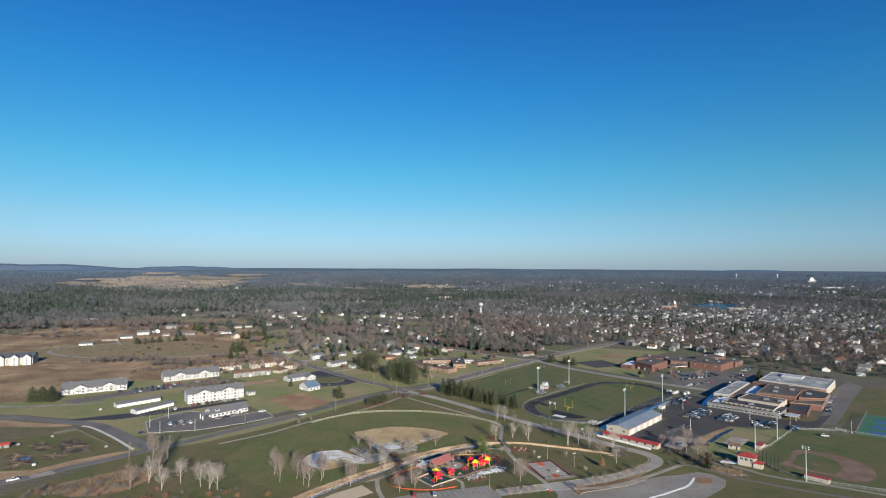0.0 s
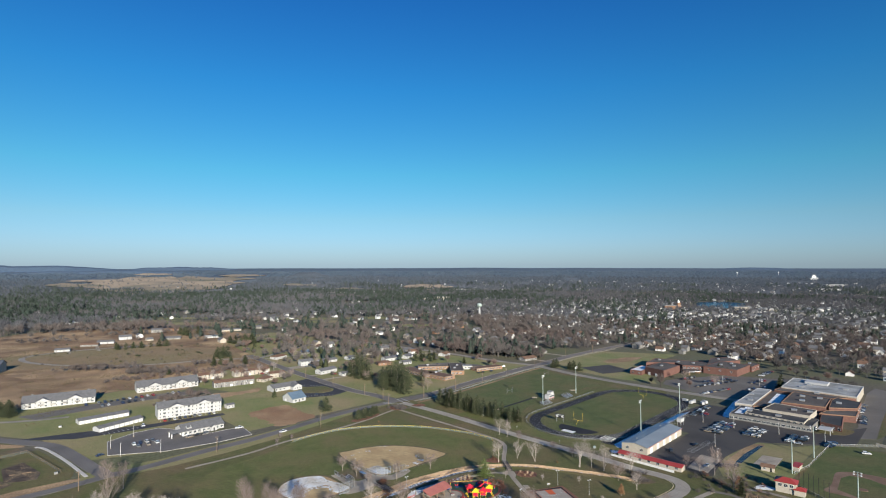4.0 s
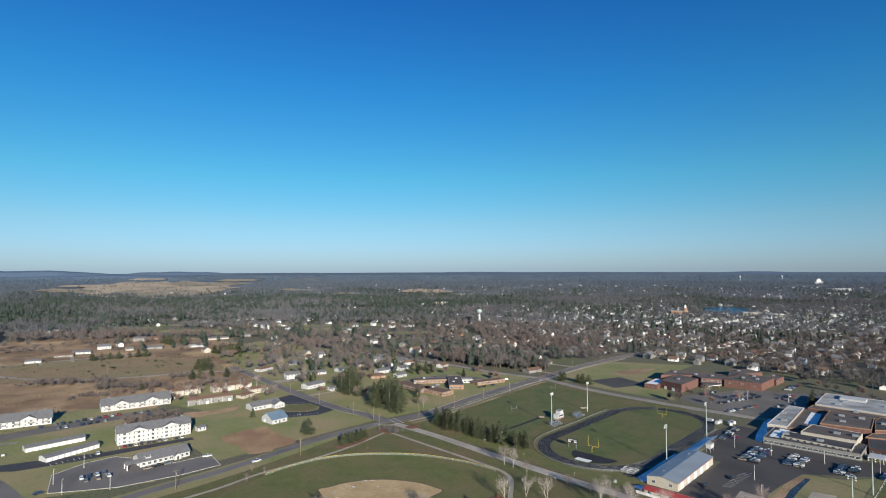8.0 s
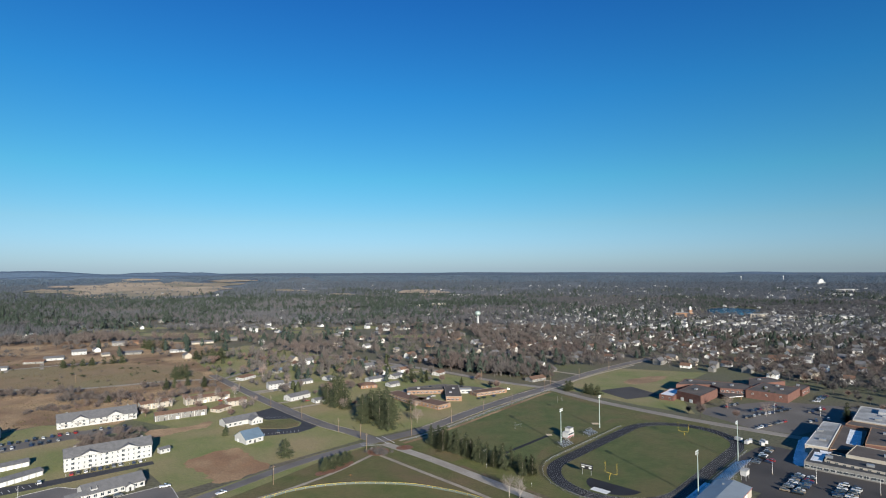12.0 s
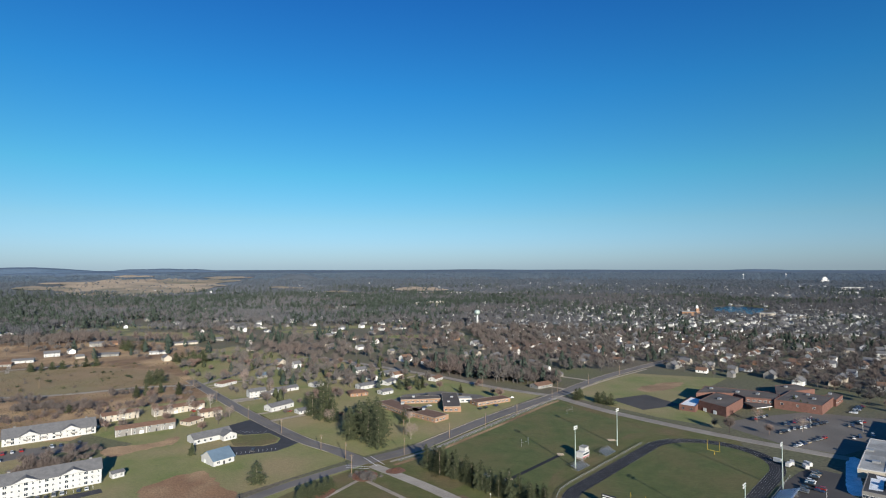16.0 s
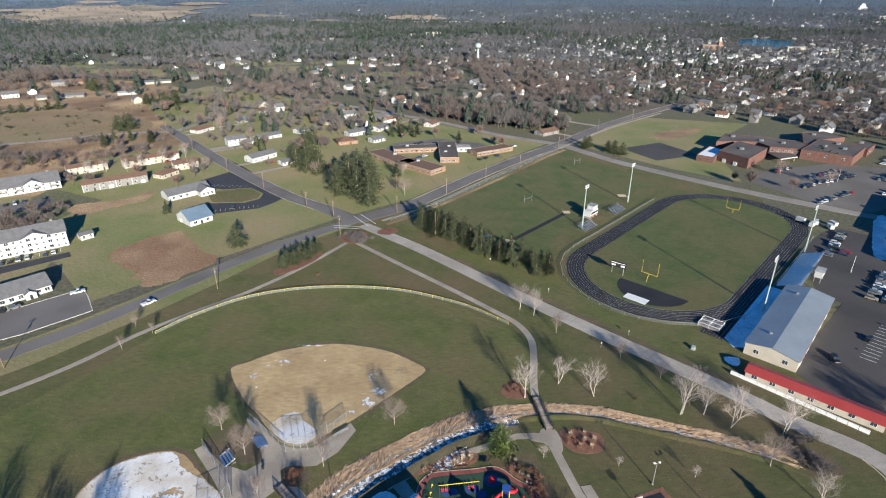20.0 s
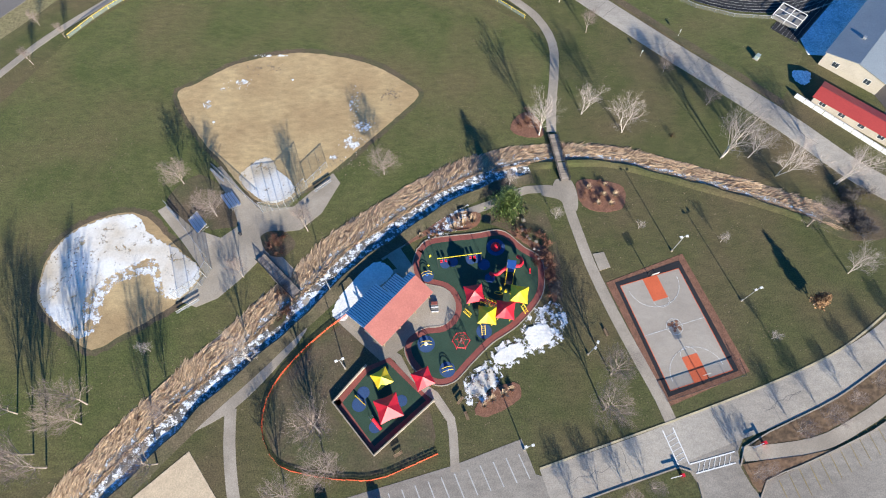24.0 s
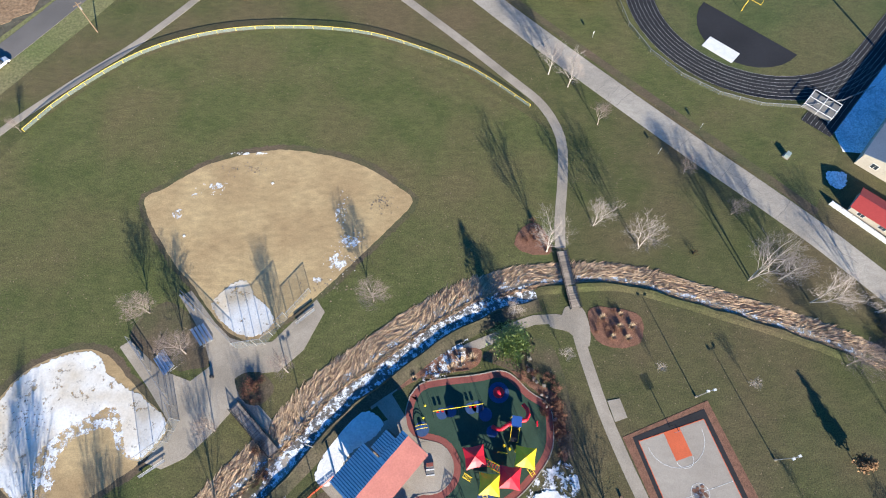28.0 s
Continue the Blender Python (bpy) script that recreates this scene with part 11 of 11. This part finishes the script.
    for _ in range(1500):
        f, g = rnd.random(), rnd.gauss(0, 2.2)
        x, y, a, h = 150.5 + 13 * f + g * 0.55, 324 - 9 * f + g * 0.8, rnd.uniform(0, math.tau), rnd.uniform(0.7, 1.7)
        i = len(vs)
        vs += [(x - 0.07 * math.cos(a), y - 0.07 * math.sin(a), 0.06), (x + 0.07 * math.cos(a), y + 0.07 * math.sin(a), 0.06), (x + rnd.uniform(-0.3, 0.3), y + rnd.uniform(-0.3, 0.3), h)]
        fs.append((i, i + 1, i + 2))
    me = bpy.data.meshes.new("bank_reed_stalks")
    me.from_pydata(vs, [], fs)
    me.materials.append(M["dull_reed"])
    tagged(new("bank_reed_stalks", me), "standing tan reeds beside the lane", "reeds", "", "stuff")


def gardens():
    """Allotments: dug plots with dead stalks and clutter on mown grass."""
    structure("lawn_garden", slab([(-292, 366), (-276, 384), (-258, 394), (-212, 360), (-206, 348), (-216, 330), (-232, 316), (-250, 312), (-268, 326), (-286, 346)], 0.04, 0.1), "lawn", "grass between the allotment plots", "lawn")
    rnd = random.Random(22)
    plots = ([(-255, 361), (-250.5, 372), (-228.5, 356), (-223.5, 346), (-237, 340.5)], [(-269, 355), (-266.6, 363.6), (-251.6, 355.4), (-248.4, 348.2), (-257.6, 345)], [(-248.4, 340), (-243.8, 344.6), (-231.4, 338.8), (-233.7, 330.6), (-241.6, 330.4)], [(-268.6, 333), (-267.8, 344), (-251.6, 336.4), (-258, 327.4)], [(-257.4, 326.6), (-251, 335.6), (-242.4, 323.6), (-248.2, 315.2), (-255, 316.8)])
    structure("verge_tan", slab([(-252.3, 311.8), (-235.4, 314.7), (-223.5, 330.3), (-206, 345), (-201, 348), (-199, 345), (-205, 336.6), (-220.4, 322), (-231, 309.4), (-242.6, 299.8)], 0.06, 0.1), "dry_grass", "tan grass strip along the side road", "verge")
    structure("field_margin", slab([(-336, 413.5), (-306, 407), (-273, 402), (-283, 396.5), (-320, 395.9), (-345, 402)], 0.065, 0.1, True), "dry_grass", "tan grass margin of the ploughed field", "verge")
    structure("road_patch", slab([(-232.8, 306.6), (-227.7, 302.2), (-219.4, 310), (-224.8, 313.6)], 0.09), "concrete", "pale concrete patch in the road", "road")
    vs, fs = [], []
    for k, pts in enumerate(plots):
        structure("garden_plot", slab(pts, 0.10, 0.12), "soil", "dug allotment plot with dead plants", "garden")
        xs, ys = [p[0] for p in pts], [p[1] for p in pts]
        cx, cy = sum(xs) / len(xs), sum(ys) / len(ys)
        for _ in range(420):
            f, g = rnd.choice(pts), rnd.uniform(0, 0.85)
            x, y = cx + (f[0] - cx) * g + rnd.gauss(0, 0.8), cy + (f[1] - cy) * g + rnd.gauss(0, 0.8)
            a, h = rnd.uniform(0, math.tau), rnd.uniform(0.2, 0.9)
            i = len(vs)
            dx, dy = 0.07 * math.cos(a), 0.07 * math.sin(a)
            vs += [(x - dx, y - dy, 0.08), (x + dx, y + dy, 0.08), (x + rnd.uniform(-0.4, 0.4), y + rnd.uniform(-0.4, 0.4), h)]
            fs.append((i, i + 1, i + 2))
        for _ in range(3):
            x, y = rnd.uniform(cx - 4, cx + 4), rnd.uniform(cy - 3, cy + 3)
            L, w, h = rnd.uniform(0.8, 1.8), rnd.uniform(0.4, 0.8), rnd.uniform(0.2, 0.45)
            ob = put(new("garden_bed", mesh_of("garden_bed", boxes((-L, -w, 0, L, w, h), (-L - 0.06, -w - 0.06, 0, -L, w + 0.06, h + 0.06), (L, -w - 0.06, 0, L + 0.06, w + 0.06, h + 0.06)), rnd.choice(("bare_earth", "wood_pole", "soil")))), pose(x, y, 0.09, 0, 0, rnd.uniform(20, 60)))
            tagged(ob, "small raised allotment bed with soil", "garden bed", "allotment beds")
    me = bpy.data.meshes.new("dead_stalks")
    me.from_pydata(vs, [], fs)
    me.materials.append(M["dull_reed"])
    tagged(new("dead_stalks", me), "dry dead stalks on the allotments", "plants", "", "stuff")
    bm = bmesh.new()
    rows = [[bm.verts.new((-257 + 1.2 * i + 0.6 * j, 332.0 + 0.5 * i - 1.0 * j + 1.0, 0.14 + 0.12 * abs(noise.noise((i * 0.9, j * 0.9, 1.0))))) for i in range(5)] for j in range(4)]
    for r0, r1 in zip(rows, rows[1:]):
        for i in range(4):
            bm.faces.new((r1[i], r1[i + 1], r0[i + 1], r0[i]))
    tagged(part("tarpaulin", bm, "tarp"), "crumpled bright blue tarpaulin on the soil", "tarpaulin")
    for x, y, c in ((-266.9, 373.6, "grey_siding"), (-276.9, 357, "grey_siding"), (-218.6, 354, "grey_siding"), (-240.6, 321.7, "white_siding"), (-278, 443, "white_siding")):
        t = thing("storage_box", pose(x, y, 0.04, 0, 0, 30), "small pale storage box by the allotments", "box", "storage boxes")
        part("body", boxes((-0.9, -0.6, 0, 0.9, 0.6, 1.0)), c, t)
        part("lid", boxes((-0.95, -0.65, 1.0, 0.95, 0.65, 1.1)), "steel", t)
    house("allotment_shed", (-285, 349), (-279, 352), 3.0, 2.2, 0.8, "grey_siding", "red_metal", "small shed with a red roof", "shed", win=1, sides=False)
    fence("garden_fence", [(-269.6, 378.5), (-261.2, 389), (-239, 372.5), (-217.3, 356)], 1.6, 3.0, "wire fence of the allotments", rail="wood_pole")


gardens()
east_field()
